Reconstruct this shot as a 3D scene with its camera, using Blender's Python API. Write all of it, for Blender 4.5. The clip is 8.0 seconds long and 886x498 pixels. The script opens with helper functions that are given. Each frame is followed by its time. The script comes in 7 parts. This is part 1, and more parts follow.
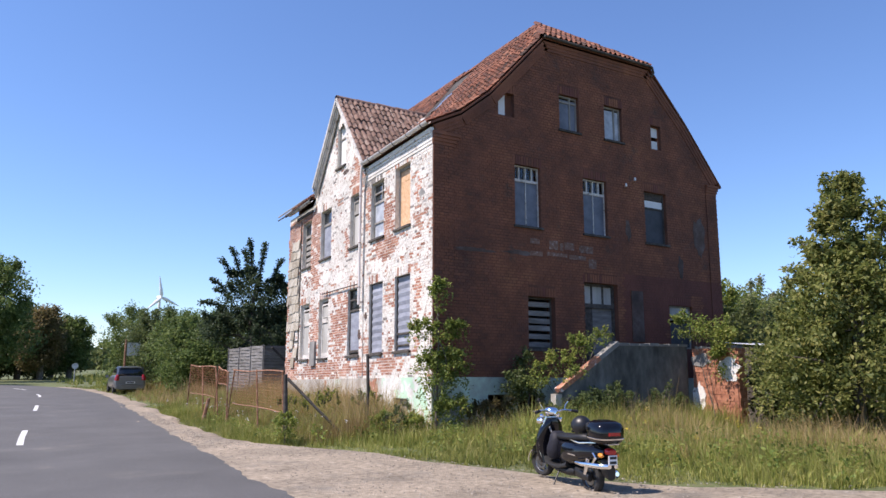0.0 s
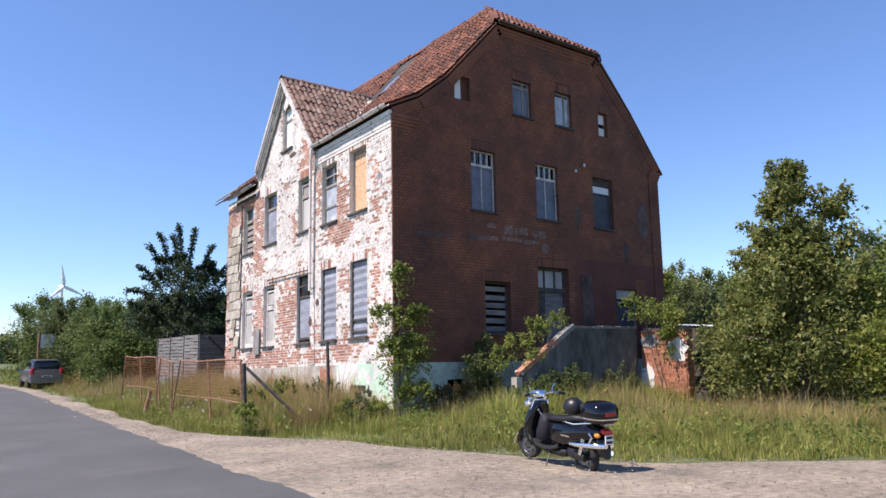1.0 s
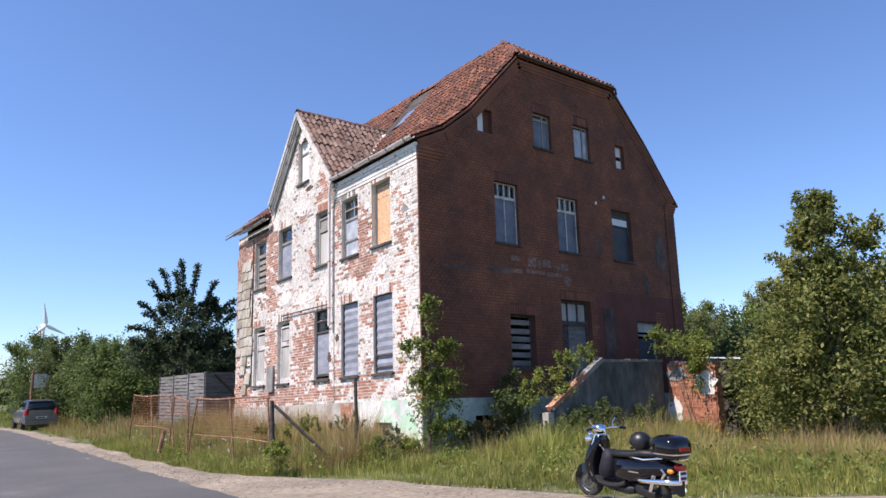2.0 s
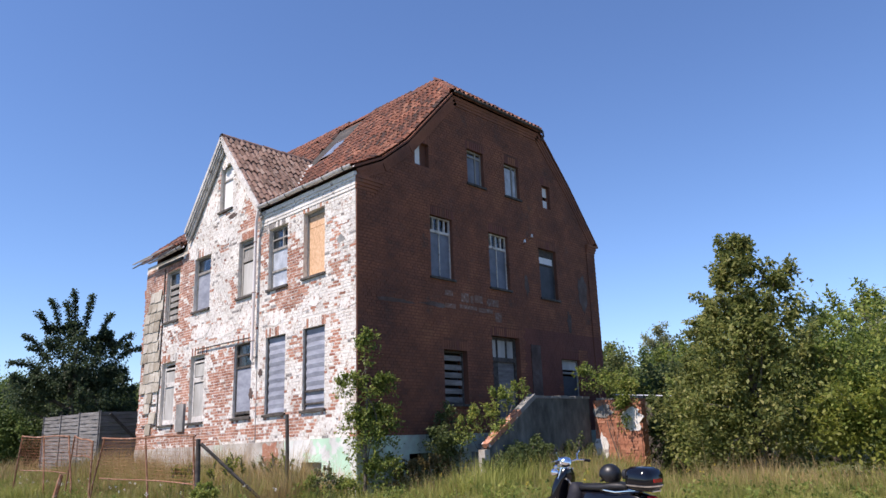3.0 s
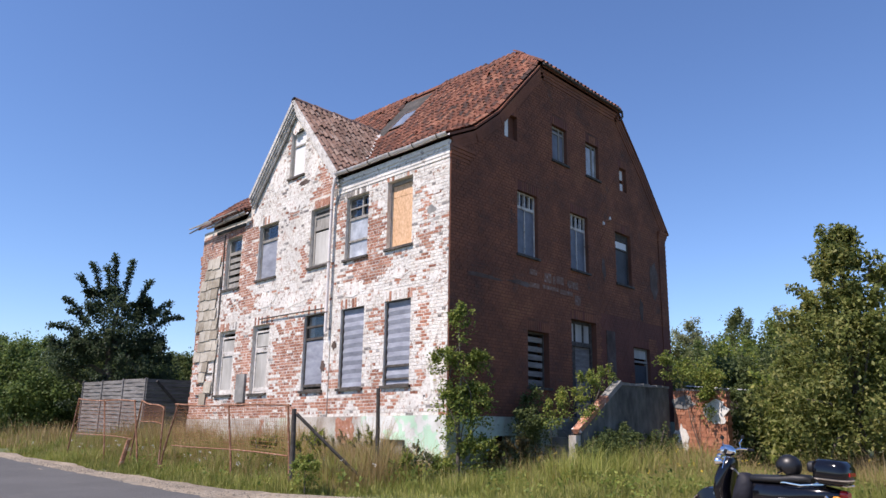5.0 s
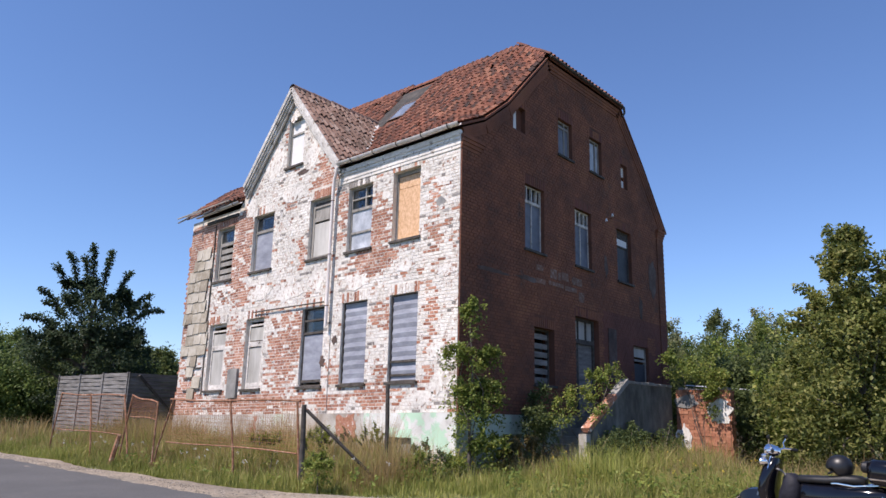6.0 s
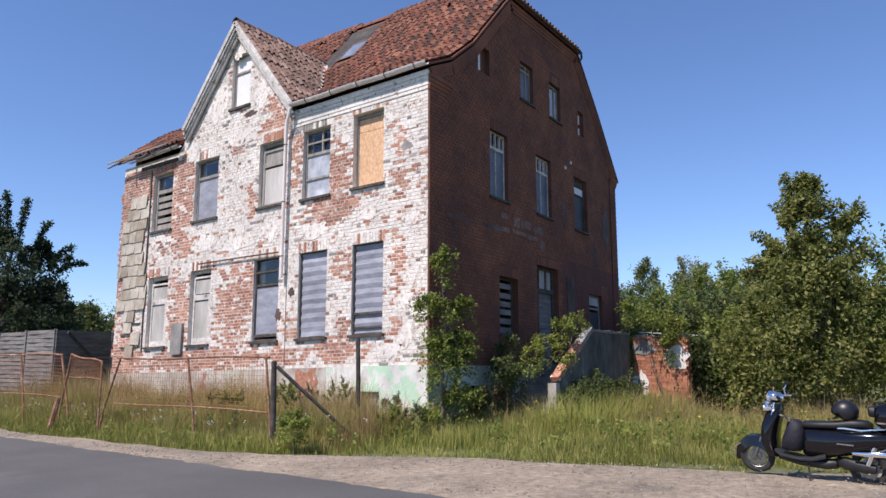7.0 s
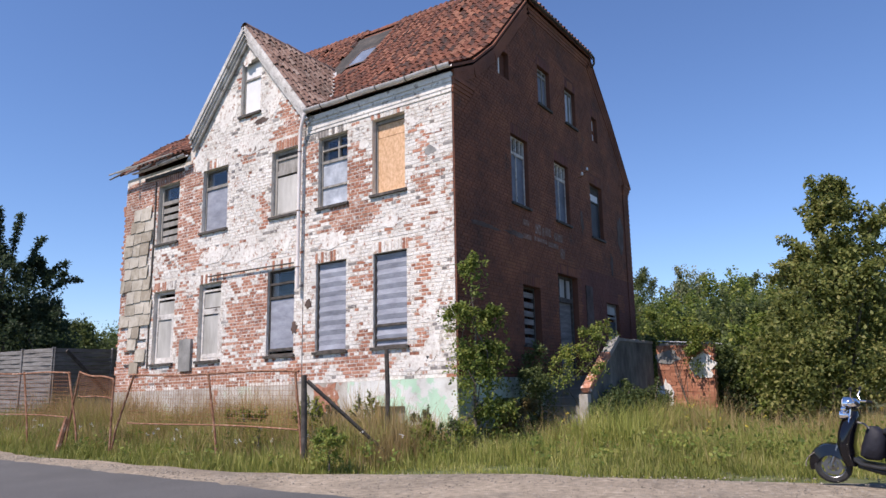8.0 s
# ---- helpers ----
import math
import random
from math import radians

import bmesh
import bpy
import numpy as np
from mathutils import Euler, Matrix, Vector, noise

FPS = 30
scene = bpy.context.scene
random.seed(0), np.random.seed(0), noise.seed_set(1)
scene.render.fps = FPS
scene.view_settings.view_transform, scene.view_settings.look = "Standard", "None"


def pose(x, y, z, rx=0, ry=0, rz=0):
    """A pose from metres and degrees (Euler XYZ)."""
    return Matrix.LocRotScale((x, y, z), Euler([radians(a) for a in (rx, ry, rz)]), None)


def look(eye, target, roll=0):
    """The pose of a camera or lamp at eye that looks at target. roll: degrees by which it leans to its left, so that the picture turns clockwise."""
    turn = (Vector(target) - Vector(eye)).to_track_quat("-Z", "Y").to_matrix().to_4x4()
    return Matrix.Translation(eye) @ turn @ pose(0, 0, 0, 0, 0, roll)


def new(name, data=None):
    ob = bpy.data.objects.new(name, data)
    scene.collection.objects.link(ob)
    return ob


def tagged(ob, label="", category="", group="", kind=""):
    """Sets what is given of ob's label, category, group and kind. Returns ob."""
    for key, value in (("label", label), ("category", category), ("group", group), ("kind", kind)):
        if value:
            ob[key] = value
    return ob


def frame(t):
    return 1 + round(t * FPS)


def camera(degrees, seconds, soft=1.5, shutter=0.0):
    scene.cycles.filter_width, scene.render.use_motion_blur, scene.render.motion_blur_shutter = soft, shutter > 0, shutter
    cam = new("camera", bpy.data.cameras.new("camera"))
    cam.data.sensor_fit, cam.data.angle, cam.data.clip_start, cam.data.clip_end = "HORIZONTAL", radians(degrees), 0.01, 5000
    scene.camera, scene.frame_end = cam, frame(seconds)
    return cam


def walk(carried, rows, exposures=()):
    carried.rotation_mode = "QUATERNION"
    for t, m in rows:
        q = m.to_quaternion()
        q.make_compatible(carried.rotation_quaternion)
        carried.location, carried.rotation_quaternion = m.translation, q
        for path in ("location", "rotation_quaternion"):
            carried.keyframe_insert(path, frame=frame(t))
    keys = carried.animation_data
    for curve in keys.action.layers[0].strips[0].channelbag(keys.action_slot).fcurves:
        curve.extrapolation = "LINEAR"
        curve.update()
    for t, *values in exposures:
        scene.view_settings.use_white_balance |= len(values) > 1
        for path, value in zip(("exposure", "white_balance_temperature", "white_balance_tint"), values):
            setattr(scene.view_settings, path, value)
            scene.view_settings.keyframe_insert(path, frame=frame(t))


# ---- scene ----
cam = camera(63.7, 8.0)
METRES, EYE, TILT, LEAN, TURN = 8.5, 1.56, 0.0, 0.0, -30.0
ROWS = [
    (0.0, 0.0, 0.0, 0.0, -0.01, 9.27, -0.04),
    (0.5, -0.0524, 0.0098, -0.0048, -3.54, 8.02, 0.41),
    (1.0, -0.1167, 0.0254, -0.001, -6.47, 8.12, 1.06),
    (2.5, -0.2818, 0.0962, -0.008, -9.07, 12.84, 1.4),
    (3.0, -0.3391, 0.1276, -0.0151, -16.05, 14.01, 1.86),
    (3.5, -0.3905, 0.1649, -0.0178, -19.54, 16.37, 1.64),
    (4.0, -0.4508, 0.2017, -0.0216, -19.34, 16.09, 0.84),
    (4.5, -0.5001, 0.2393, -0.0225, -16.83, 13.64, -0.23),
    (5.0, -0.5503, 0.2821, -0.0292, -16.5, 13.02, -0.88),
    (6.5, -0.6705, 0.4157, -0.0341, -22.37, 11.5, -0.71),
    (7.0, -0.7106, 0.4765, -0.0267, -25.18, 9.05, 0.02),
    (7.5, -0.7451, 0.5204, -0.032, -22.66, 7.96, 0.21),
    (8.0, -0.7714, 0.5759, -0.0322, -26.24, 10.21, 0.93),
]
walk(cam, [(t, pose(0, 0, EYE, TILT, LEAN, TURN) @ pose(METRES * x, METRES * y, METRES * z, 90 + pitch, roll, yaw)) for t, x, y, z, yaw, pitch, roll in ROWS],
     exposures=((0.0, 0.64, 6500, 20), (2.5, 0.57, 6500, 20), (4.0, 0.42, 6500, 20), (5.0, 0.45, 6500, 20), (6.5, 0.38, 6500, 20), (8.0, 0.36, 6500, 20)))

# ---- world, sun, exposure ----
SUN_EL, SUN_X, SUN_Y = 56.0, -0.97, 0.24
world = bpy.data.worlds.new("sky")
scene.world = world
world.use_nodes = True
wn = world.node_tree
sky = wn.nodes.new("ShaderNodeTexSky")
sky.sky_type = "NISHITA"
sky.sun_disc = False
sky.sun_elevation = radians(SUN_EL)
sky.sun_rotation = math.atan2(SUN_X, SUN_Y)
sky.air_density, sky.dust_density, sky.ozone_density = 1.0, 0.0, 9.0
wn.nodes["Background"].inputs["Strength"].default_value = 0.125
wn.links.new(sky.outputs[0], wn.nodes["Background"].inputs["Color"])
sun = new("sun", bpy.data.lights.new("sun", "SUN"))
sun.data.energy, sun.data.angle, sun.data.color = 4.6, radians(0.5), (1.0, 0.93, 0.82)
up = math.tan(radians(SUN_EL)) * math.hypot(SUN_X, SUN_Y)
sun.matrix_world = look((SUN_X * 40, SUN_Y * 40, up * 40), (0, 0, 0))


# ---- materials ----
def mat(name, cols, scale=4.0, rough=0.85, metal=0.0, bump=0.25, bscale=60.0, vary=0.0, piece=False,
        stain=0.25, sscale=0.8, detail=6.0, contrast=(0.3, 0.7), leaf=0.0, stretch=(1, 1, 1), coat=0.0, patch=None):
    """A surface: colours spread by noise at the given scale, large stains, fine relief, and a lightness that varies from piece to piece.
    patch: (colours, scale, from, to) of flaked spots that show another layer."""
    m = bpy.data.materials.new(name)
    m.use_nodes = True
    t = m.node_tree
    n, l = t.nodes, t.links
    bsdf = n["Principled BSDF"]
    geo = n.new("ShaderNodeNewGeometry")
    mp = n.new("ShaderNodeVectorMath")
    mp.operation = "MULTIPLY"
    mp.inputs[1].default_value = stretch
    l.new(geo.outputs["Position"], mp.inputs[0])
    tex = n.new("ShaderNodeTexNoise")
    tex.inputs["Scale"].default_value, tex.inputs["Detail"].default_value = scale, detail
    tex.inputs["Roughness"].default_value = 0.65
    l.new(mp.outputs[0], tex.inputs["Vector"])
    ramp = n.new("ShaderNodeValToRGB")
    el = ramp.color_ramp.elements
    while len(el) < len(cols):
        el.new(0.5)
    for i, c in enumerate(cols):
        el[i].position = contrast[0] + (contrast[1] - contrast[0]) * i / max(1, len(cols) - 1)
        el[i].color = (*c, 1)
    fac = tex.outputs["Fac"]
    if vary:
        rnd = n.new("ShaderNodeObjectInfo").outputs["Random"] if piece else geo.outputs["Random Per Island"]
        mix = n.new("ShaderNodeMath")
        mix.operation = "MULTIPLY_ADD"
        mix.inputs[1].default_value, mix.inputs[2].default_value = vary, -vary / 2
        l.new(rnd, mix.inputs[0])
        add = n.new("ShaderNodeMath")
        l.new(tex.outputs["Fac"], add.inputs[0])
        l.new(mix.outputs[0], add.inputs[1])
        fac = add.outputs[0]
    l.new(fac, ramp.inputs[0])
    big = n.new("ShaderNodeTexNoise")
    big.inputs["Scale"].default_value, big.inputs["Detail"].default_value = sscale, 5
    l.new(mp.outputs[0], big.inputs["Vector"])
    hsv = n.new("ShaderNodeHueSaturation")
    val = n.new("ShaderNodeMapRange")
    val.inputs["From Min"].default_value, val.inputs["From Max"].default_value = 0.25, 0.75
    val.inputs["To Min"].default_value, val.inputs["To Max"].default_value = 1 - stain, 1 + stain
    l.new(big.outputs["Fac"], val.inputs["Value"])
    l.new(val.outputs[0], hsv.inputs["Value"])
    colour = ramp.outputs[0]
    if patch:
        under = n.new("ShaderNodeValToRGB")
        ue = under.color_ramp.elements
        while len(ue) < len(patch[0]):
            ue.new(0.5)
        for i, c in enumerate(patch[0]):
            ue[i].position = 0.3 + 0.4 * i / max(1, len(patch[0]) - 1)
            ue[i].color = (*c, 1)
        l.new(big.outputs["Fac"], under.inputs[0])
        flake = n.new("ShaderNodeTexNoise")
        flake.inputs["Scale"].default_value, flake.inputs["Detail"].default_value = patch[1], 9
        flake.inputs["Roughness"].default_value = 0.68
        l.new(mp.outputs[0], flake.inputs["Vector"])
        edge = n.new("ShaderNodeMapRange")
        edge.inputs["From Min"].default_value, edge.inputs["From Max"].default_value = patch[2], patch[3]
        l.new(flake.outputs["Fac"], edge.inputs["Value"])
        mixc = n.new("ShaderNodeMix")
        mixc.data_type = "RGBA"
        l.new(edge.outputs[0], mixc.inputs[0])
        l.new(ramp.outputs[0], mixc.inputs[6])
        l.new(under.outputs[0], mixc.inputs[7])
        colour = mixc.outputs[2]
    l.new(colour, hsv.inputs["Color"])
    l.new(hsv.outputs[0], bsdf.inputs["Base Color"])
    bsdf.inputs["Roughness"].default_value, bsdf.inputs["Metallic"].default_value = rough, metal
    bsdf.inputs["Coat Weight"].default_value = coat
    if leaf:
        bsdf.inputs["Specular IOR Level"].default_value = 0.3
    if bump:
        fine = n.new("ShaderNodeTexNoise")
        fine.inputs["Scale"].default_value, fine.inputs["Detail"].default_value = bscale, 4
        l.new(mp.outputs[0], fine.inputs["Vector"])
        b = n.new("ShaderNodeBump")
        b.inputs["Strength"].default_value, b.inputs["Distance"].default_value = bump, 0.02
        l.new(fine.outputs["Fac"], b.inputs["Height"])
        l.new(b.outputs[0], bsdf.inputs["Normal"])
    if leaf:
        tr = n.new("ShaderNodeBsdfTranslucent")
        l.new(hsv.outputs[0], tr.inputs["Color"])
        mx = n.new("ShaderNodeMixShader")
        mx.inputs[0].default_value = leaf
        l.new(bsdf.outputs[0], mx.inputs[1])
        l.new(tr.outputs[0], mx.inputs[2])
        l.new(mx.outputs[0], n["Material Output"].inputs["Surface"])
    return m


def glass(name, tint=(0.9, 0.95, 0.97), rough=0.03):
    m = bpy.data.materials.new(name)
    m.use_nodes = True
    b = m.node_tree.nodes["Principled BSDF"]
    b.inputs["Base Color"].default_value = (*tint, 1)
    b.inputs["Roughness"].default_value, b.inputs["Transmission Weight"].default_value, b.inputs["IOR"].default_value = rough, 1.0, 1.45
    return m


WHITE = [(0.42, 0.36, 0.3), (0.58, 0.535, 0.475), (0.69, 0.655, 0.6), (0.76, 0.73, 0.675), (0.8, 0.77, 0.715)]
RED = [(0.17, 0.075, 0.05), (0.29, 0.12, 0.075), (0.38, 0.165, 0.1), (0.44, 0.215, 0.14), (0.52, 0.31, 0.23)]
GREY = [(0.13, 0.115, 0.105), (0.24, 0.22, 0.205), (0.36, 0.34, 0.31)]
BROWN = [(0.11, 0.047, 0.032), (0.172, 0.066, 0.038), (0.225, 0.082, 0.043), (0.265, 0.105, 0.051)]
FLAKED = ([(0.2, 0.16, 0.135), (0.35, 0.2, 0.14), (0.4, 0.24, 0.17), (0.34, 0.3, 0.26)], 8.5, 0.545, 0.63)
LIMED = ([(0.6, 0.55, 0.5), (0.74, 0.71, 0.67)], 6.5, 0.56, 0.62)
M_white = mat("white_limewash", WHITE, 11, 0.9, bump=0.6, vary=0.12, contrast=(0.3, 0.62), stain=0.14, sscale=1.4, patch=FLAKED)
M_white_piece = mat("white_limewash_piece", WHITE, 11, 0.9, bump=0.6, vary=0.12, piece=True, contrast=(0.3, 0.62), stain=0.14, sscale=1.4, patch=FLAKED)
M_red = mat("bare_red_brick", RED, 16, 0.92, bump=0.6, vary=0.4, contrast=(0.22, 0.74), patch=LIMED)
M_red_piece = mat("bare_red_brick_piece", RED, 16, 0.92, bump=0.6, vary=0.4, piece=True, contrast=(0.22, 0.74), patch=LIMED)
M_dark = mat("sooty_brick", GREY, 9, 0.92, bump=0.5, vary=0.5, contrast=(0.1, 0.9), patch=LIMED)
M_dark_piece = mat("sooty_brick_piece", GREY, 9, 0.92, bump=0.5, vary=0.5, piece=True, contrast=(0.1, 0.9), patch=LIMED)
M_mortar = mat("limewashed_mortar", [(0.5, 0.43, 0.36), (0.67, 0.62, 0.55), (0.77, 0.74, 0.68)], 5, 0.95, bump=0.6, stain=0.15)
M_brown = mat("brown_painted_brick", BROWN, 0.9, 0.9, bump=0.6, vary=0.12, contrast=(0.3, 0.7), stain=0.22, sscale=2.2, detail=9,
              patch=([(0.07, 0.05, 0.042), (0.1, 0.062, 0.048)], 1.7, 0.6, 0.72))
M_brown_mortar = mat("brown_mortar", [(0.085, 0.039, 0.027), (0.13, 0.052, 0.032), (0.165, 0.065, 0.038)], 2, 0.95, bump=0.5, stain=0.3)
M_maroon = mat("maroon_paint", [(0.13, 0.041, 0.029), (0.175, 0.057, 0.037)], 3, 0.8, bump=0.3)
M_mint = mat("mint_plinth_render", [(0.3, 0.28, 0.23), (0.42, 0.44, 0.37), (0.45, 0.54, 0.44), (0.5, 0.62, 0.5)], 1.6, 0.9, bump=0.5, contrast=(0.32, 0.62), stain=0.25)
# copy of M_sheet with the gable's shade darkened into its colours
M_sheet_shaded = mat("shade_darkened_grey_sheeting", [(0.09, 0.102, 0.13), (0.13, 0.145, 0.18), (0.17, 0.186, 0.225)], 3, 0.6, bump=0.25, bscale=12, stain=0.25)
M_parapet = mat("streaked_dark_render", [(0.05, 0.048, 0.042), (0.085, 0.085, 0.076), (0.13, 0.13, 0.117), (0.2, 0.19, 0.17)], 2, 0.92, bump=0.5, stain=0.35, stretch=(1.6, 1.6, 0.8), detail=9)
M_orange = mat("orange_red_brick", [(0.22, 0.085, 0.05), (0.37, 0.15, 0.085), (0.46, 0.2, 0.115), (0.5, 0.27, 0.18)], 9, 0.92, bump=0.7, vary=0.3, contrast=(0.25, 0.8), stain=0.25)
M_clay = mat("clay_mortar", [(0.22, 0.12, 0.08), (0.34, 0.22, 0.16)], 6, 0.95, bump=0.5)
# sooty render; its dark colour also paints the shade of two wall holes
M_soot_hole_shade = mat("sooty_render_and_hole_shade", [(0.06, 0.04, 0.033), (0.1, 0.065, 0.052), (0.15, 0.12, 0.11)], 2.5, 0.9, bump=0.4, stain=0.4)
M_plinth = mat("patched_plinth_render", [(0.27, 0.22, 0.17), (0.36, 0.32, 0.27), (0.44, 0.41, 0.36), (0.5, 0.48, 0.43), (0.46, 0.51, 0.42)], 1.5, 0.9, bump=0.6, stain=0.3, contrast=(0.32, 0.66), detail=9,
               patch=([(0.3, 0.13, 0.085), (0.37, 0.18, 0.12)], 1.3, 0.58, 0.62))
M_mintfront = mat("pale_mint_plinth_render", [(0.42, 0.4, 0.36), (0.62, 0.62, 0.58), (0.7, 0.71, 0.67)], 2.2, 0.9, bump=0.5, contrast=(0.3, 0.6), stain=0.2, detail=9,
                  patch=([(0.42, 0.62, 0.45), (0.5, 0.7, 0.53)], 1.5, 0.5, 0.54))
M_cement = mat("grey_cement", [(0.16, 0.16, 0.155), (0.24, 0.235, 0.22), (0.32, 0.31, 0.29)], 3, 0.92, bump=0.5, stain=0.35)
M_cornice = mat("weathered_white_cornice", [(0.5, 0.47, 0.42), (0.69, 0.66, 0.61), (0.8, 0.78, 0.73)], 5, 0.9, bump=0.4, stain=0.2, patch=([(0.2, 0.18, 0.16), (0.34, 0.29, 0.25)], 5.0, 0.57, 0.64))
M_slab = mat("asbestos_cement_slate", [(0.27, 0.23, 0.175), (0.38, 0.34, 0.27), (0.48, 0.44, 0.37)], 6, 0.9, bump=0.4, vary=0.4, piece=True)
M_tile = mat("old_red_pantile", [(0.045, 0.028, 0.022), (0.125, 0.046, 0.028), (0.205, 0.07, 0.038), (0.28, 0.125, 0.075)], 7, 0.85, bump=0.5, vary=0.85, contrast=(0.05, 0.95), stain=0.3)
M_tile_piece = mat("old_red_pantile_piece", [(0.045, 0.028, 0.022), (0.125, 0.046, 0.028), (0.205, 0.07, 0.038), (0.28, 0.125, 0.075)], 7, 0.85, bump=0.5, vary=0.85, piece=True, contrast=(0.05, 0.95), stain=0.3)
M_tile_old = mat("lichened_pantile", [(0.081, 0.059, 0.045), (0.162, 0.095, 0.072), (0.234, 0.149, 0.117), (0.306, 0.243, 0.207)], 6, 0.9, bump=0.4, vary=0.7, contrast=(0.05, 0.95), stain=0.35)
M_under = mat("roof_underlay", [(0.05, 0.04, 0.035), (0.09, 0.07, 0.06)], 4, 0.95)
M_wood = mat("weathered_grey_wood", [(0.16, 0.15, 0.13), (0.26, 0.245, 0.22), (0.36, 0.34, 0.31)], 8, 0.85, bump=0.5, stretch=(1, 1, 0.25), stain=0.3)
M_woodpale = mat("peeling_white_wood", [(0.4, 0.37, 0.33), (0.6, 0.57, 0.53), (0.74, 0.72, 0.68)], 9, 0.8, bump=0.4, stain=0.25, patch=([(0.16, 0.14, 0.12), (0.28, 0.24, 0.2)], 4.5, 0.55, 0.63))
M_wooddark = mat("dark_rotten_wood", [(0.03, 0.026, 0.022), (0.07, 0.06, 0.052), (0.12, 0.105, 0.09)], 9, 0.9, bump=0.6, stain=0.3)
M_lathe = mat("silvered_fence_slats", [(0.09, 0.085, 0.08), (0.17, 0.16, 0.15), (0.26, 0.25, 0.24)], 6, 0.9, bump=0.4, vary=0.4, stretch=(0.3, 0.3, 2))
M_osb = mat("strand_board", [(0.5, 0.29, 0.15), (0.64, 0.4, 0.23), (0.74, 0.5, 0.32)], 22, 0.8, bump=0.3, stretch=(1, 1, 0.6), stain=0.08, contrast=(0.35, 0.65))
M_sheet = mat("bluish_grey_sheeting", [(0.2, 0.21, 0.25), (0.27, 0.285, 0.33), (0.34, 0.36, 0.41)], 3, 0.6, bump=0.25, bscale=12, stain=0.2, stretch=(1, 1, 2.5))
M_plastic = mat("cloudy_plastic_film", [(0.28, 0.3, 0.34), (0.42, 0.45, 0.49), (0.6, 0.63, 0.68)], 4, 0.4, bump=0.5, bscale=9, stain=0.2)
M_whiteboard = mat("white_board", [(0.68, 0.68, 0.67), (0.78, 0.78, 0.77)], 4, 0.7, bump=0.1, stain=0.05)
M_curtain = mat("dusty_curtain", [(0.3, 0.29, 0.26), (0.42, 0.41, 0.38), (0.52, 0.51, 0.48)], 2, 0.9, bump=0.15, stretch=(1.5, 1.5, 0.4))
M_bluepaint = mat("faded_blue_board", [(0.03, 0.034, 0.042), (0.055, 0.06, 0.072)], 4, 0.6, bump=0.2)
M_glass = glass("old_glass", (0.75, 0.8, 0.85), 0.08)
M_pipe = mat("pale_painted_pipe", [(0.62, 0.55, 0.5), (0.76, 0.7, 0.66), (0.82, 0.78, 0.75)], 5, 0.6, bump=0.2, stain=0.12, stretch=(2, 2, 0.4))
M_zinc = mat("zinc_gutter", [(0.36, 0.35, 0.34), (0.52, 0.51, 0.5), (0.64, 0.63, 0.61)], 4, 0.55, metal=0.1, bump=0.2, stain=0.25)
M_rust = mat("rusty_iron", [(0.1, 0.045, 0.026), (0.21, 0.095, 0.05), (0.31, 0.16, 0.095), (0.5, 0.4, 0.33)], 11, 0.9, bump=0.5, stain=0.3)
M_mesh = mat("rusty_wire", [(0.2, 0.08, 0.035), (0.33, 0.15, 0.07)], 9, 0.9, bump=0)
M_asphalt = mat("worn_asphalt", [(0.064, 0.064, 0.064), (0.086, 0.085, 0.084), (0.112, 0.11, 0.106)], 60, 0.9, bump=0.3, bscale=180, stain=0.2, sscale=0.6, patch=([(0.12, 0.115, 0.105), (0.15, 0.14, 0.125)], 0.5, 0.56, 0.75))
M_gravel = mat("dusty_gravel", [(0.13, 0.105, 0.075), (0.23, 0.19, 0.14), (0.31, 0.258, 0.195), (0.42, 0.362, 0.29)], 9, 0.95, bump=1.0, bscale=45, stain=0.34, sscale=0.9, detail=12, contrast=(0.28, 0.74),
               patch=([(0.15, 0.14, 0.12), (0.2, 0.18, 0.15)], 0.8, 0.54, 0.72))
M_stone = mat("pale_pebble", [(0.12, 0.105, 0.085), (0.19, 0.165, 0.135), (0.28, 0.25, 0.21)], 9, 0.95, vary=0.7)
M_line = mat("road_paint", [(0.45, 0.45, 0.44), (0.7, 0.7, 0.68)], 30, 0.7, bump=0.2)
M_ground = mat("grassy_soil", [(0.06, 0.08, 0.025), (0.1, 0.12, 0.04), (0.16, 0.155, 0.07)], 3, 0.95, bump=0.8, bscale=20, stain=0.3, sscale=0.15)
M_grass = mat("meadow_grass", [(0.125, 0.165, 0.03), (0.23, 0.265, 0.055), (0.345, 0.34, 0.095), (0.46, 0.41, 0.17)], 0.7, 0.75, bump=0, vary=0.7, contrast=(0.05, 0.95), leaf=0.3, stain=0.25, sscale=0.35)
M_straw = mat("dry_straw_grass", [(0.27, 0.19, 0.075), (0.4, 0.29, 0.135), (0.52, 0.39, 0.21)], 0.8, 0.85, bump=0, vary=0.7, contrast=(0.05, 0.95), leaf=0.3)
M_flower = mat("white_flowers", [(0.7, 0.7, 0.66), (0.8, 0.8, 0.78)], 4, 0.8, bump=0, leaf=0.3)
M_yellow = mat("yellow_flowers", [(0.7, 0.5, 0.05), (0.8, 0.62, 0.1)], 4, 0.8, bump=0, leaf=0.3)
M_bark = mat("grey_bark", [(0.06, 0.05, 0.04), (0.12, 0.1, 0.08), (0.18, 0.16, 0.13)], 8, 0.95, bump=0.8, bscale=30, stretch=(1, 1, 0.3))


def leafmat(name, cols):
    return mat(name, cols, 0.9, 0.55, bump=0, vary=0.75, contrast=(0.05, 0.95), leaf=0.5, stain=0.25, sscale=0.5)


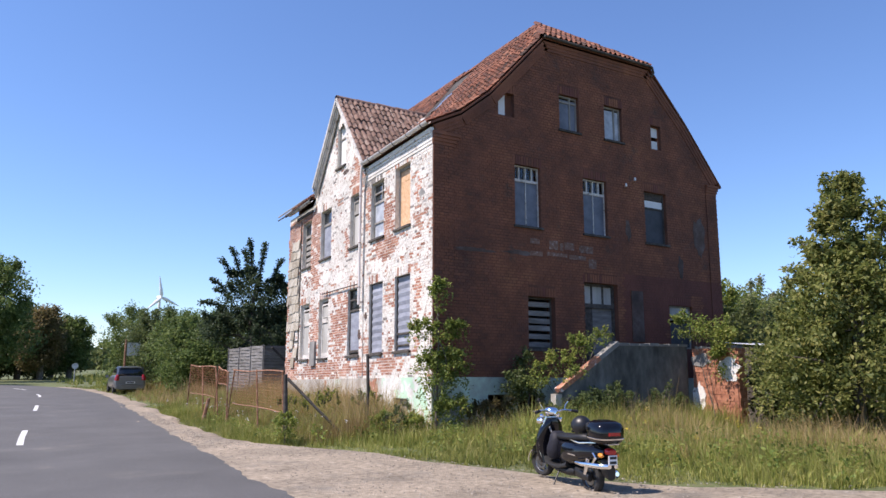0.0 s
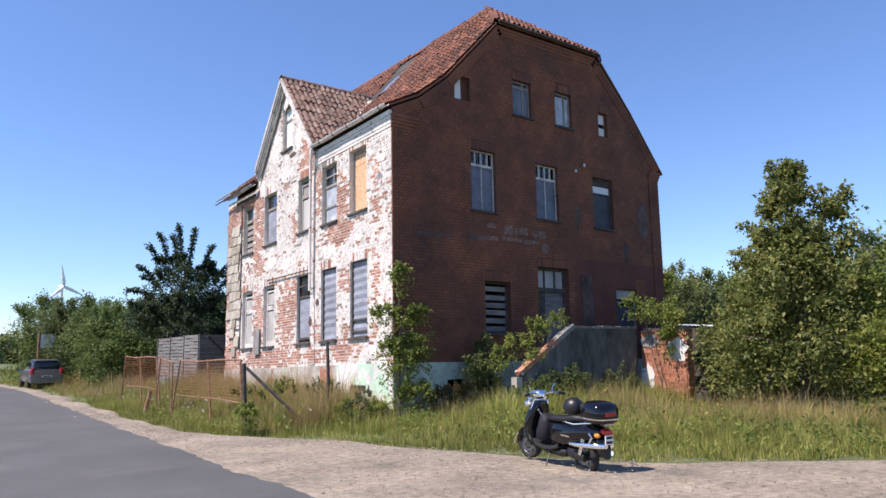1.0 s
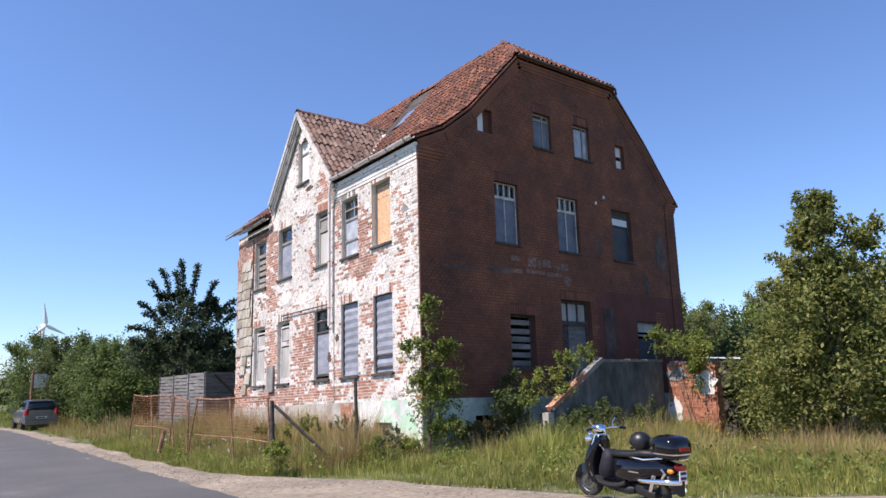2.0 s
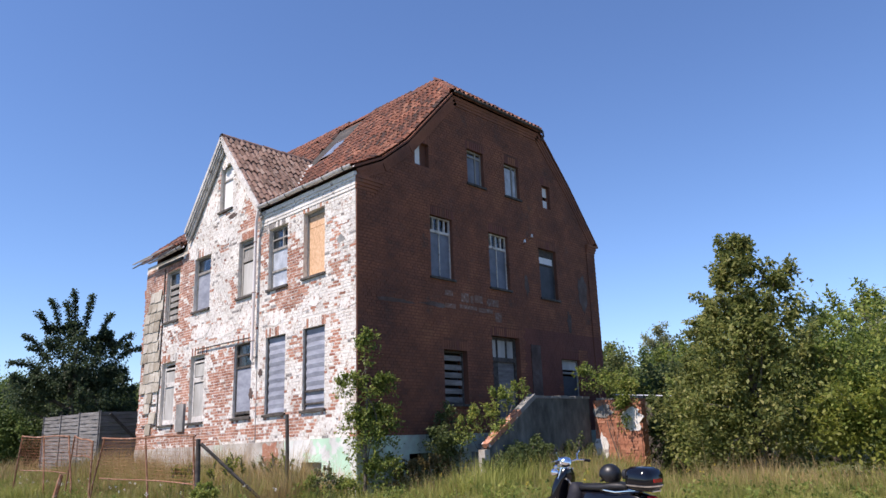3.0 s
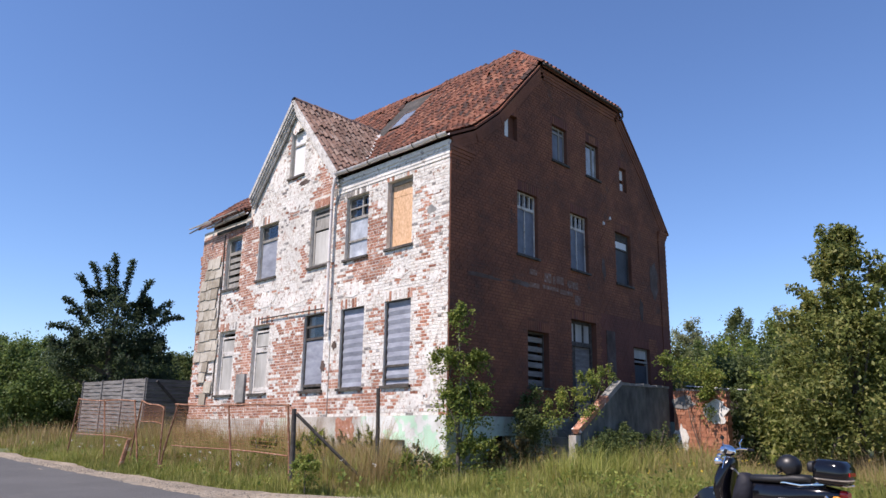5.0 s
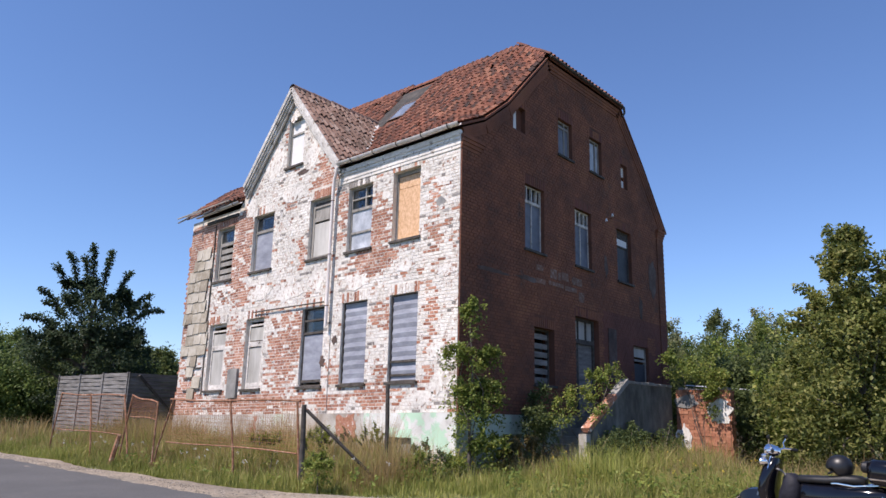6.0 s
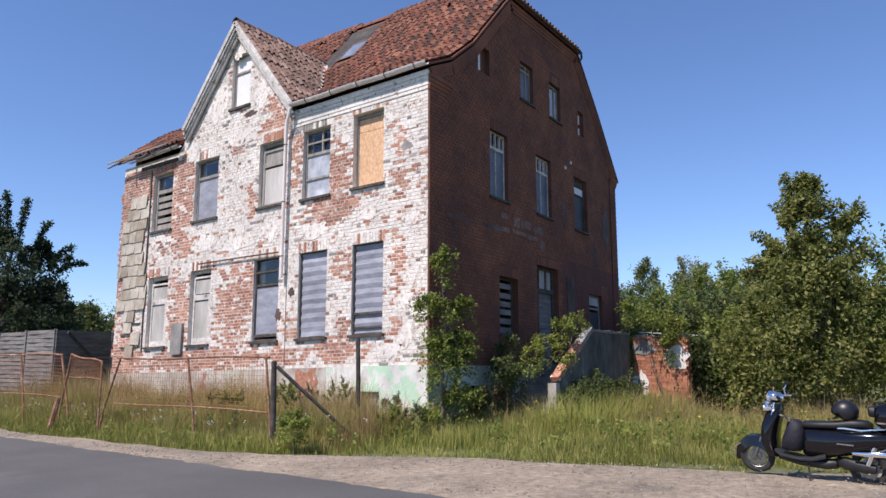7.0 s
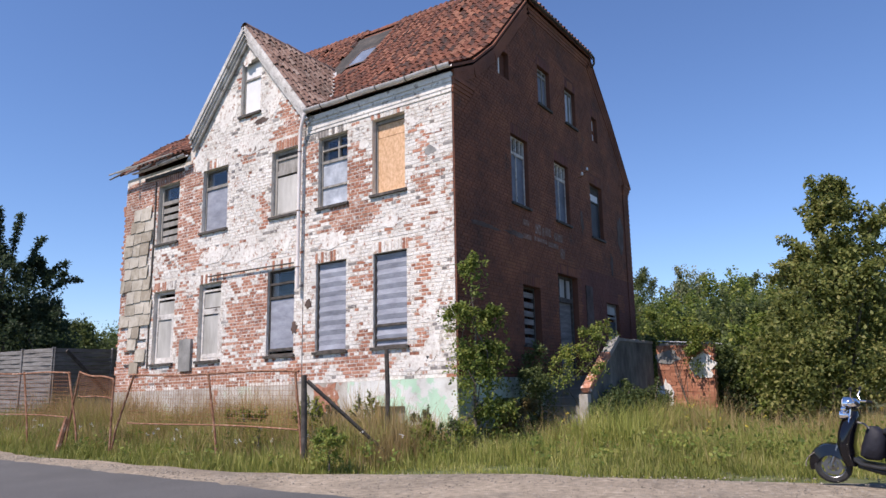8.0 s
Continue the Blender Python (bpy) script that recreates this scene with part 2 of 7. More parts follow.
L_apple = leafmat("olive_orchard_leaves", [(0.085, 0.115, 0.03), (0.17, 0.2, 0.057), (0.262, 0.28, 0.088), (0.37, 0.345, 0.125)])
L_bush = leafmat("bush_leaves", [(0.074, 0.114, 0.024), (0.160, 0.218, 0.046), (0.254, 0.306, 0.073), (0.360, 0.349, 0.089)])
L_yellow = leafmat("yellowish_bush_leaves", [(0.105, 0.14, 0.022), (0.195, 0.226, 0.038), (0.295, 0.3, 0.061)])
L_dark = leafmat("dark_tree_leaves", [(0.034, 0.056, 0.03), (0.062, 0.092, 0.046), (0.105, 0.138, 0.068)])
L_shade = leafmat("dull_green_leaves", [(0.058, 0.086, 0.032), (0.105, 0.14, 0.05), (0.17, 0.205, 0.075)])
L_hedge = leafmat("hedge_leaves", [(0.066, 0.108, 0.033), (0.124, 0.178, 0.05), (0.2, 0.247, 0.08)])
L_far = leafmat("far_leaves", [(0.091, 0.125, 0.047), (0.153, 0.184, 0.070), (0.224, 0.243, 0.093)])
L_bluish = leafmat("willow_leaves", [(0.152, 0.189, 0.098), (0.255, 0.271, 0.145), (0.356, 0.356, 0.194)])
L_brownish = leafmat("browning_leaves", [(0.085, 0.085, 0.033), (0.165, 0.14, 0.058), (0.235, 0.17, 0.082)])

M_black = mat("black_gloss_paint", [(0.003, 0.003, 0.005), (0.006, 0.006, 0.009)], 3, 0.1, bump=0)
M_blackmat = mat("black_plastic", [(0.007, 0.007, 0.008), (0.014, 0.014, 0.014)], 12, 0.5, bump=0.15)
M_seat = mat("black_vinyl", [(0.007, 0.007, 0.008), (0.014, 0.014, 0.015)], 10, 0.5, bump=0.2, bscale=120)
M_floorboard = mat("grey_plastic_floorboard", [(0.016, 0.016, 0.017), (0.03, 0.03, 0.03)], 9, 0.45, bump=0.2)
M_rubber = mat("tyre_rubber", [(0.012, 0.012, 0.012), (0.03, 0.029, 0.028)], 20, 0.85, bump=0.3)
M_chrome = mat("chrome", [(0.75, 0.75, 0.76), (0.85, 0.85, 0.86)], 3, 0.08, metal=1.0, bump=0)
M_steel = mat("dull_alloy", [(0.16, 0.16, 0.16), (0.26, 0.26, 0.26)], 8, 0.35, metal=1.0, bump=0.1)
M_redlens = mat("red_lens", [(0.35, 0.01, 0.012), (0.45, 0.02, 0.02)], 5, 0.15, bump=0, coat=0.5)
M_amber = mat("amber_lens", [(0.6, 0.2, 0.02), (0.7, 0.27, 0.04)], 5, 0.2, bump=0)
M_plate = mat("white_plate", [(0.65, 0.66, 0.68), (0.75, 0.76, 0.78)], 5, 0.4, bump=0)
M_ink = mat("black_print", [(0.02, 0.02, 0.02), (0.03, 0.03, 0.03)], 5, 0.6, bump=0)
M_silver = mat("silver_car_paint", [(0.16, 0.165, 0.18), (0.2, 0.205, 0.22)], 4, 0.3, metal=0.6, bump=0, coat=0.4)
M_carglass = mat("dark_car_glass", [(0.012, 0.014, 0.017), (0.02, 0.022, 0.026)], 3, 0.06, bump=0, coat=0.5)
M_helmet = mat("matt_black_helmet", [(0.008, 0.008, 0.009), (0.013, 0.013, 0.015)], 6, 0.4, bump=0)
M_turbine = mat("white_turbine_coat", [(0.72, 0.73, 0.74), (0.8, 0.8, 0.8)], 1, 0.5, bump=0)


# ---- building helpers ----
class Geo:
    """Gathers vertices and faces of one mesh."""

    def __init__(self, warp=None):
        self.v, self.f, self.m, self.warp, self.slot = [], [], [], warp, 0

    def put(self, pts):
        i = len(self.v)
        self.v.extend(self.warp(*p) if self.warp else tuple(p) for p in pts)
        return i

    def face(self, *idx):
        self.f.append(idx)
        self.m.append(self.slot)

    def quad(self, *pts):
        i = self.put(pts)
        self.face(*range(i, i + len(pts)))

    def box(self, x0, x1, y0, y1, z0, z1):
        i = self.put([(x0, y0, z0), (x1, y0, z0), (x1, y1, z0), (x0, y1, z0), (x0, y0, z1), (x1, y0, z1), (x1, y1, z1), (x0, y1, z1)])
        for a in ((0, 3, 2, 1), (4, 5, 6, 7), (0, 1, 5, 4), (1, 2, 6, 5), (2, 3, 7, 6), (3, 0, 4, 7)):
            self.face(*(i + k for k in a))

    def beam(self, p, q, w, h, up=(0, 0, 1)):
        """A square bar from p to q, w wide and h high."""
        p, q = Vector(p), Vector(q)
        d = (q - p).normalized()
        s = d.cross(Vector(up))
        s = s.normalized() if s.length > 1e-4 else Vector((1, 0, 0))
        t = s.cross(d)
        s, t = s * w / 2, t * h / 2
        i = self.put([p - s - t, p + s - t, p + s + t, p - s + t, q - s - t, q + s - t, q + s + t, q - s + t])
        for a in ((0, 3, 2, 1), (4, 5, 6, 7), (0, 1, 5, 4), (1, 2, 6, 5), (2, 3, 7, 6), (3, 0, 4, 7)):
            self.face(*(i + k for k in a))

    def tube(self, path, radii, n=8, caps=True):
        path = [Vector(p) for p in path]
        if not isinstance(radii, (list, tuple)):
            radii = [radii] * len(path)
        rings, ref = [], None
        for k, p in enumerate(path):
            d = (path[min(k + 1, len(path) - 1)] - path[max(k - 1, 0)]).normalized()
            if ref is None:
                ref = d.cross(Vector((0.31, 0.2, 0.93))).normalized()
            s = (ref - d * ref.dot(d)).normalized()
            ref, t = s, d.cross(s)
            rings.append(self.put([p + (s * math.cos(a) + t * math.sin(a)) * radii[k] for a in (2 * math.pi * j / n for j in range(n))]))
        for a, b in zip(rings, rings[1:]):
            for j in range(n):
                self.face(a + j, a + (j + 1) % n, b + (j + 1) % n, b + j)
        if caps:
            self.face(*(rings[0] + j for j in reversed(range(n))))
            self.face(*(rings[-1] + j for j in range(n)))

    def loft(self, sections, axis="x", n=20, power=2.5):
        """Skin over superellipse sections (position, centre a, centre b, half a, half b[, power])."""
        rings = []
        for s in sections:
            pos, ca, cb, ha, hb = s[:5]
            e = 2 / (s[5] if len(s) > 5 else power)
            pts = []
            for j in range(n):
                a = 2 * math.pi * j / n
                c, w = math.cos(a), math.sin(a)
                p, q = ca + ha * math.copysign(abs(c) ** e, c), cb + hb * math.copysign(abs(w) ** e, w)
                pts.append((pos, p, q) if axis == "x" else (p, pos, q) if axis == "y" else (p, q, pos))
            rings.append(self.put(pts))
        for a, b in zip(rings, rings[1:]):
            for j in range(n):
                self.face(a + j, a + (j + 1) % n, b + (j + 1) % n, b + j)
        self.face(*(rings[0] + j for j in reversed(range(n))))
        self.face(*(rings[-1] + j for j in range(n)))

    def lathe(self, profile, centre, axis="y", n=24, close=True):
        """Turns (radius, offset) pairs about an axis through centre."""
        c = Vector(centre)
        rings = []
        for r, o in profile:
            pts = []
            for j in range(n):
                a = 2 * math.pi * j / n
                x, y = r * math.cos(a), r * math.sin(a)
                pts.append(c + Vector((x, o, y) if axis == "y" else (o, x, y) if axis == "x" else (x, y, o)))
            rings.append(self.put(pts))
        pairs = list(zip(rings, rings[1:])) + ([(rings[-1], rings[0])] if close else [])
        for a, b in pairs:
            for j in range(n):
                self.face(a + j, a + (j + 1) % n, b + (j + 1) % n, b + j)

    def mesh(self, name, mats, smooth=False):
        me = bpy.data.meshes.new(name)
        me.from_pydata([tuple(p) for p in self.v], [], self.f)
        for m in mats if isinstance(mats, (list, tuple)) else [mats]:
            me.materials.append(m)
        if any(self.m):
            me.polygons.foreach_set("material_index", self.m)
        me.update()
        bm = bmesh.new()
        bm.from_mesh(me)
        bmesh.ops.recalc_face_normals(bm, faces=bm.faces)
        bm.to_mesh(me)
        bm.free()
        if smooth:
            me.polygons.foreach_set("use_smooth", [True] * len(me.polygons))
            me.set_sharp_from_angle(angle=radians(42))
        return me


def part(name, geo, mats, parent=None, label="", smooth=False, kind=""):
    ob = new(name, geo.mesh(name, mats, smooth))
    ob.parent = parent
    return tagged(ob, label, kind=kind)


def thing(name, m, label, category, group="", kind=""):
    ob = new(name)
    ob.empty_display_size = 0.2
    ob.matrix_basis = m
    return tagged(ob, label, category, group, kind)


def raw(name, verts, faces, mats, parent=None, label="", kind="", mi=None):
    """A mesh straight from arrays, for very many small faces."""
    me = bpy.data.meshes.new(name)
    verts = np.asarray(verts, dtype=np.float32).reshape(-1, 3)
    faces = np.asarray(faces, dtype=np.int32)
    k = faces.shape[1]
    me.vertices.add(len(verts))
    me.vertices.foreach_set("co", verts.ravel())
    me.loops.add(faces.size)
    me.loops.foreach_set("vertex_index", faces.ravel())
    me.polygons.add(len(faces))
    me.polygons.foreach_set("loop_start", np.arange(0, faces.size, k, dtype=np.int32))
    me.polygons.foreach_set("loop_total", np.full(len(faces), k, dtype=np.int32))
    for m in mats if isinstance(mats, (list, tuple)) else [mats]:
        me.materials.append(m)
    if mi is not None:
        me.polygons.foreach_set("material_index", np.asarray(mi, dtype=np.int32))
    me.update(calc_edges=True)
    ob = new(name, me)
    ob.parent = parent
    return tagged(ob, label, kind=kind)


# ---- ground, road, gravel ----
def curve_at(pts, y):
    return float(np.interp(y, [p[1] for p in pts], [p[0] for p in pts]))


ROAD_MID = [(-0.1, -120), (-0.1, 8), (0.05, 18), (0.45, 30), (0.75, 42), (0.2, 52), (-1.4, 60), (-4.6, 66), (-10, 71), (-22, 77), (-60, 86)]
GRASS_EDGE = [(12.4, -30), (11.6, 2), (10.6, 5.0), (9.4, 5.9), (7.5, 7.5), (6.7, 9.1), (6.1, 10.9), (5.4, 12.5), (4.9, 13.6), (4.1, 14.7), (3.8, 16.0),
              (3.75, 22), (4.0, 30), (4.3, 42), (3.8, 52), (2.4, 60)]

g = Geo()
xs = [-4000, -300, -60] + list(np.linspace(-20, 60, 41)) + [120, 400, 4000]
ys = [-3000, -200, -50] + list(np.linspace(-20, 100, 61)) + [200, 600, 4500]
for a in xs:
    g.put([(a, b, -0.08 if -60 < a < 120 and -50 < b < 200 else -0.3) for b in ys])
for i in range(len(xs) - 1):
    for j in range(len(ys) - 1):
        k = i * len(ys) + j
        g.face(k, k + len(ys), k + len(ys) + 1, k + 1)
ground = part("ground", g, M_ground, label="grassy meadow soil reaching to the horizon", kind="structure")
tagged(ground, category="ground")

mid = [Vector((x, y, 0)) for x, y in ROAD_MID]
fine = []
for a, b in zip(mid, mid[1:]):
    n = max(1, int((b - a).length / 0.2)) if -10 < b.y < 60 else 8
    fine += [a.lerp(b, k / n) for k in range(n)]
fine.append(mid[-1])
for _ in range(3):
    fine = [fine[0]] + [(fine[i - 1] + fine[i] * 2 + fine[i + 1]) / 4 for i in range(1, len(fine) - 1)] + [fine[-1]]
g = Geo()
rows = []
for i, p in enumerate(fine):
    d = (fine[min(i + 1, len(fine) - 1)] - fine[max(i - 1, 0)]).normalized()
    s = Vector((d.y, -d.x, 0))
    wob = 0.14 * noise.noise((0, p.y * 0.33, 3)) + 0.1 * noise.noise((0, p.y * 1.4, 5)) + 0.08 * noise.noise((0, p.y * 3.7, 5))
    rows.append(g.put([p - s * 3.3 + Vector((0, 0, -0.1)), p - s * 2.9 + Vector((0, 0, 0.02)), p + Vector((0, 0, 0.03)), p + s * (2.95 + wob) + Vector((0, 0, 0.02)),
                       p + s * (2.99 + wob) + Vector((0, 0, -0.1))]))
for a, b in zip(rows, rows[1:]):
    for j in range(4):
        g.face(a + j, a + j + 1, b + j + 1, b + j)
road = part("road", g, M_asphalt, label="worn grey asphalt country road with crumbling edge", kind="structure", smooth=True)
tagged(road, category="road")

for k in range(4):
    y0 = 16.35 + 12 * k
    g = Geo()
    for y in np.linspace(y0, y0 + 3.6, 7)[:-1]:
        xa, xb = curve_at(ROAD_MID, y), curve_at(ROAD_MID, y + 0.6)
        g.quad((xa - 0.06, y, 0.036), (xa + 0.06, y, 0.036), (xb + 0.06, y + 0.6, 0.036), (xb - 0.06, y + 0.6, 0.036))
    tagged(part("road_marking", g, M_line, label="white dashed centre line on asphalt", kind="structure"), category="road marking")

g = Geo()
rows = []
for y in np.arange(-29, 59, 0.35):
    e = curve_at(GRASS_EDGE, y) + 0.35 * noise.noise((1.3, y * 0.6, 0)) + 0.12 * noise.noise((1.3, y * 2.6, 0)) + 0.25
    r = curve_at(ROAD_MID, y) + 2.3
    rows.append(g.put([(r + (e - r) * k / 8, y, (0.012 if 0 < k < 8 else -0.085) + 0.018 * noise.noise((k * 1.1, y * 0.9, 7)) * (0 < k < 8) - (0.05 * math.exp(-((r + (e - r) * k / 8 - 6.5) ** 2 + (y - 7.8) ** 2) / 3.0) if 0 < k < 8 else 0.0)) for k in range(9)]))
for a, b in zip(rows, rows[1:]):
    for j in range(8):
        g.face(a + j, a + j + 1, b + j + 1, b + j)
verge = part("gravel_verge", g, M_gravel, label="dusty pale gravel lay-by beside the asphalt", kind="structure", smooth=True)
tagged(verge, category="verge")

rng = np.random.default_rng(4)


def pebbles(n, test, smin, smax):
    v, f = [], []
    base = np.array([(1, 0, 0), (-0.5, 0.85, 0), (-0.5, -0.85, 0), (0, 0, 0.7)])
    tri = np.array([(0, 1, 3), (1, 2, 3), (2, 0, 3)])
    while len(v) < n:
        x, y = test()
        s = rng.uniform(smin, smax)
        a = rng.uniform(0, 6.3)
        c, w = math.cos(a), math.sin(a)
        p = base * s * rng.uniform(0.6, 1.3, (4, 1))
        p = np.stack([p[:, 0] * c - p[:, 1] * w + x, p[:, 0] * w + p[:, 1] * c + y, p[:, 2] + 0.012], 1)
        f.append(tri + 4 * len(v))
        v.append(p)
    return np.concatenate(v), np.concatenate(f)


def on_gravel():
    y = rng.uniform(4, 26)
    r, e = curve_at(ROAD_MID, y) + 2.9, curve_at(GRASS_EDGE, y) - 0.15
    return r + (e - r) * rng.uniform() ** 0.7, y


tagged(raw("pebbles", *pebbles(5200, on_gravel, 0.006, 0.024), M_stone, label="scattered pale pebbles on the gravel", kind="stuff"), category="pebbles")

# ---- house ----
X0, Y0 = 8.32, 14.92
LEN, WID = 11.13, 10.35
house = thing("house", pose(X0, Y0, 0), "derelict brick house with flaking whitewash and red pantile roof", "house")


def settle(u, v, z):
    """The far end of the house has sunk."""
    k = min(1.0, max(0.0, z / 1.4))
    k *= 1.0 - 0.85 * min(1.0, max(0.0, (z - 7.6) / 4.0))
    far = min(1.0, max(0.0, (v - 7.9) / 2.0)) * min(1.0, max(0.0, (z - 7.25) / 0.15))
    bulge = 0.27 * math.exp(-((u - 0.95) / 0.75) ** 2) - 0.12 * min(1.0, max(0.0, (0.25 - u) / 0.6))
    return (u, v, z - k * (0.026 * v + 0.012 * u) + far * bulge)


def HG():
    return Geo(settle)


PROF = [(-0.14, 7.53), (0.8, 8.0), (1.7, 8.72), (3.5, 10.66), (4.65, 11.98), (7.64, 10.66), (9.1, 9.13), (10.58, 7.36)]
HIP = 10.66
APEX_V, APEX_Z, DORM_S = 6.1, 10.24, 1.22


def roof_z(u):
    return float(np.interp(u, [p[0] for p in PROF], [p[1] for p in PROF]))


def dorm_z(v):
    return APEX_Z - DORM_S * abs(v - APEX_V)


def wall(geo, s0, s1, z0, top, holes, th, mp, breaks=()):
    """A wall of thickness th with rectangular holes; mp turns (along, inward, up) into the place."""
    cuts = sorted({s0, s1, *breaks, *(h[0] for h in holes), *(h[1] for h in holes)})
    cuts = [c for c in cuts if s0 <= c <= s1]
    for a, b in zip(cuts, cuts[1:]):
        m = (a + b) / 2
        hs = sorted((h for h in holes if h[0] < m < h[1]), key=lambda h: h[2])
        lo = z0
        spans = []
        for h in hs:
            spans.append((lo, lo, h[2], h[2]))
            lo = h[3]
        spans.append((lo, lo, top(a + 1e-4), top(b - 1e-4)))
        for za, zb, zc, zd in spans:
            for d in (0, th):
                geo.quad(mp(a, d, za), mp(b, d, zb), mp(b, d, zd), mp(a, d, zc))
        geo.quad(mp(a, 0, top(a + 1e-4)), mp(b, 0, top(b - 1e-4)), mp(b, th, top(b - 1e-4)), mp(a, th, top(a + 1e-4)))
    for a, b, c, d in holes:
        geo.quad(mp(a, 0, c), mp(a, th, c), mp(a, th, d), mp(a, 0, d))
        geo.quad(mp(b, 0, c), mp(b, th, c), mp(b, th, d), mp(b, 0, d))
        geo.quad(mp(a, 0, c), mp(b, 0, c), mp(b, th, c), mp(a, th, c))
        geo.quad(mp(a, 0, d), mp(b, 0, d), mp(b, th, d), mp(a, th, d))
    for s in (s0, s1):
        e = 1e-4 if s == s0 else -1e-4
        geo.quad(mp(s, 0, z0), mp(s, th, z0), mp(s, th, top(s + e)), mp(s, 0, top(s + e)))


def fac(s, d, z):
    return (d, s, z)


def risalit(s, d, z):
    return (d - 0.022, s, z)


def gab(s, d, z):
    return (s, d, z)


# openings: along, along, sill, head
UP = [(1.19, 2.07, 5.21, 6.9), (2.78, 3.66, 5.2, 6.85)]
LOW = [(1.16, 2.04, 1.97, 3.93), (2.79, 3.68, 1.97, 3.93)]
UPM = [(4.3, 5.16, 5.22, 6.84), (6.74, 7.72, 5.24, 6.88)]
LOWM = [(4.32, 5.2, 1.97, 3.93), (6.84, 7.68, 1.98, 3.9)]
UPL, LOWL = [(8.72, 9.62, 5.2, 6.84)], [(8.69, 9.58, 2.0, 3.9)]
DORW = (5.64, 6.36, 8.02, 9.42)
GUP = [(2.48, 3.33, 5.23, 6.88), (4.83, 5.71, 5.24, 6.84), (7.2, 8.1, 5.22, 6.78)]
GATT = [(1.98, 2.5, 8.16, 8.8), (4.05, 4.76, 8.12, 9.15), (5.72, 6.42, 8.12, 9.15), (7.6, 8.02, 8.14, 8.88)]
GLOW = [(2.85, 3.74, 2.02, 3.38), (4.77, 5.99, 1.3, 3.88), (8.03, 9.0, 2.15, 3.42)]
CELL_F = [(1.2, 1.98, 0.32, 0.76), (2.9, 3.5, 0.4, 0.78)]
CELL_G = [(1.55, 2.3, 0.15, 0.86), (2.45, 3.3, 0.1, 0.84)]
PL = 1.29

g = HG()
wall(g, 0.0, 4.06, PL, lambda s: 7.45, UP + LOW, 0.36, fac)
part_right = part("wall", g, M_mortar, house, "flaking whitewashed brick street wall")
g = HG()
wall(g, 4.06, 8.5, PL, lambda s: max(7.3, min(dorm_z(s) - 0.12, 10.05)), UPM + LOWM + [DORW], 0.36, risalit, (APEX_V,))
part_mid = part("wall", g, M_mortar, house, "whitewashed brick gable of the cross wing")
g = HG()
wall(g, 8.5, LEN, PL, lambda s: 7.3, UPL + LOWL, 0.36, fac)
part_left = part("wall", g, M_mortar, house, "crumbling brick end bay")
g = HG()
gable_top = lambda s: min(roof_z(s) - 0.14, HIP - 0.1)
wall(g, 0.003, WID, PL, gable_top, GUP + GATT + GLOW, 0.36, gab, [p[0] for p in PROF] + [3.45, 7.4])
part_gable = part("wall", g, M_brown_mortar, house, "dark brown painted brick gable wall")
g = HG()
wall(g, -0.02, 2.7, -0.1, lambda s: PL, CELL_F[:1], 0.4, lambda s, d, z: (d - 0.035, s, z))
part("plinth", g, M_mintfront, house, "white and bright mint rendered plinth, peeling")
g = HG()
wall(g, 2.7, LEN, -0.1, lambda s: PL, CELL_F[1:], 0.4, lambda s, d, z: (d - 0.035, s, z))
part("plinth", g, M_plinth, house, "pale grey rendered plinth, peeling to the brick")
g = HG()
wall(g, -0.02, WID, -0.1, lambda s: PL, CELL_G, 0.4, lambda s, d, z: (s, d - 0.035, z))
part("plinth", g, M_mint, house, "mint rendered plinth with cellar openings")
g = HG()
wall(g, 0, LEN, -0.1, lambda s: 7.3, [], 0.3, lambda s, d, z: (WID - 0.3 + d, s, z))
wall(g, 0.31, WID - 0.31, -0.1, lambda s: min(roof_z(s) - 0.14, HIP), [], 0.3, lambda s, d, z: (s, LEN - 0.3 + d, z), [p[0] for p in PROF])
part("wall", g, M_brown_mortar, house, "rear brick walls")
for z in (1.25, 4.5, 7.3):
    g = HG()
    g.box(0.37, WID - 0.31, 0.37, LEN - 0.31, z - 0.15, z)
    part("storey_floor", g, M_wooddark, house, "dark timber storey floor")
g = HG()
g.box(4.3, 4.42, 0.4, LEN - 0.4, 1.25, 11.0)
part("inner_wall", g, M_cement, house, "grey inner partition wall")
# cellar boards
for a, b, c, d in CELL_F:
    g = HG()
    g.box(0.06, 0.09, a, b, c, d)
    part("cellar_board", g, M_wood, house, "grey weathered board over cellar opening")

# bricks: alternate courses of stretchers and headers
COURSE = 0.077
RNG = random.Random(11)
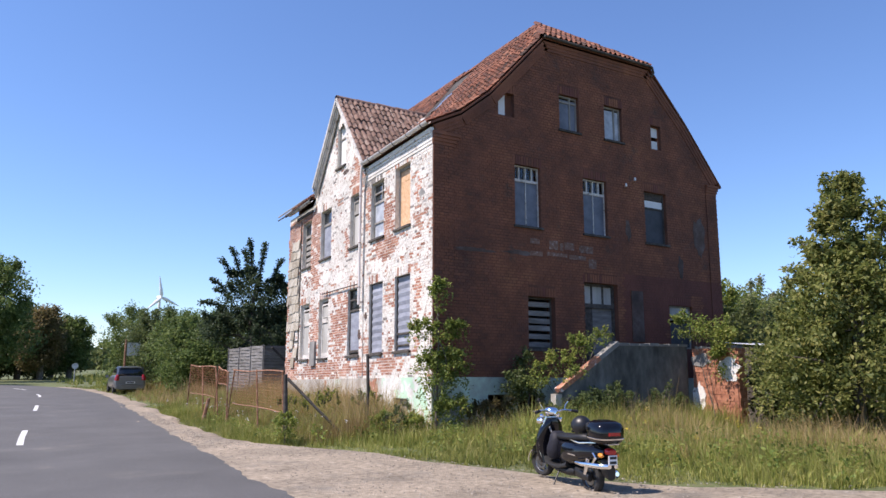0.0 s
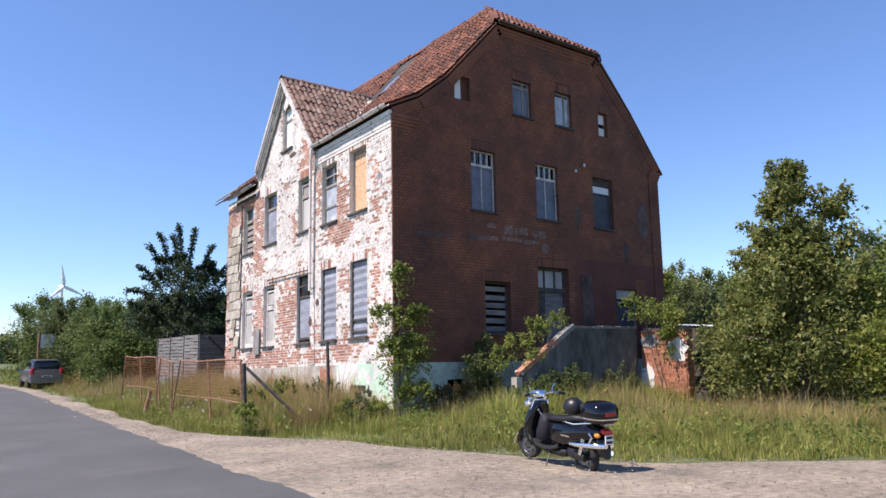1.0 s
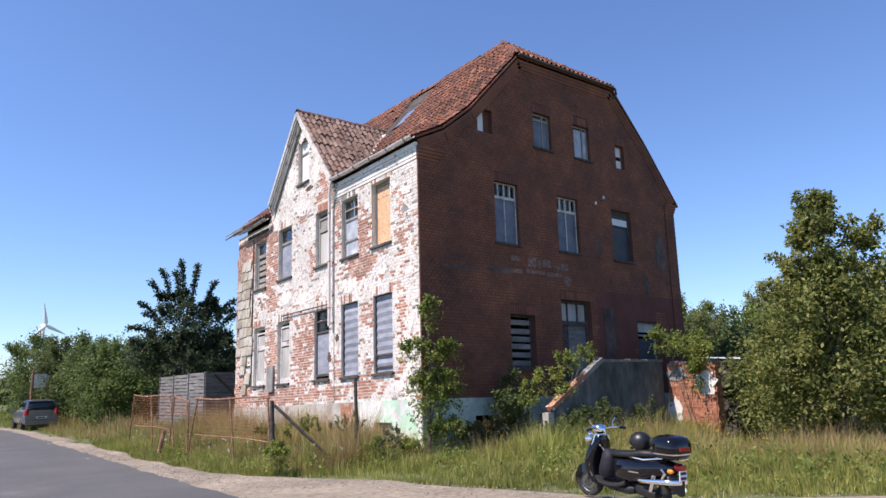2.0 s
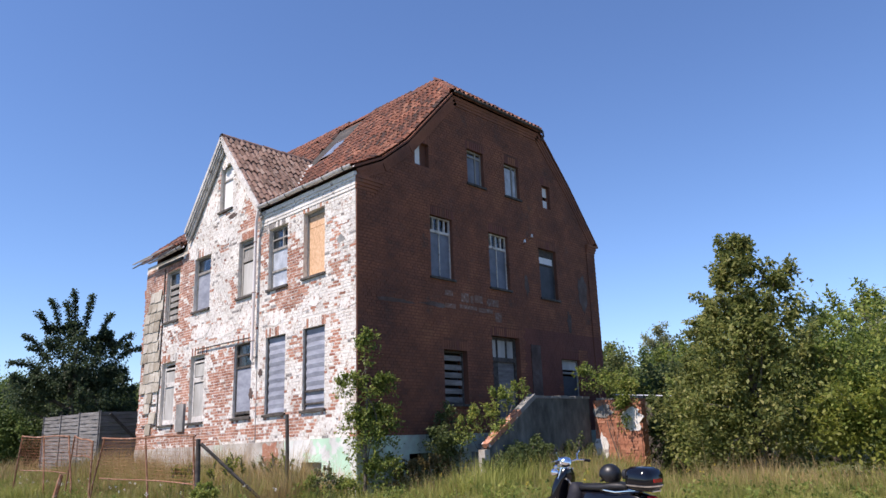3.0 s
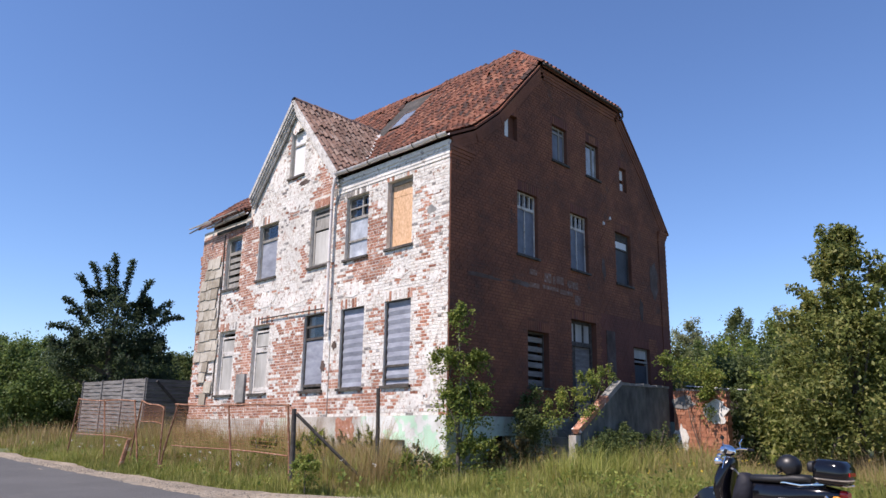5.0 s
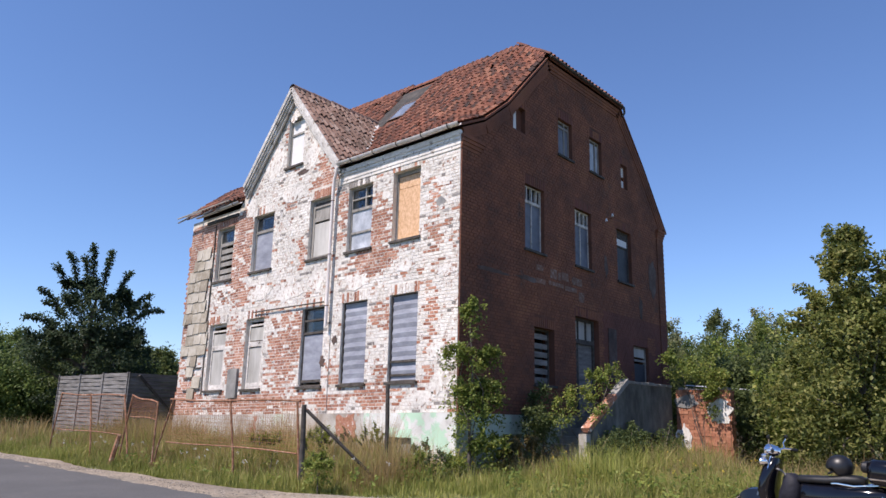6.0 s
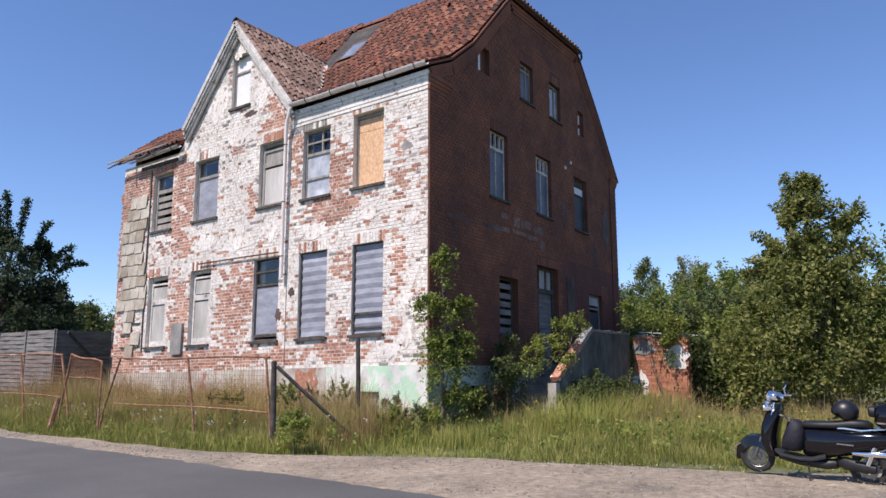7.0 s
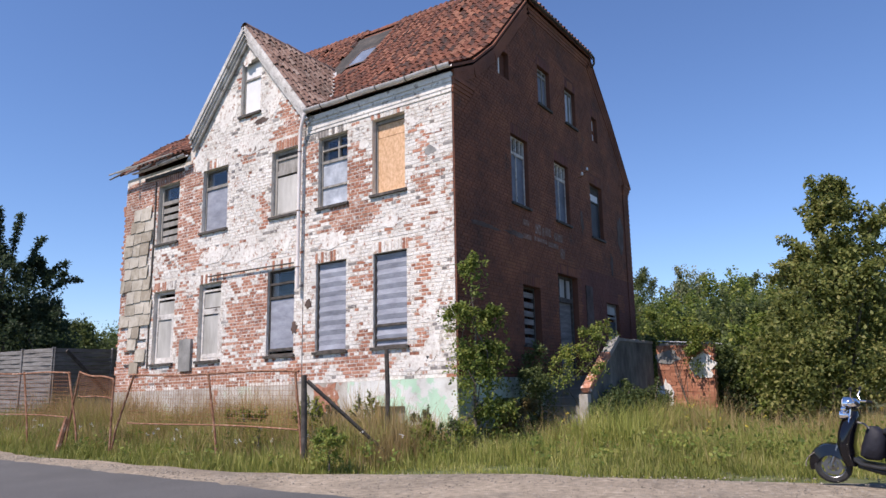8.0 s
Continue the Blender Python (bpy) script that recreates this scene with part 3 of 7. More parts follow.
# bare patches on the street side: centre along, centre up, half width, half height, strength
BARE = [(2.4, 5.6, 0.4, 0.9, 0.7), (2.9, 4.75, 1.1, 0.35, 0.6), (5.9, 2.9, 0.7, 1.1, 0.75), (8.2, 5.8, 0.55, 1.1, 0.85), (8.15, 2.9, 0.5, 1.0, 0.75),
        (4.55, 7.55, 0.5, 0.6, 0.85), (3.6, 1.55, 1.8, 0.22, 0.6), (7.5, 1.55, 2.2, 0.3, 0.85), (10.6, 1.7, 0.8, 0.6, 0.9), (10.8, 5.8, 0.5, 1.4, 0.85),
        (2.4, 2.0, 0.5, 0.5, 0.55), (2.3, 3.5, 0.3, 0.4, 0.5), (0.75, 3.2, 0.18, 1.1, 0.6), (0.8, 5.4, 0.25, 1.0, 0.4), (4.6, 7.0, 0.5, 0.3, 0.7), (3.8, 6.3, 0.3, 0.9, 0.6),
        (6.4, 4.5, 0.8, 0.35, 0.35), (5.4, 5.5, 0.2, 0.6, 0.55), (9.3, 7.05, 1.2, 0.3, 0.8), (4.0, 1.9, 0.5, 0.5, 0.3), (8.2, 4.55, 0.8, 0.3, 0.5), (10.8, 3.6, 0.5, 1.2, 0.7), (10.1, 6.7, 1.1, 0.6, 0.8), (8.35, 7.2, 0.4, 0.5, 0.6)]


def paint_state(s, z):
    p = 0.08 + 0.9 * max(0.0, noise.noise((s * 0.9, z * 1.2, 2.2)) - 0.1) + 0.6 * max(0, noise.noise((s * 2.6, z * 3.1, 8)) - 0.12)
    for a, b, w, h, k in BARE:
        p += k * math.exp(-((s - a) / w) ** 4 - ((z - b) / h) ** 4)
    p += 0.42 * noise.noise((s * 4.0, z * 6.5, 4.4))
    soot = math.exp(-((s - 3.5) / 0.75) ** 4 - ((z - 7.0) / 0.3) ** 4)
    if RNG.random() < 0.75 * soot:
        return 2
    if p + 0.72 * (RNG.random() - 0.5) > 0.565:
        return 1
    return 2 if RNG.random() < 0.03 + 0.05 * (noise.noise((s, z, 5)) > 0.15) else 0


def lay_bricks(s0, s1, z0, z1, holes, top, mp, state, near=None, relief=0.004):
    """All bricks of one wall face: one joined mesh, and those in the near stretch as single pieces."""
    joined, single = HG(), []
    z = z0 + 0.008
    row = 0
    while z + COURSE < z1:
        step = 0.125 if row % 2 else 0.25
        s = s0 - (0.0625 if row % 2 else 0.125 * (row % 4 == 2))
        while s < s1:
            a, b = max(s, s0), min(s + step - 0.017, s1)
            s += step
            if b - a < 0.04 or z + 0.068 > min(top(a), top(b)):
                continue
            skip = False
            for h in holes:
                lift = 0.25 if h[3] - h[2] > 0.6 else 0.0
                if z < h[3] + lift and z + 0.064 > h[2]:
                    if a >= h[0] - 0.02 and b <= h[1] + 0.02:
                        skip = True
                    elif a < h[0] < b:
                        b = h[0]
                    elif a < h[1] < b:
                        a = h[1]
            if skip or b - a < 0.03:
                continue
            k = state((a + b) / 2, z)
            if near and near[0] < a < near[1] and near[2] < z < near[3]:
                single.append((a, b, z, k))
                continue
            joined.slot = k
            d = -relief - RNG.uniform(-0.002, 0.003) - (0.002 if k == 0 else 0)
            j = RNG.uniform(-0.003, 0.003)
            joined.box2(mp, a, b, d, 0.002, z + j, z + j + 0.061)
        z += COURSE
        row += 1
    # soldier courses over the openings
    for h in holes:
        if h[3] - h[2] < 0.6:
            continue
        n = int((h[1] - h[0] + 0.1) / 0.085)
        for i in range(n):
            a = h[0] - 0.05 + (h[1] - h[0] + 0.1) * i / n
            joined.slot = state(a, h[3] + 0.1)
            if joined.slot == 0 and RNG.random() < 0.25:
                joined.slot = 1
            joined.box2(mp, a, a + 0.07, -relief - 0.004, 0.002, h[3] + 0.004, h[3] + 0.235 + RNG.uniform(-0.01, 0.01))
    return joined, single


def box2(self, mp, a, b, d0, d1, z0, z1):
    i = self.put([mp(a, d0, z0), mp(b, d0, z0), mp(b, d0, z1), mp(a, d0, z1), mp(a, d1, z0), mp(b, d1, z0), mp(b, d1, z1), mp(a, d1, z1)])
    for q in ((0, 1, 2, 3), (0, 1, 5, 4), (1, 2, 6, 5), (2, 3, 7, 6), (3, 0, 4, 7)):
        self.face(*(i + k for k in q))


Geo.box2 = box2
single_bricks = []
SETS = [M_white, M_red, M_dark]
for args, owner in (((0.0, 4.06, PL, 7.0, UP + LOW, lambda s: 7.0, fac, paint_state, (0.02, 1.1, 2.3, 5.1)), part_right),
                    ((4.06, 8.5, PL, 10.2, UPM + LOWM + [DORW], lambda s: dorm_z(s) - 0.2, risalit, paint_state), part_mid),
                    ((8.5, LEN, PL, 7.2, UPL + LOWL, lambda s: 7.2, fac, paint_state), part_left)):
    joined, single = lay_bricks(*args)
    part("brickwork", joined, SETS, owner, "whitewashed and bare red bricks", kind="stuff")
    single_bricks += [(owner, *b) for b in single]
gable_state = lambda s, z: 1 if s > 6.3 and z < 4.35 - 0.02 * s and noise.noise((s, z, 9)) > -0.45 else 0
strip = lambda s, d, z: (s, d - 0.034, z)
for s0, s1, z1, mp in ((0.0, 0.56, 7.0, strip), (9.88, WID, 7.0, strip), (0.0, 0.56, HIP, lambda s, d, z: (s, d, z)), (0.56, 9.88, HIP, gab), (9.88, WID, HIP, gab)):
    low = PL if z1 < 8 or mp is gab and s0 < 5 else 7.0
    joined, single = lay_bricks(s0, s1, low, z1, GUP + GATT + GLOW if s0 == 0.56 else [], gable_top, mp, gable_state, relief=0.005)
    part("brickwork", joined, [M_brown, M_maroon], part_gable, "brown painted bricks", kind="stuff")


# windows
def window(mp, hole, panels, bars=(), posts=(), label="", frame_mat=None, sill=M_wooddark, recess=0.1, fw=0.05):
    a, b, c, d = hole
    w = HG()
    fm = frame_mat or M_wood
    for s, e in ((a, a + fw), (b - fw, b)):
        w.boxm(mp, s, e, recess, recess + 0.07, c, d)
    w.boxm(mp, a + fw, b - fw, recess + 0.003, recess + 0.067, c, c + fw)
    w.boxm(mp, a + fw, b - fw, recess + 0.003, recess + 0.067, d - fw, d)
    ob = part("window", w, fm, house, label)
    for z, t in bars:
        q = HG()
        q.boxm(mp, a + fw, b - fw, recess - 0.01, recess + 0.06, z - t / 2, z + t / 2)
        part("bar", q, fm, ob)
    for s, z0, z1, t in posts:
        q = HG()
        q.boxm(mp, s - t / 2, s + t / 2, recess - 0.008, recess + 0.06, z0, z1)
        part("bar", q, fm, ob)
    for z0, z1, m, kind in panels:
        q = HG()
        sa, sb = a + fw * 0.7, b - fw * 0.7
        if kind == "ribbed":
            n = max(4, int((z1 - z0) / 0.1))
            i0 = None
            for k in range(n + 1):
                z = z0 + (z1 - z0) * k / n
                dd = recess + 0.02 + (0.018 if k % 2 else 0.0) + RNG.uniform(-0.003, 0.003)
                i = q.put([mp(sa, dd, z), mp((sa + sb) / 2, dd + 0.006, z + 0.01), mp(sb, dd, z)])
                if i0 is not None:
                    q.face(i0, i0 + 1, i + 1, i)
                    q.face(i0 + 1, i0 + 2, i + 2, i + 1)
                i0 = i
            part("sheet", q, m, ob, "bluish grey ribbed sheeting", smooth=False)
        elif kind == "slats":
            n = max(3, int((z1 - z0) / 0.2))
            for k in range(n):
                z = z0 + (z1 - z0) * k / n
                q = HG()
                tilt = RNG.uniform(-0.02, 0.02)
                q.boxm(mp, sa, sb, recess + 0.02, recess + 0.04, z + tilt, z + 0.13 + tilt)
                part("slat", q, m, ob)
        else:
            q.boxm(mp, sa, sb, recess + (0.045 if kind == "glass" else 0.02), recess + (0.05 if kind == "glass" else 0.04), z0, z1)
            p = part("pane" if kind == "glass" else "board", q, m, ob)
            if kind == "glass":
                p.visible_shadow = False
    if sill:
        q = HG()
        q.boxm(mp, a - 0.05, b + 0.05, -0.06, recess + 0.02, c - 0.06, c - 0.002)
        part("sill", q, sill, ob, "weathered projecting sill")
    return ob


def boxm(self, mp, a, b, d0, d1, z0, z1):
    i = self.put([mp(a, d0, z0), mp(b, d0, z0), mp(b, d0, z1), mp(a, d0, z1), mp(a, d1, z0), mp(b, d1, z0), mp(b, d1, z1), mp(a, d1, z1)])
    for q in ((0, 1, 2, 3), (7, 6, 5, 4), (0, 1, 5, 4), (1, 2, 6, 5), (2, 3, 7, 6), (3, 0, 4, 7)):
        self.face(*(i + k for k in q))


Geo.boxm = boxm
h = UP[0]
window(fac, h, [(5.24, 6.5, M_osb, "board"), (6.51, 6.8, M_osb, "board")], [(6.84, 0.06)], label="upper window closed with orange strand board", recess=0.13)
h = UP[1]
window(fac, h, [(5.25, 6.25, M_plastic, "board"), (6.28, 6.8, M_glass, "glass")], [(6.27, 0.07), (5.68, 0.05), (6.55, 0.04)], [(3.12, 6.27, 6.85, 0.04)], label="upper window with torn cloudy plastic film")
h = LOW[0]
window(fac, h, [(2.0, 3.9, M_sheet, "ribbed")], [(2.42, 0.05), (2.12, 0.04)], label="lower window closed with bluish ribbed sheeting", frame_mat=M_wooddark, fw=0.03, recess=0.06)
h = LOW[1]
window(fac, h, [(2.0, 3.9, M_sheet, "ribbed")], label="lower window closed with bluish ribbed sheeting", frame_mat=M_wooddark, fw=0.03, recess=0.06)
h = UPM[0]
window(risalit, h, [(5.28, 6.2, M_curtain, "board"), (6.36, 6.62, M_wood, "board"), (6.66, 6.8, M_wooddark, "board")], [(6.3, 0.12), (6.64, 0.05)], label="grey wooden window with drawn dusty curtain", fw=0.09)
h = UPM[1]
window(risalit, h, [(5.26, 6.36, M_sheet, "board"), (6.38, 6.84, M_glass, "glass")], [(6.4, 0.08)], [(6.84, 6.4, 6.88, 0.1)], label="window closed with crumpled grey sheet under a dark light")
h = LOWM[0]
window(risalit, h, [(2.06, 3.25, M_sheet, "board"), (3.3, 3.9, M_glass, "glass")], [(3.3, 0.06), (3.62, 0.05), (2.1, 0.06)], label="lower window with grey sheet and dark open top light", frame_mat=M_wooddark, fw=0.035, recess=0.07)
h = LOWM[1]
window(risalit, h, [(2.06, 3.12, M_glass, "glass"), (2.1, 3.1, M_curtain, "board"), (3.3, 3.66, M_curtain, "board")], [(3.2, 0.14), (3.72, 0.05), (2.1, 0.1)], [(6.98, 2.0, 3.2, 0.1)], label="old wooden casement window with dirty curtain", frame_mat=M_woodpale, fw=0.08)
h = UPL[0]
window(fac, h, [(5.25, 6.3, M_wood, "slats"), (6.35, 6.8, M_glass, "glass")], [(6.34, 0.1)], label="window nailed up with grey slats", fw=0.08)
h = LOWL[0]
window(fac, h, [(2.06, 3.15, M_curtain, "board"), (3.3, 3.62, M_curtain, "board")], [(3.22, 0.14), (3.7, 0.05), (2.1, 0.1)], [(8.86, 2.0, 3.2, 0.1)], label="old wooden casement window with dirty curtain", frame_mat=M_woodpale, fw=0.08)
window(risalit, DORW, [(8.06, 8.94, M_whiteboard, "board"), (9.0, 9.38, M_whiteboard, "board")], [(8.97, 0.05)], label="attic window closed with white boards", frame_mat=M_wood)
for i, h in enumerate(GUP):
    if i < 2:
        n = 4
        window(gab, h, [(h[2] + 0.04, h[3] - 0.42, M_sheet_shaded, "board"), (h[3] - 0.38, h[3] - 0.05, M_glass, "glass")], [(h[3] - 0.4, 0.07)],
               [(h[0] + (h[1] - h[0]) * k / n, h[3] - 0.38, h[3] - 0.04, 0.035) for k in range(1, n)] + [((h[0] + h[1]) / 2, h[2] + 0.06, h[3] - 0.42, 0.02)],
               label="gable window with barred top light and grey-blue sheets", frame_mat=M_woodpale, fw=0.028, sill=M_wooddark)
    else:
        window(gab, h, [(h[2] + 0.04, h[3] - 0.5, M_bluepaint, "board"), (h[3] - 0.46, h[3] - 0.24, M_whiteboard, "board"), (h[3] - 0.22, h[3] - 0.05, M_wooddark, "board")], [(h[3] - 0.48, 0.05)],
               label="gable window with faded blue board and white strip", sill=M_wooddark, frame_mat=M_wooddark)
h = GATT[0]
niche = window(gab, (h[0], h[0] + 0.32, h[2], h[3]), [(h[2] + 0.02, h[3] - 0.02, M_whiteboard, "board")], label="small attic opening with white board", sill=None, frame_mat=M_brown, fw=0.02, recess=0.1)
g = HG()
g.boxm(gab, h[0] + 0.322, h[1], 0.12, 0.2, h[2], h[3])
part("infill", g, M_brown_mortar, niche, "dark bricked-up half")
h = GATT[1]
window(gab, h, [(h[2] + 0.04, h[3] - 0.1, M_sheet_shaded, "board")], [(8.97, 0.05)], [((h[0] + h[1]) / 2 + 0.1, h[2], h[3], 0.05)], label="attic window with grey board, half open", frame_mat=M_wood)
h = GATT[2]
window(gab, h, [(h[2] + 0.04, h[3] - 0.1, M_plastic, "board")], [], [((h[0] + h[1]) / 2 + 0.12, h[2], h[3], 0.05)], label="attic window with pale film and open sash", frame_mat=M_wood)
h = GATT[3]
window(gab, h, [(h[2] + 0.02, h[2] + 0.3, M_whiteboard, "board"), (h[2] + 0.42, h[3] - 0.02, M_whiteboard, "board")], label="narrow attic opening with white boards", sill=None, frame_mat=M_brown, fw=0.03)
h = GLOW[0]
window(gab, h, [(h[2] + 0.05, h[3] - 0.05, M_lathe, "slats")], label="dark window barred with pale boards", frame_mat=M_wooddark, sill=M_wooddark, recess=0.16)
h = GLOW[2]
window(gab, h, [(h[2] + 0.05, h[3] - 0.5, M_bluepaint, "board"), (h[3] - 0.3, h[3] - 0.05, M_curtain, "board")], [(h[3] - 0.4, 0.06)], label="small window half boarded", frame_mat=M_wood, sill=None)
# side door with top light
a, b, c, d = GLOW[1]
g = HG()
for s, e in ((a, a + 0.08), (b - 0.08, b)):
    g.boxm(gab, s, e, 0.15, 0.24, c, d)
g.boxm(gab, a + 0.08, b - 0.08, 0.15, 0.24, d - 0.07, d)
g.boxm(gab, a + 0.08, b - 0.08, 0.14, 0.24, 3.2, 3.32)
door = part("door", g, M_wooddark, house, "dark wooden side door with pale top light")
g = HG()
g.boxm(gab, a + 0.08, b - 0.08, 0.2, 0.22, 3.32, d - 0.07)
part("pane", g, M_curtain, door, "dusty pale top light")
for k in range(1, 3):
    g = HG()
    s = a + (b - a) * k / 3
    g.boxm(gab, s - 0.02, s + 0.02, 0.16, 0.23, 3.32, d - 0.07)
    part("bar", g, M_wooddark, door)
g = HG()
g.boxm(gab, a + 0.08, a + 0.42, 0.18, 0.22, c, 3.2)
part("leaf", g, M_wooddark, door, "narrow dark door leaf")
g = HG()
g.boxm(gab, a + 0.44, b - 0.08, 0.2, 0.23, c, 3.2)
part("leaf", g, M_lathe, door, "weathered grey door leaf")

# painted-out advert, notice board and patch on the gable
faded = mat("faded_lettering", [(0.16, 0.075, 0.048), (0.2, 0.12, 0.09), (0.36, 0.3, 0.27)], 11, 0.9, contrast=(0.36, 0.72), bump=0.3)
for s, z, w, hh in ((2.95, 4.85, 0.3, 0.14), (2.93, 4.52, 0.42, 0.12), (3.58, 4.8, 0.3, 0.24), (3.94, 4.78, 0.12, 0.2), (4.1, 4.82, 0.34, 0.2), (3.5, 4.55, 0.7, 0.1), (4.25, 4.53, 0.6, 0.12), (4.62, 4.78, 0.5, 0.2), (4.95, 4.4, 0.28, 0.26)):
    g = HG()
    g.boxm(gab, s, s + w, -0.014, -0.001, z - hh / 2, z + hh / 2)
    part("painted_sign", g, faded, house, "faded white advert lettering worn to bars")
g = HG()
g.boxm(gab, 6.5, 6.95, -0.03, -0.001, 2.3, 3.75)
part("notice_panel", g, M_soot_hole_shade, house, "narrow grey stained panel beside the door")

# pilasters, corbels and verge bands of the gable
for s, e in ((0.0, 0.56), (9.88, WID)):
    g = HG()
    g.boxm(gab, s, e, -0.032, -0.004, PL + 0.01, 7.0)
    part("pilaster", g, M_brown_mortar, house, "shallow brown brick corner strip")
    for k in range(4):
        g = HG()
        g.boxm(gab, s - 0.02 * (s < 1), e + 0.06 + 0.05 * k if s < 1 else e + 0.03 * k, -0.045 - 0.018 * k, -0.002, 7.0 + 0.085 * k, 7.08 + 0.085 * k)
        part("corbel", g, M_brown, house)
vz = lambda s: roof_z(s) - 0.12
band = [(0.0, vz(0.0)), (0.8, vz(0.8)), (1.7, vz(1.7)), (3.5, HIP - 0.12)], [(3.5, HIP - 0.1), (7.55, HIP - 0.1)], [(7.55, HIP - 0.12), (9.1, vz(9.1)), (10.4, vz(10.4))]
for k, (drop, proud) in enumerate(((0.04, 0.062), (0.13, 0.045), (0.22, 0.028))):
    for line in band:
        g = HG()
        for p, q in zip(line, line[1:]):
            dx, dz = q[0] - p[0], q[1] - p[1]
            n = math.hypot(dx, dz)
            ox, oz = dz / n * drop, -dx / n * drop
            hx, hz = dz / n * 0.045, -dx / n * 0.045
            A, B = (p[0] + ox, p[1] + oz), (q[0] + ox, q[1] + oz)
            i = g.put([(A[0] - hx, -proud, A[1] - hz), (B[0] - hx, -proud, B[1] - hz), (B[0] + hx, -proud, B[1] + hz), (A[0] + hx, -proud, A[1] + hz),
                       (A[0] - hx, 0, A[1] - hz), (B[0] - hx, 0, B[1] - hz), (B[0] + hx, 0, B[1] + hz), (A[0] + hx, 0, A[1] + hz)])
            for q4 in ((0, 1, 2, 3), (0, 1, 5, 4), (1, 2, 6, 5), (2, 3, 7, 6), (3, 0, 4, 7)):
                g.face(*(i + t for t in q4))
        part("verge_band", g, M_brown, house)

# ---- roof ----
g = HG()
V0, V1, RV = -0.07, LEN + 0.2, 1.6
for (ua, za), (ub, zb) in zip(PROF, PROF[1:]):
    va, vb = (V0, V0)
    ra, rb = (V1, V1)
    if (ub, zb) == PROF[4]:
        vb, rb = RV, V1 - RV
    if (ua, za) == PROF[4]:
        va, ra = RV, V1 - RV
    spans = [(ua, za, va, vb, ra, rb)]
    if ua < 0:
        spans = [(ua, za, V0, V0, 3.98, 3.98), (ua, za, 8.3, 8.3, V1, V1), (0.36, roof_z(0.36), 3.98, 3.98, 8.3, 8.3)]
    for uc, zc, v0, v1, r0, r1 in spans:
        for t in (0.0, -0.06):
            g.quad((uc, v0, zc + t), (ub, v1, zb + t), (ub, r1, zb + t), (uc, r0, zc + t))
        g.quad((uc, v0, zc), (ub, v1, zb), (ub, v1, zb - 0.06), (uc, v0, zc - 0.06))
        g.quad((uc, r0, zc), (ub, r1, zb), (ub, r1, zb - 0.06), (uc, r0, zc - 0.06))
for v, r in ((V0 - 0.06, RV), (V1, V1 - RV)):
    g.quad((PROF[3][0], v, HIP), (PROF[5][0], v, HIP), (PROF[4][0], r, PROF[4][1]))
    g.quad((PROF[3][0], v, HIP - 0.08), (PROF[5][0], v, HIP - 0.08), (PROF[4][0], r, PROF[4][1] - 0.08))
    g.quad((PROF[3][0], v, HIP), (PROF[5][0], v, HIP), (PROF[5][0], v, HIP - 0.08), (PROF[3][0], v, HIP - 0.08))
roof = part("roof", g, M_brown, house, "half-hipped red pantile roof, worn and sagging")
g = HG()
FOOT_R, FOOT_L = 3.92, 8.08
for f in (FOOT_R, FOOT_L):
    for t in (0.0, -0.08):
        g.quad((-0.2, f, dorm_z(f) + t), (-0.2, APEX_V, APEX_Z + t), (3.6, APEX_V, APEX_Z + t), (1.3, f, dorm_z(f) + t))
droof = part("wing_roof", g, M_under, house, "steep lichened pantile roof of the cross wing")

TV = [(0, 0.0), (0.04, 0.03), (0.09, 0.034), (0.13, 0.012), (0.17, 0.002), (0.205, 0.012)]
TV = [(x, z * 1.9) for x, z in TV]


def tile_mesh(name, m):
    t = Geo()
    a = t.put([(x, 0.0, z + 0.03) for x, z in TV])
    b = t.put([(x, 0.35, z) for x, z in TV])
    c = t.put([(x, 0.0, z + 0.012) for x, z in TV])
    for k in range(len(TV) - 1):
        t.face(a + k, a + k + 1, b + k + 1, b + k)
        t.face(c + k, c + k + 1, a + k + 1, a + k)
    return t.mesh(name, m, smooth=True)


TILE = tile_mesh("tile", M_tile_piece)
tile_pieces = []


def tiles(origin, along, upward, na, nb, keep, owner, m, label, singles=0, loose=0.012):
    """Rows of pantiles on a plane; keep(place) says where they lie."""
    o, a, b = Vector(origin), Vector(along).normalized(), Vector(upward).normalized()
    nrm = a.cross(b).normalized()
    if nrm.z < 0:
        nrm = -nrm
    joined = Geo()
    for j in range(nb):
        for i in range(na):
            p = o + a * (0.188 * i) + b * (0.285 * j)
            c = p + a * 0.1 + b * 0.17
            if not keep(c):
                continue
            p = p + nrm * (0.012 + RNG.uniform(0, loose)) + a * RNG.uniform(-0.006, 0.006) + b * RNG.uniform(-0.018, 0.018)
            sw = RNG.uniform(-0.03, 0.03)
            a2 = (a + b * sw).normalized()
            b2 = (b - a * sw).normalized()
            if singles and len(tile_pieces) < singles and c.y < 2.6:
                tile_pieces.append((owner, Vector(settle(*p)), a2, b2, nrm))
                continue
            for z1, base in ((0.03, 0.0), (0.0, 0.35), (0.012, 0.0)):
                joined.put([settle(*(p + a2 * x + b2 * base + nrm * (z + z1))) for x, z in TV])
            s = len(joined.v) - 3 * len(TV)
            for k in range(len(TV) - 1):
                joined.face(s + k, s + k + 1, s + 6 + k + 1, s + 6 + k)
                joined.face(s + 12 + k, s + 12 + k + 1, s + k + 1, s + k)
    part("tiling", joined, m, owner, label, smooth=True, kind="stuff")


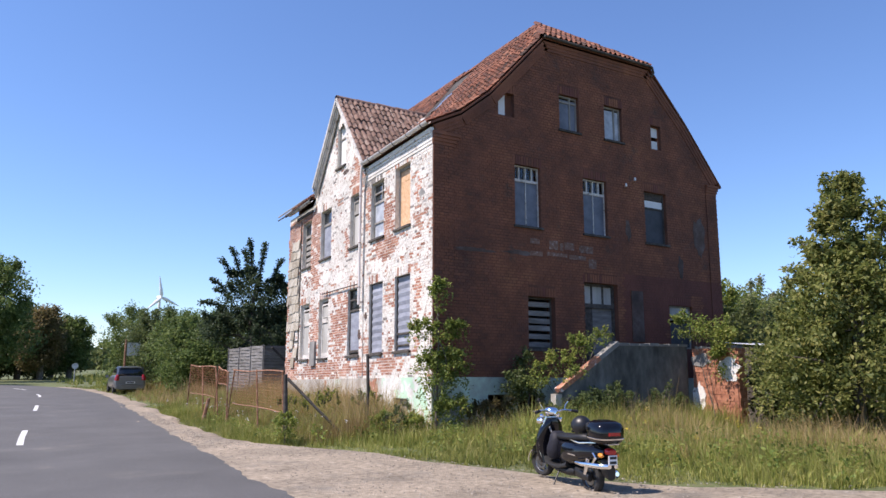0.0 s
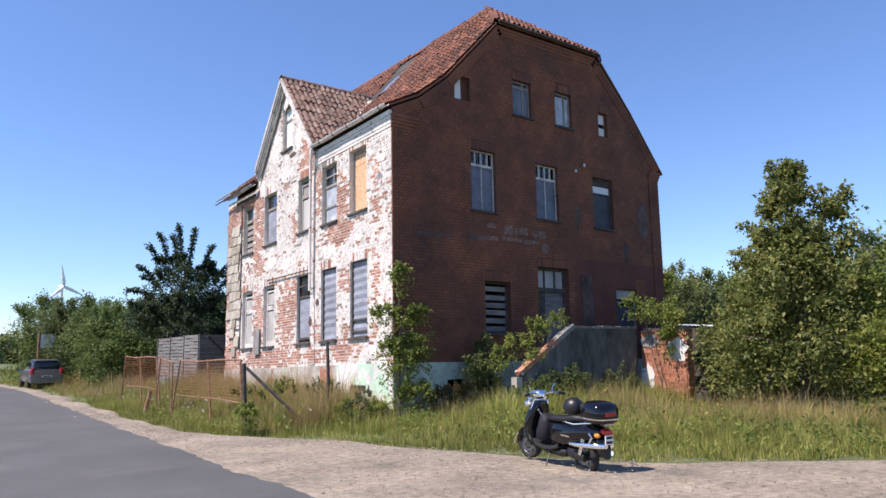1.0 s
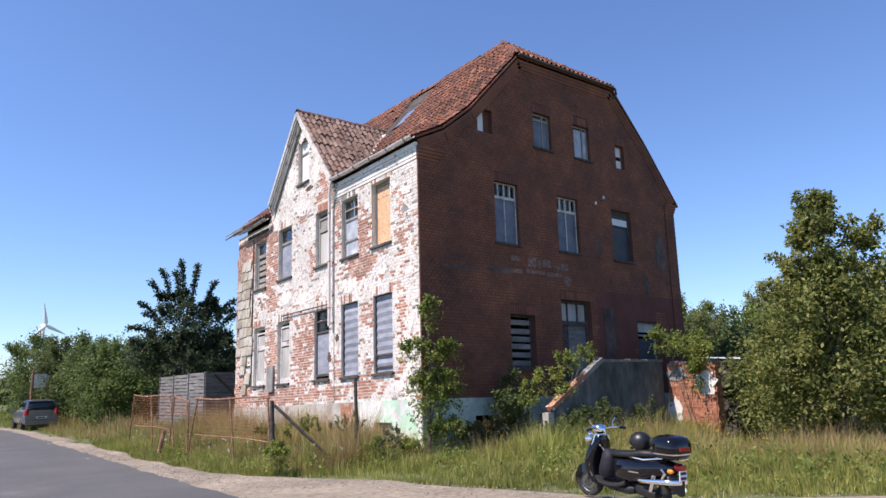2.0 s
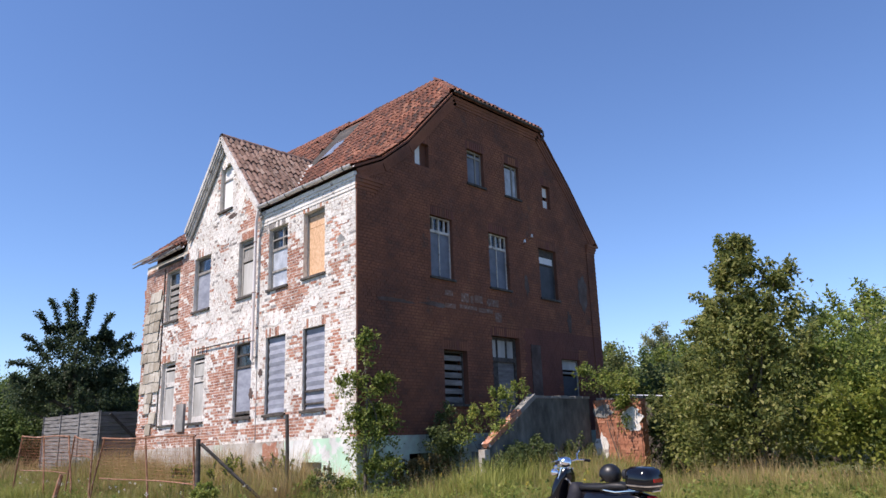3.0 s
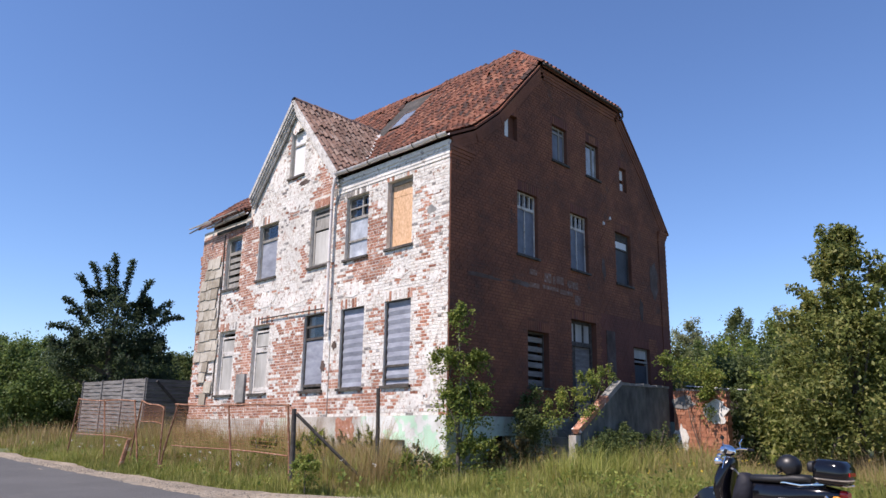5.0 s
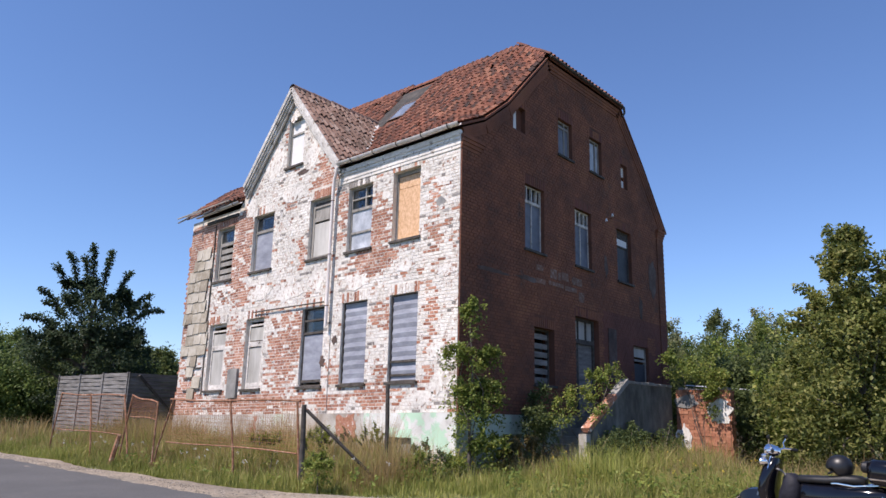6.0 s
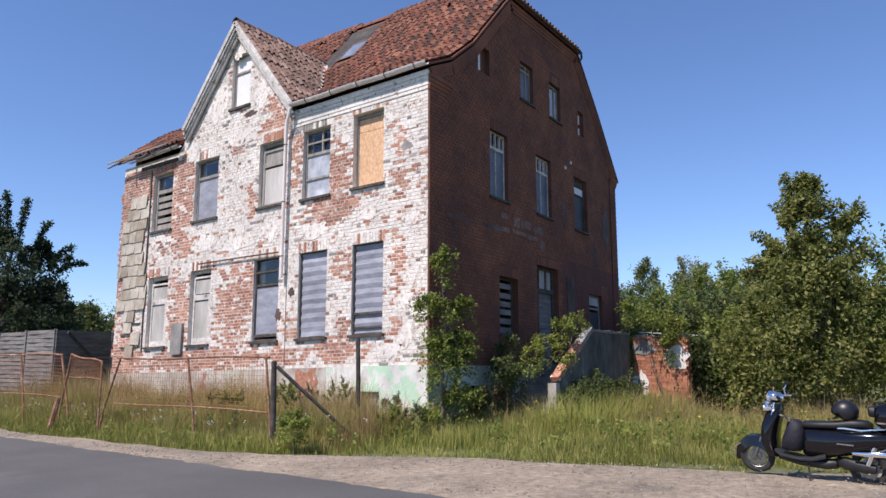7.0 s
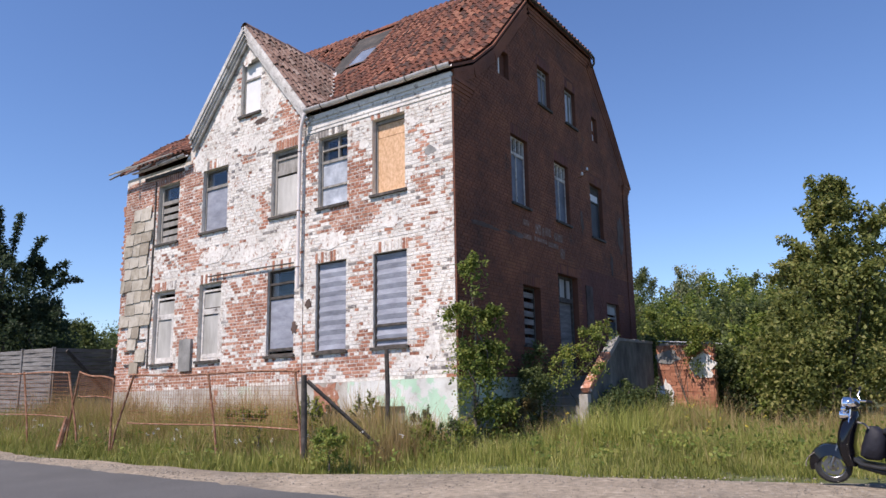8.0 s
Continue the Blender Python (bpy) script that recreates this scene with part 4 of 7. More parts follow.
SKY = (2.75, 3.75, 4.75, 5.55)          # roof light: up-slope u range and along v range
for (ua, za), (ub, zb) in zip(PROF[:4], PROF[1:5]):
    length = math.hypot(ub - ua, zb - za)

    def keep(c, ua=ua, ub=ub):
        if not (ua - 0.05 <= c.x <= ub + 0.12) or c.y > V1 - 0.2:
            return False
        if c.z > HIP and c.y < V0 + (c.z - HIP) / (PROF[4][1] - HIP) * (RV - V0):
            return False
        if dorm_z(c.y) > roof_z(c.x) - 0.1 and c.x < 3.6:
            return False
        if (SKY[0] < c.x < SKY[1] and SKY[2] < c.y < SKY[3]) or (2.3 < c.x < 5.3 and 5.5 < c.y < 6.2 + 0.06 * math.sin(c.x * 9)) or (3.7 < c.x and 4.85 < c.y < 5.6):
            return False
        if c.x < 0.25 and c.y > 10.5 + 1.2 * c.x:
            return False
        if noise.noise((c.x * 2.2, c.y * 2.2, 4)) > 0.62:
            return False
        return True
    tiles((ua, V0, za), (0, 1, 0), (ub - ua, 0, zb - za), 61, int(length / 0.285) + 1, keep, roof, M_tile, "rows of old red pantiles", singles=300)
# hip towards the gable side
tiles((PROF[3][0] - 0.1, V0 - 0.06, HIP), (1, 0, 0), (0, RV - V0, PROF[4][1] - HIP), 23, 9,
      lambda c: PROF[3][0] + (c.z - HIP) / (PROF[4][1] - HIP) * (PROF[4][0] - PROF[3][0]) - 0.1 < c.x < PROF[5][0] - (c.z - HIP) / (PROF[4][1] - HIP) * (PROF[5][0] - PROF[4][0]) + 0.1,
      roof, M_tile, "pantiles of the half hip")
for f, sgn in ((FOOT_R, 1), (FOOT_L, -1)):
    tiles((-0.22, f, dorm_z(f)), (1, 0, 0), (0, sgn, DORM_S), 23, 15,
          lambda c: c.x < 3.7 and abs(c.y - APEX_V) > 0.05 and (c.y < APEX_V) == (sgn > 0) and dorm_z(c.y) > roof_z(max(c.x, -0.2)) - 0.12,
          droof, M_tile_old, "mottled lichened pantiles", loose=0.03)


def half_round(owner, p, q, r=0.11, step=0.36, m=M_tile):
    p, q = Vector(p), Vector(q)
    d = (q - p)
    n = max(1, int(d.length / step))
    d.normalize()
    s = d.cross(Vector((0, 0, 1))).normalized()
    t = s.cross(d)
    for k in range(n):
        g = Geo()
        a, b = p + d * step * k, p + d * (step * k + step * 1.08)
        rr = r * RNG.uniform(0.93, 1.07)
        for c, w in ((a, rr * 1.12), (b, rr)):
            g.put([settle(*(c + s * math.cos(x) * w + t * (math.sin(x) * w - 0.02))) for x in np.linspace(-0.2, math.pi + 0.2, 7)])
        for j in range(6):
            g.face(j, j + 1, 8 + j, 7 + j)
        part("ridge_tile", g, m, owner, smooth=True)


half_round(roof, (PROF[4][0], RV, PROF[4][1]), (PROF[4][0], V1 - RV, PROF[4][1]))
half_round(roof, (PROF[3][0], V0, HIP + 0.02), (PROF[4][0], RV, PROF[4][1] + 0.03))
half_round(roof, (PROF[5][0], V0, HIP + 0.02), (PROF[4][0], RV, PROF[4][1] + 0.03))
half_round(droof, (-0.23, APEX_V, APEX_Z + 0.02), (3.4, APEX_V, APEX_Z + 0.02), m=M_tile_old)

# roof light with dark gap beside it
rz = lambda u: roof_z(u)
g = HG()
for u0, u1, v0, v1 in ((2.3, 2.95, 5.5, 6.2), (2.95, 3.55, 5.5, 6.2), (3.55, 4.4, 5.5, 6.2), (4.4, 5.2, 5.5, 6.1), (3.67, 4.4, 4.8, 5.5), (4.4, 5.2, 4.9, 5.5)):
    g.quad((u0, v0, rz(u0) + 0.05), (u1, v0, rz(u1) + 0.05), (u1, v1, rz(u1) + 0.05), (u0, v1, rz(u0) + 0.05))
part("roofing_felt", g, mat("weathered_roofing_felt", [(0.03, 0.028, 0.026), (0.05, 0.046, 0.042), (0.085, 0.072, 0.062)], 4, 0.95, bump=0.6, stain=0.4), house, "dark weathered roofing felt beside the roof light")
g = HG()
for v0, v1 in ((4.78, 4.84), (5.44, 5.5)):
    g.quad((2.95, v0, rz(2.95) + 0.1), (3.65, v0, rz(3.65) + 0.1), (3.65, v1, rz(3.65) + 0.1), (2.95, v1, rz(2.95) + 0.1))
    g.quad((2.95, v0, rz(2.95)), (3.65, v0, rz(3.65)), (3.65, v0, rz(3.65) + 0.1), (2.95, v0, rz(2.95) + 0.1))
for u0, u1 in ((2.93, 2.99), (3.61, 3.67)):
    g.quad((u0, 4.78, rz(u0) + 0.1), (u1, 4.78, rz(u1) + 0.1), (u1, 5.5, rz(u1) + 0.1), (u0, 5.5, rz(u0) + 0.1))
light = part("roof_light", g, M_soot_hole_shade, house, "old tilted roof light in the tiles")
g = HG()
g.quad((2.95, 4.84, rz(2.95) + 0.085), (3.65, 4.84, rz(3.65) + 0.085), (3.65, 5.44, rz(3.65) + 0.085), (2.95, 5.44, rz(2.95) + 0.085))
part("pane", g, mat("dull_wired_glass", [(0.16, 0.18, 0.22), (0.24, 0.27, 0.32)], 4, 0.15, bump=0.05), light, "dull grey wired glass")

# eaves: cornice, gutter, downpipe
for k, (z0, z1, out) in enumerate(((7.02, 7.1, 0.02), (7.1, 7.22, 0.032), (7.22, 7.3, 0.05), (7.3, 7.42, 0.075))):
    g = HG()
    g.box(-out, 0.02, -0.02, 4.0, z0, z1 - 0.002)
    part("cornice", g, M_cornice, house, "weathered grey-white moulded eaves cornice")
g = HG()
g.box(-0.05, 0.02, 8.56, LEN - 0.9, 7.08, 7.17)
part("cornice", g, M_wooddark, house, "broken dark eaves board")


def gutter(v0, v1, u, z, dz, m):
    g = HG()
    n = int((v1 - v0) / 0.4) + 1
    rings = []
    for k in range(n + 1):
        v = v0 + (v1 - v0) * k / n
        zz = z + dz * k / n + 0.008 * math.sin(k * 1.3)
        rings.append(g.put([(u + 0.075 * math.cos(a), v, zz + 0.075 * math.sin(a)) for a in np.linspace(math.pi, 2 * math.pi, 7)] +
                           [(u + 0.068 * math.cos(a), v, zz + 0.068 * math.sin(a)) for a in np.linspace(2 * math.pi, math.pi, 7)]))
    for a, b in zip(rings, rings[1:]):
        for j in range(14):
            g.face(a + j, a + (j + 1) % 14, b + (j + 1) % 14, b + j)
    ob = part("gutter", g, m, house, "half-round zinc gutter, sagging", smooth=True)
    for k in range(int((v1 - v0) / 0.8) + 1):
        q = HG()
        v = v0 + 0.3 + 0.8 * k
        if v > v1:
            break
        q.tube([(u + 0.082 * math.cos(a), v, z + dz * (v - v0) / (v1 - v0) + 0.082 * math.sin(a)) for a in np.linspace(math.pi * 0.95, 2 * math.pi, 8)], 0.012, 5)
        part("bracket", q, M_wooddark, ob)


gutter(-0.1, 3.95, -0.19, 7.53, 0.02, M_pipe)
gutter(8.2, 10.5, -0.24, 7.42, -0.02, M_zinc)
g = HG()
g.tube([(-0.19, 3.95, 7.48), (-0.19, 3.97, 7.38), (-0.16, 4.08, 7.15), (-0.14, 4.12, 6.95), (-0.14, 4.12, 3.4)], 0.042, 10)
pipe = part("downpipe", g, M_pipe, house, "pale zinc downpipe ending above the ground", smooth=True)
for z in (6.6, 5.2, 3.9):
    g = HG()
    g.tube([(-0.14 + 0.047 * math.cos(a), 4.12 + 0.047 * math.sin(a), z) for a in np.linspace(0, 2 * math.pi, 13)], 0.01, 5)
    part("bracket", g, M_rust, pipe)
g = HG()
g.tube([(-0.09, 4.3, 4.02), (-0.085, 5.6, 4.04), (-0.085, 7.3, 4.05)], 0.018, 6)
part("cable", g, M_wooddark, house, "dark cable clipped along the wall")
g = HG()
g.tube([(-0.02, 9.74, 7.0), (-0.03, 9.72, 5.5), (-0.03, 9.74, 4.2), (-0.02, 9.72, 1.9)], 0.022, 6)
part("cable", g, M_wooddark, house, "old dark pipe down the wall")

# barge boards of the cross wing
for f in (FOOT_R, FOOT_L):
    sgn = 1 if f < APEX_V else -1
    for k, (u, drop, w, hgt) in enumerate(((-0.23, 0.02, 0.04, 0.1), (-0.2, 0.14, 0.04, 0.065), (-0.15, 0.235, 0.05, 0.06), (-0.1, 0.33, 0.06, 0.07))):
        g = HG()
        p0 = (u, f - sgn * (0.02), dorm_z(f) - drop)
        p1 = (u, APEX_V, APEX_Z - drop)
        g.beam(p0, p1, w, hgt)
        part("barge_board", g, M_woodpale, house, "peeling white stepped barge board")
    g = HG()
    g.quad((-0.215, f, dorm_z(f) - 0.1), (-0.215, APEX_V, APEX_Z - 0.1), (-0.05, APEX_V, APEX_Z - 0.12), (-0.05, f, dorm_z(f) - 0.12))
    g.quad((-0.215, f, dorm_z(f) - 0.11), (-0.215, APEX_V, APEX_Z - 0.11), (-0.05, APEX_V, APEX_Z - 0.13), (-0.05, f, dorm_z(f) - 0.13))
    part("soffit", g, M_wood, house, "grimy peeling soffit")
# bare rafters and battens where the tiles have slid off
for v in (9.2, 9.9, 10.6, 11.35):
    g = HG()
    g.beam((-0.42, v, 7.36), (0.9, v, 7.98), 0.07, 0.09)
    part("rafter", g, M_wood, roof, "bare grey rafter")
for u in (-0.3, -0.05, 0.2, 0.45):
    g = HG()
    g.beam((u, 8.7, roof_z(u) + 0.03), (u - 0.05, LEN + 0.4, roof_z(u) + 0.04), 0.05, 0.03)
    part("batten", g, M_wood, roof)
# valley flashing
g = HG()
pts = []
for v in np.linspace(4.05, 5.9, 12):
    z = dorm_z(v)
    u = float(np.interp(z, [p[1] for p in PROF[:5]], [p[0] for p in PROF[:5]]))
    pts.append((u, v, z))
for a, b in zip(pts, pts[1:]):
    g.quad((a[0] - 0.12, a[1], a[2] + 0.05), (b[0] - 0.12, b[1], b[2] + 0.05), (b[0] + 0.04, b[1] - 0.1, b[2] + 0.1), (a[0] + 0.04, a[1] - 0.1, a[2] + 0.1))
part("valley_flashing", g, M_zinc, droof, "pale zinc valley flashing")

# slate cladding on the end bay
for j in range(19):
    z = 1.75 + 0.325 * j
    v = (9.86 if z > 4.2 else 9.74) + 0.07 * math.sin(j * 0.9) + RNG.uniform(-0.08, 0.06)
    edge = (11.0 if z < 5.4 else 10.72) + 0.06 * math.sin(j * 1.7 + 1) + RNG.uniform(-0.1, 0.04) - 0.35 * (z < 2.9)
    if z > 6.25:
        break
    while v < edge - 0.12:
        wd = min(RNG.uniform(0.3, 0.5), edge + 0.05 - v)
        gone = RNG.random() < (0.55 if z < 2.8 else 0.06)
        if not gone:
            g = HG()
            t = RNG.uniform(-0.03, 0.03)
            lo, hi = RNG.uniform(-0.02, 0.02), RNG.uniform(-0.06, 0.02)
            o = RNG.uniform(0, 0.012)
            k = g.put([fac(v + 0.008, -0.055 - o, z + t), fac(v + wd - 0.008, -0.05 - o, z + t * 0.4 + lo), fac(v + wd, -0.035, z + 0.345), fac(v, -0.035, z + 0.345),
                       fac(v + 0.008, -0.038 - o, z + t), fac(v + wd - 0.008, -0.034 - o, z + t * 0.4 + lo), fac(v + wd, -0.018, z + 0.345), fac(v, -0.018, z + 0.345)])
            for q4 in ((0, 1, 2, 3), (0, 1, 5, 4), (1, 2, 6, 5), (2, 3, 7, 6), (3, 0, 4, 7)):
                g.face(*(k + c for c in q4))
            part("slate", g, M_slab, part_left)
        v += wd
for z in (2.0, 2.35, 2.65):
    g = HG()
    g.boxm(fac, 9.85, 10.75, -0.035, -0.002, z, z + 0.04)
    part("lath", g, M_wooddark, part_left)
for k in range(34):
    z = PL + 0.03 + 2 * COURSE * k
    g = HG()
    g.box(0.0, 0.24, LEN - 0.02, LEN + RNG.choice((0.01, 0.02, 0.05, 0.09)) + 0.04 * (z > 4.5), z, z + 0.066 + COURSE * RNG.choice((0, 0, 1)))
    part("brick", g, M_red, part_left)
g = HG()
g.boxm(fac, 7.85, 8.3, -0.1, -0.03, 1.75, 2.55)
part("loose_board", g, M_cement, house, "grey board leaning beside a window")


def scrap(owner, cv, cz, rv, rz_, m, label, seed, mp=fac, d=0.007):
    """A ragged thin patch of render on a wall."""
    g = HG()
    n = 26
    ring = []
    for t in np.linspace(0, 2 * math.pi, n, endpoint=False):
        c, w = math.cos(t), math.sin(t)
        k = 1 + 0.45 * noise.noise((c * 2 + seed, w * 2, seed * 1.7)) + 0.25 * noise.noise((c * 6 + seed, w * 6, seed))
        ring.append((cv + rv * c * k, cz + rz_ * w * k))
    i = g.put([mp(a, -d, b) for a, b in ring])
    j = g.put([mp(a, 0.0, b) for a, b in ring])
    g.face(*range(i, i + n))
    for k in range(n):
        g.face(i + k, i + (k + 1) % n, j + (k + 1) % n, j + k)
    part("render_scrap", g, m, owner, label)


plinth_map = lambda s, d, z: (d - 0.036, s, z)
scrap(house, 3.3, 0.95, 0.35, 0.3, M_red, "bare brick in the plinth", 7, plinth_map)
for k, (v, z, a, b, m) in enumerate(((0.55, 5.9, 0.13, 0.1, M_cement), (0.45, 6.35, 0.2, 0.1, M_white), (0.3, 4.3, 0.3, 0.12, M_white), (1.0, 6.6, 0.2, 0.1, M_white), (2.3, 6.4, 0.16, 0.12, M_white),
                                     (0.6, 2.6, 0.25, 0.18, M_white), (0.55, 1.9, 0.2, 0.25, M_white), (3.2, 4.4, 0.4, 0.18, M_white), (1.6, 4.6, 0.35, 0.15, M_white), (0.9, 1.6, 0.3, 0.14, M_white))):
    scrap(part_right, v, z, a, b, m, "scrap of pale render", 20 + k, d=0.011)
for k, (v, z, a, b, m) in enumerate(((6.9, 8.3, 0.45, 0.5, M_white), (5.2, 8.2, 0.3, 0.35, M_white), (6.2, 9.6, 0.3, 0.3, M_white), (6.0, 4.5, 0.7, 0.25, M_white), (7.2, 4.6, 0.5, 0.2, M_white),
                                     (4.75, 4.6, 0.3, 0.22, M_white), (7.9, 7.2, 0.25, 0.3, M_white), (8.1, 2.3, 0.16, 0.3, M_cement), (5.9, 7.2, 0.5, 0.2, M_white), (5.6, 7.75, 0.25, 0.08, M_soot_hole_shade))):
    scrap(part_mid, v, z, a, b, m, "scrap of pale render", 40 + k, risalit, d=0.011)
for k, (s, z, a, b, m) in enumerate(((2.6, 4.5, 0.5, 0.06, M_soot_hole_shade), (6.5, 5.5, 0.1, 0.3, M_soot_hole_shade), (8.6, 4.6, 0.12, 0.3, M_soot_hole_shade), (1.2, 4.45, 0.6, 0.05, M_soot_hole_shade), (9.5, 5.6, 0.24, 0.6, M_soot_hole_shade))):
    scrap(part_gable, s, z, a, b, m, "stained patch of paint and render", 60 + k, gab, d=0.012)

for s, z in ((6.35, 6.72), (6.72, 6.95)):
    g = HG()
    g.tube([(s, -0.005, z), (s, -0.12, z), (s, -0.14, z + 0.05)], 0.012, 6)
    ins = part("insulator", g, M_rust, house, "old wire insulator on an iron hook")
    g = HG()
    g.tube([(s, -0.14, z + 0.04), (s, -0.14, z + 0.09), (s, -0.14, z + 0.13)], [0.035, 0.03, 0.02], 10)
    part("porcelain", g, M_whiteboard, ins, smooth=True)
g = HG()
g.tube([(7.4, -0.19, HIP), (7.6, -0.19, HIP - 0.04), (7.68, -0.16, HIP - 0.18), (7.62, -0.1, HIP - 0.3)], 0.035, 8)
part("gutter_outlet", g, M_wooddark, house, "bent broken gutter outlet", smooth=True)
g = HG()
g.tube([(3.45, -0.19, HIP - 0.02), (5.3, -0.19, HIP - 0.03), (7.45, -0.19, HIP - 0.02)], 0.035, 8)
part("gutter", g, M_wooddark, house, "dark rusted gutter below the half hip", smooth=True)
# flat dark scraps: the shade inside two wall holes, put on as colour
for v, z, a, b in ((3.9, 3.05, 0.1, 0.09), (4.3, 2.55, 0.09, 0.14)):
    scrap(part_mid if v > 4.06 else part_right, v, z, a, b, M_soot_hole_shade, "flat dark patch painted as the shade inside a brickwork hole", 90 + z, risalit if v > 4.06 else fac, d=0.016)


# ---- outer stair with parapet, ruined wall ----
stair = thing("outer_stair", pose(10.8, 13.4, 0), "weathered cement stair and landing before the side door", "stair")
g = Geo()
g.quad((0, -0.08, -0.1), (4.37, -0.08, -0.1), (4.37, -0.08, 2.06), (1.92, -0.08, 2.1), (0.1, -0.08, 1.0), (0, -0.08, 0.95))
g.quad((0, 0.08, -0.1), (4.37, 0.08, -0.1), (4.37, 0.08, 2.06), (1.92, 0.08, 2.1), (0.1, 0.08, 1.0), (0, 0.08, 0.95))
g.quad((4.37, -0.08, -0.1), (4.37, 0.08, -0.1), (4.37, 0.08, 2.06), (4.37, -0.08, 2.06))
part("parapet", g, M_parapet, stair, "stained grey-green rendered parapet")
n = 9
for k in range(n):
    a, b = Vector((0.05, 0, 0.98)), Vector((1.95, 0, 2.12))
    p, q = a.lerp(b, k / n), a.lerp(b, (k + 0.96) / n)
    g = Geo()
    g.beam(p, q, 0.2, 0.11)
    part("coping_brick", g, M_red if k < 6 else M_cement, stair, "worn red coping brick" if k < 6 else "")
for k in range(7):
    g = Geo()
    x = 1.95 + 0.35 * k
    g.box(x, x + 0.33, -0.1, 0.1, 2.05, 2.11 + RNG.uniform(-0.01, 0.02))
    part("coping_slab", g, M_cement, stair)
g = Geo()
g.box(-0.09, 0.09, -0.095, 0.095, -0.1, 0.9)
part("pier", g, M_plinth, stair, "flaking white end pier")
for k in range(7):
    g = Geo()
    g.box(0.15 + 0.27 * k, 2.0, 0.125, 1.5, -0.1 + 0.18 * k, 0.08 + 0.18 * k + 0.0)
    part("step", g, M_cement, stair)
g = Geo()
g.box(2.0, 4.36, 0.125, 1.5, -0.1, 1.28)
part("landing", g, M_cement, stair)

ruin = thing("ruined_wall", pose(15.32, 11.9, 0), "ruined red brick wall with scraps of white render", "wall")
g = Geo()
g.box(0.0, 0.3, 0.0, 1.36, -0.1, 1.98)
part("core", g, M_clay, ruin)
rb = Geo()
z, row = 0.0, 0
while z < 1.97:
    y = -0.13 * (row % 2)
    while y < 1.36:
        a, b = max(y, 0), min(y + 0.25, 1.36)
        y += 0.262
        if b - a < 0.05 or (z > 1.6 and noise.noise((a * 3, z * 3, 1)) > 0.25):
            continue
        d = 0.008 + RNG.uniform(0, 0.02)
        i = rb.put([(-d, a, z), (-d, b, z), (-d, b, z + 0.072), (-d, a, z + 0.072), (0.01, a, z), (0.01, b, z), (0.01, b, z + 0.072), (0.01, a, z + 0.072)])
        for q in ((0, 1, 2, 3), (0, 1, 5, 4), (1, 2, 6, 5), (2, 3, 7, 6), (3, 0, 4, 7)):
            rb.face(*(i + k for k in q))
    for x in (0.0, 0.15):
        d = RNG.uniform(0, 0.05)
        rb.box(x + 0.005, x + 0.14, -d, 0.0, z, z + 0.072)
    z += COURSE
    row += 1
part("brickwork", rb, M_orange, ruin, "bare orange-red bricks", kind="stuff")


def blob_patch(owner, cy, cz, ry, rz_, m, name, label, seed, d=0.035, x=0.0):
    g = Geo()
    n = 22
    ring = [(cy + ry * math.cos(t) * (1 + 0.5 * noise.noise((math.cos(t) * 2, math.sin(t) * 2, seed)) + 0.3 * noise.noise((math.cos(t) * 5, math.sin(t) * 5, seed))), cz + rz_ * math.sin(t) * (1 + 0.5 * noise.noise((math.cos(t) * 2, math.sin(t) * 2, seed + 4)) + 0.3 * noise.noise((math.cos(t) * 5, math.sin(t) * 5, seed + 4)))) for t in np.linspace(0, 2 * math.pi, n, endpoint=False)]
    i = g.put([(x - d, a, b) for a, b in ring])
    j = g.put([(x + 0.01, a, b) for a, b in ring])
    g.face(*range(i, i + n))
    for k in range(n):
        g.face(i + k, i + (k + 1) % n, j + (k + 1) % n, j + k)
    part(name, g, m, owner, label)


blob_patch(ruin, 0.25, 1.45, 0.3, 0.3, M_cornice, "render_scrap", "scrap of white render", 1)
blob_patch(ruin, 1.2, 0.75, 0.2, 0.33, M_cornice, "render_scrap", "scrap of white render", 7)
blob_patch(ruin, 1.1, 1.7, 0.3, 0.16, M_cement, "render_scrap", "scrap of grey render", 12)
g = Geo()
for k in range(5):
    g.box(0.02, 0.28, 0.26 * k + 0.02, 0.26 * k + 0.26, 1.98, 2.02 + RNG.uniform(0, 0.05))
part("wall_top", g, M_cement, ruin, "crumbling wall top")

shed = thing("low_shed_roof", pose(17.2, 12.2, 0), "pale sheet-metal roof of a low shed in the bushes", "shed")
g = Geo()
for k in range(12):
    x = 0.14 * k
    g.quad((x, 0, 2.08 + 0.02 * (k % 2)), (x + 0.14, 0, 2.08 + 0.02 * ((k + 1) % 2)), (x + 0.14, 1.6, 2.2 + 0.02 * ((k + 1) % 2)), (x, 1.6, 2.2 + 0.02 * (k % 2)))
part("roof_sheet", g, mat("whitened_sheet_metal", [(0.5, 0.52, 0.54), (0.68, 0.69, 0.7)], 3, 0.5, metal=0.2, bump=0.1), shed)
g = Geo()
g.box(0.05, 1.6, 0.1, 1.5, -0.1, 2.06)
part("wall", g, M_wooddark, shed)

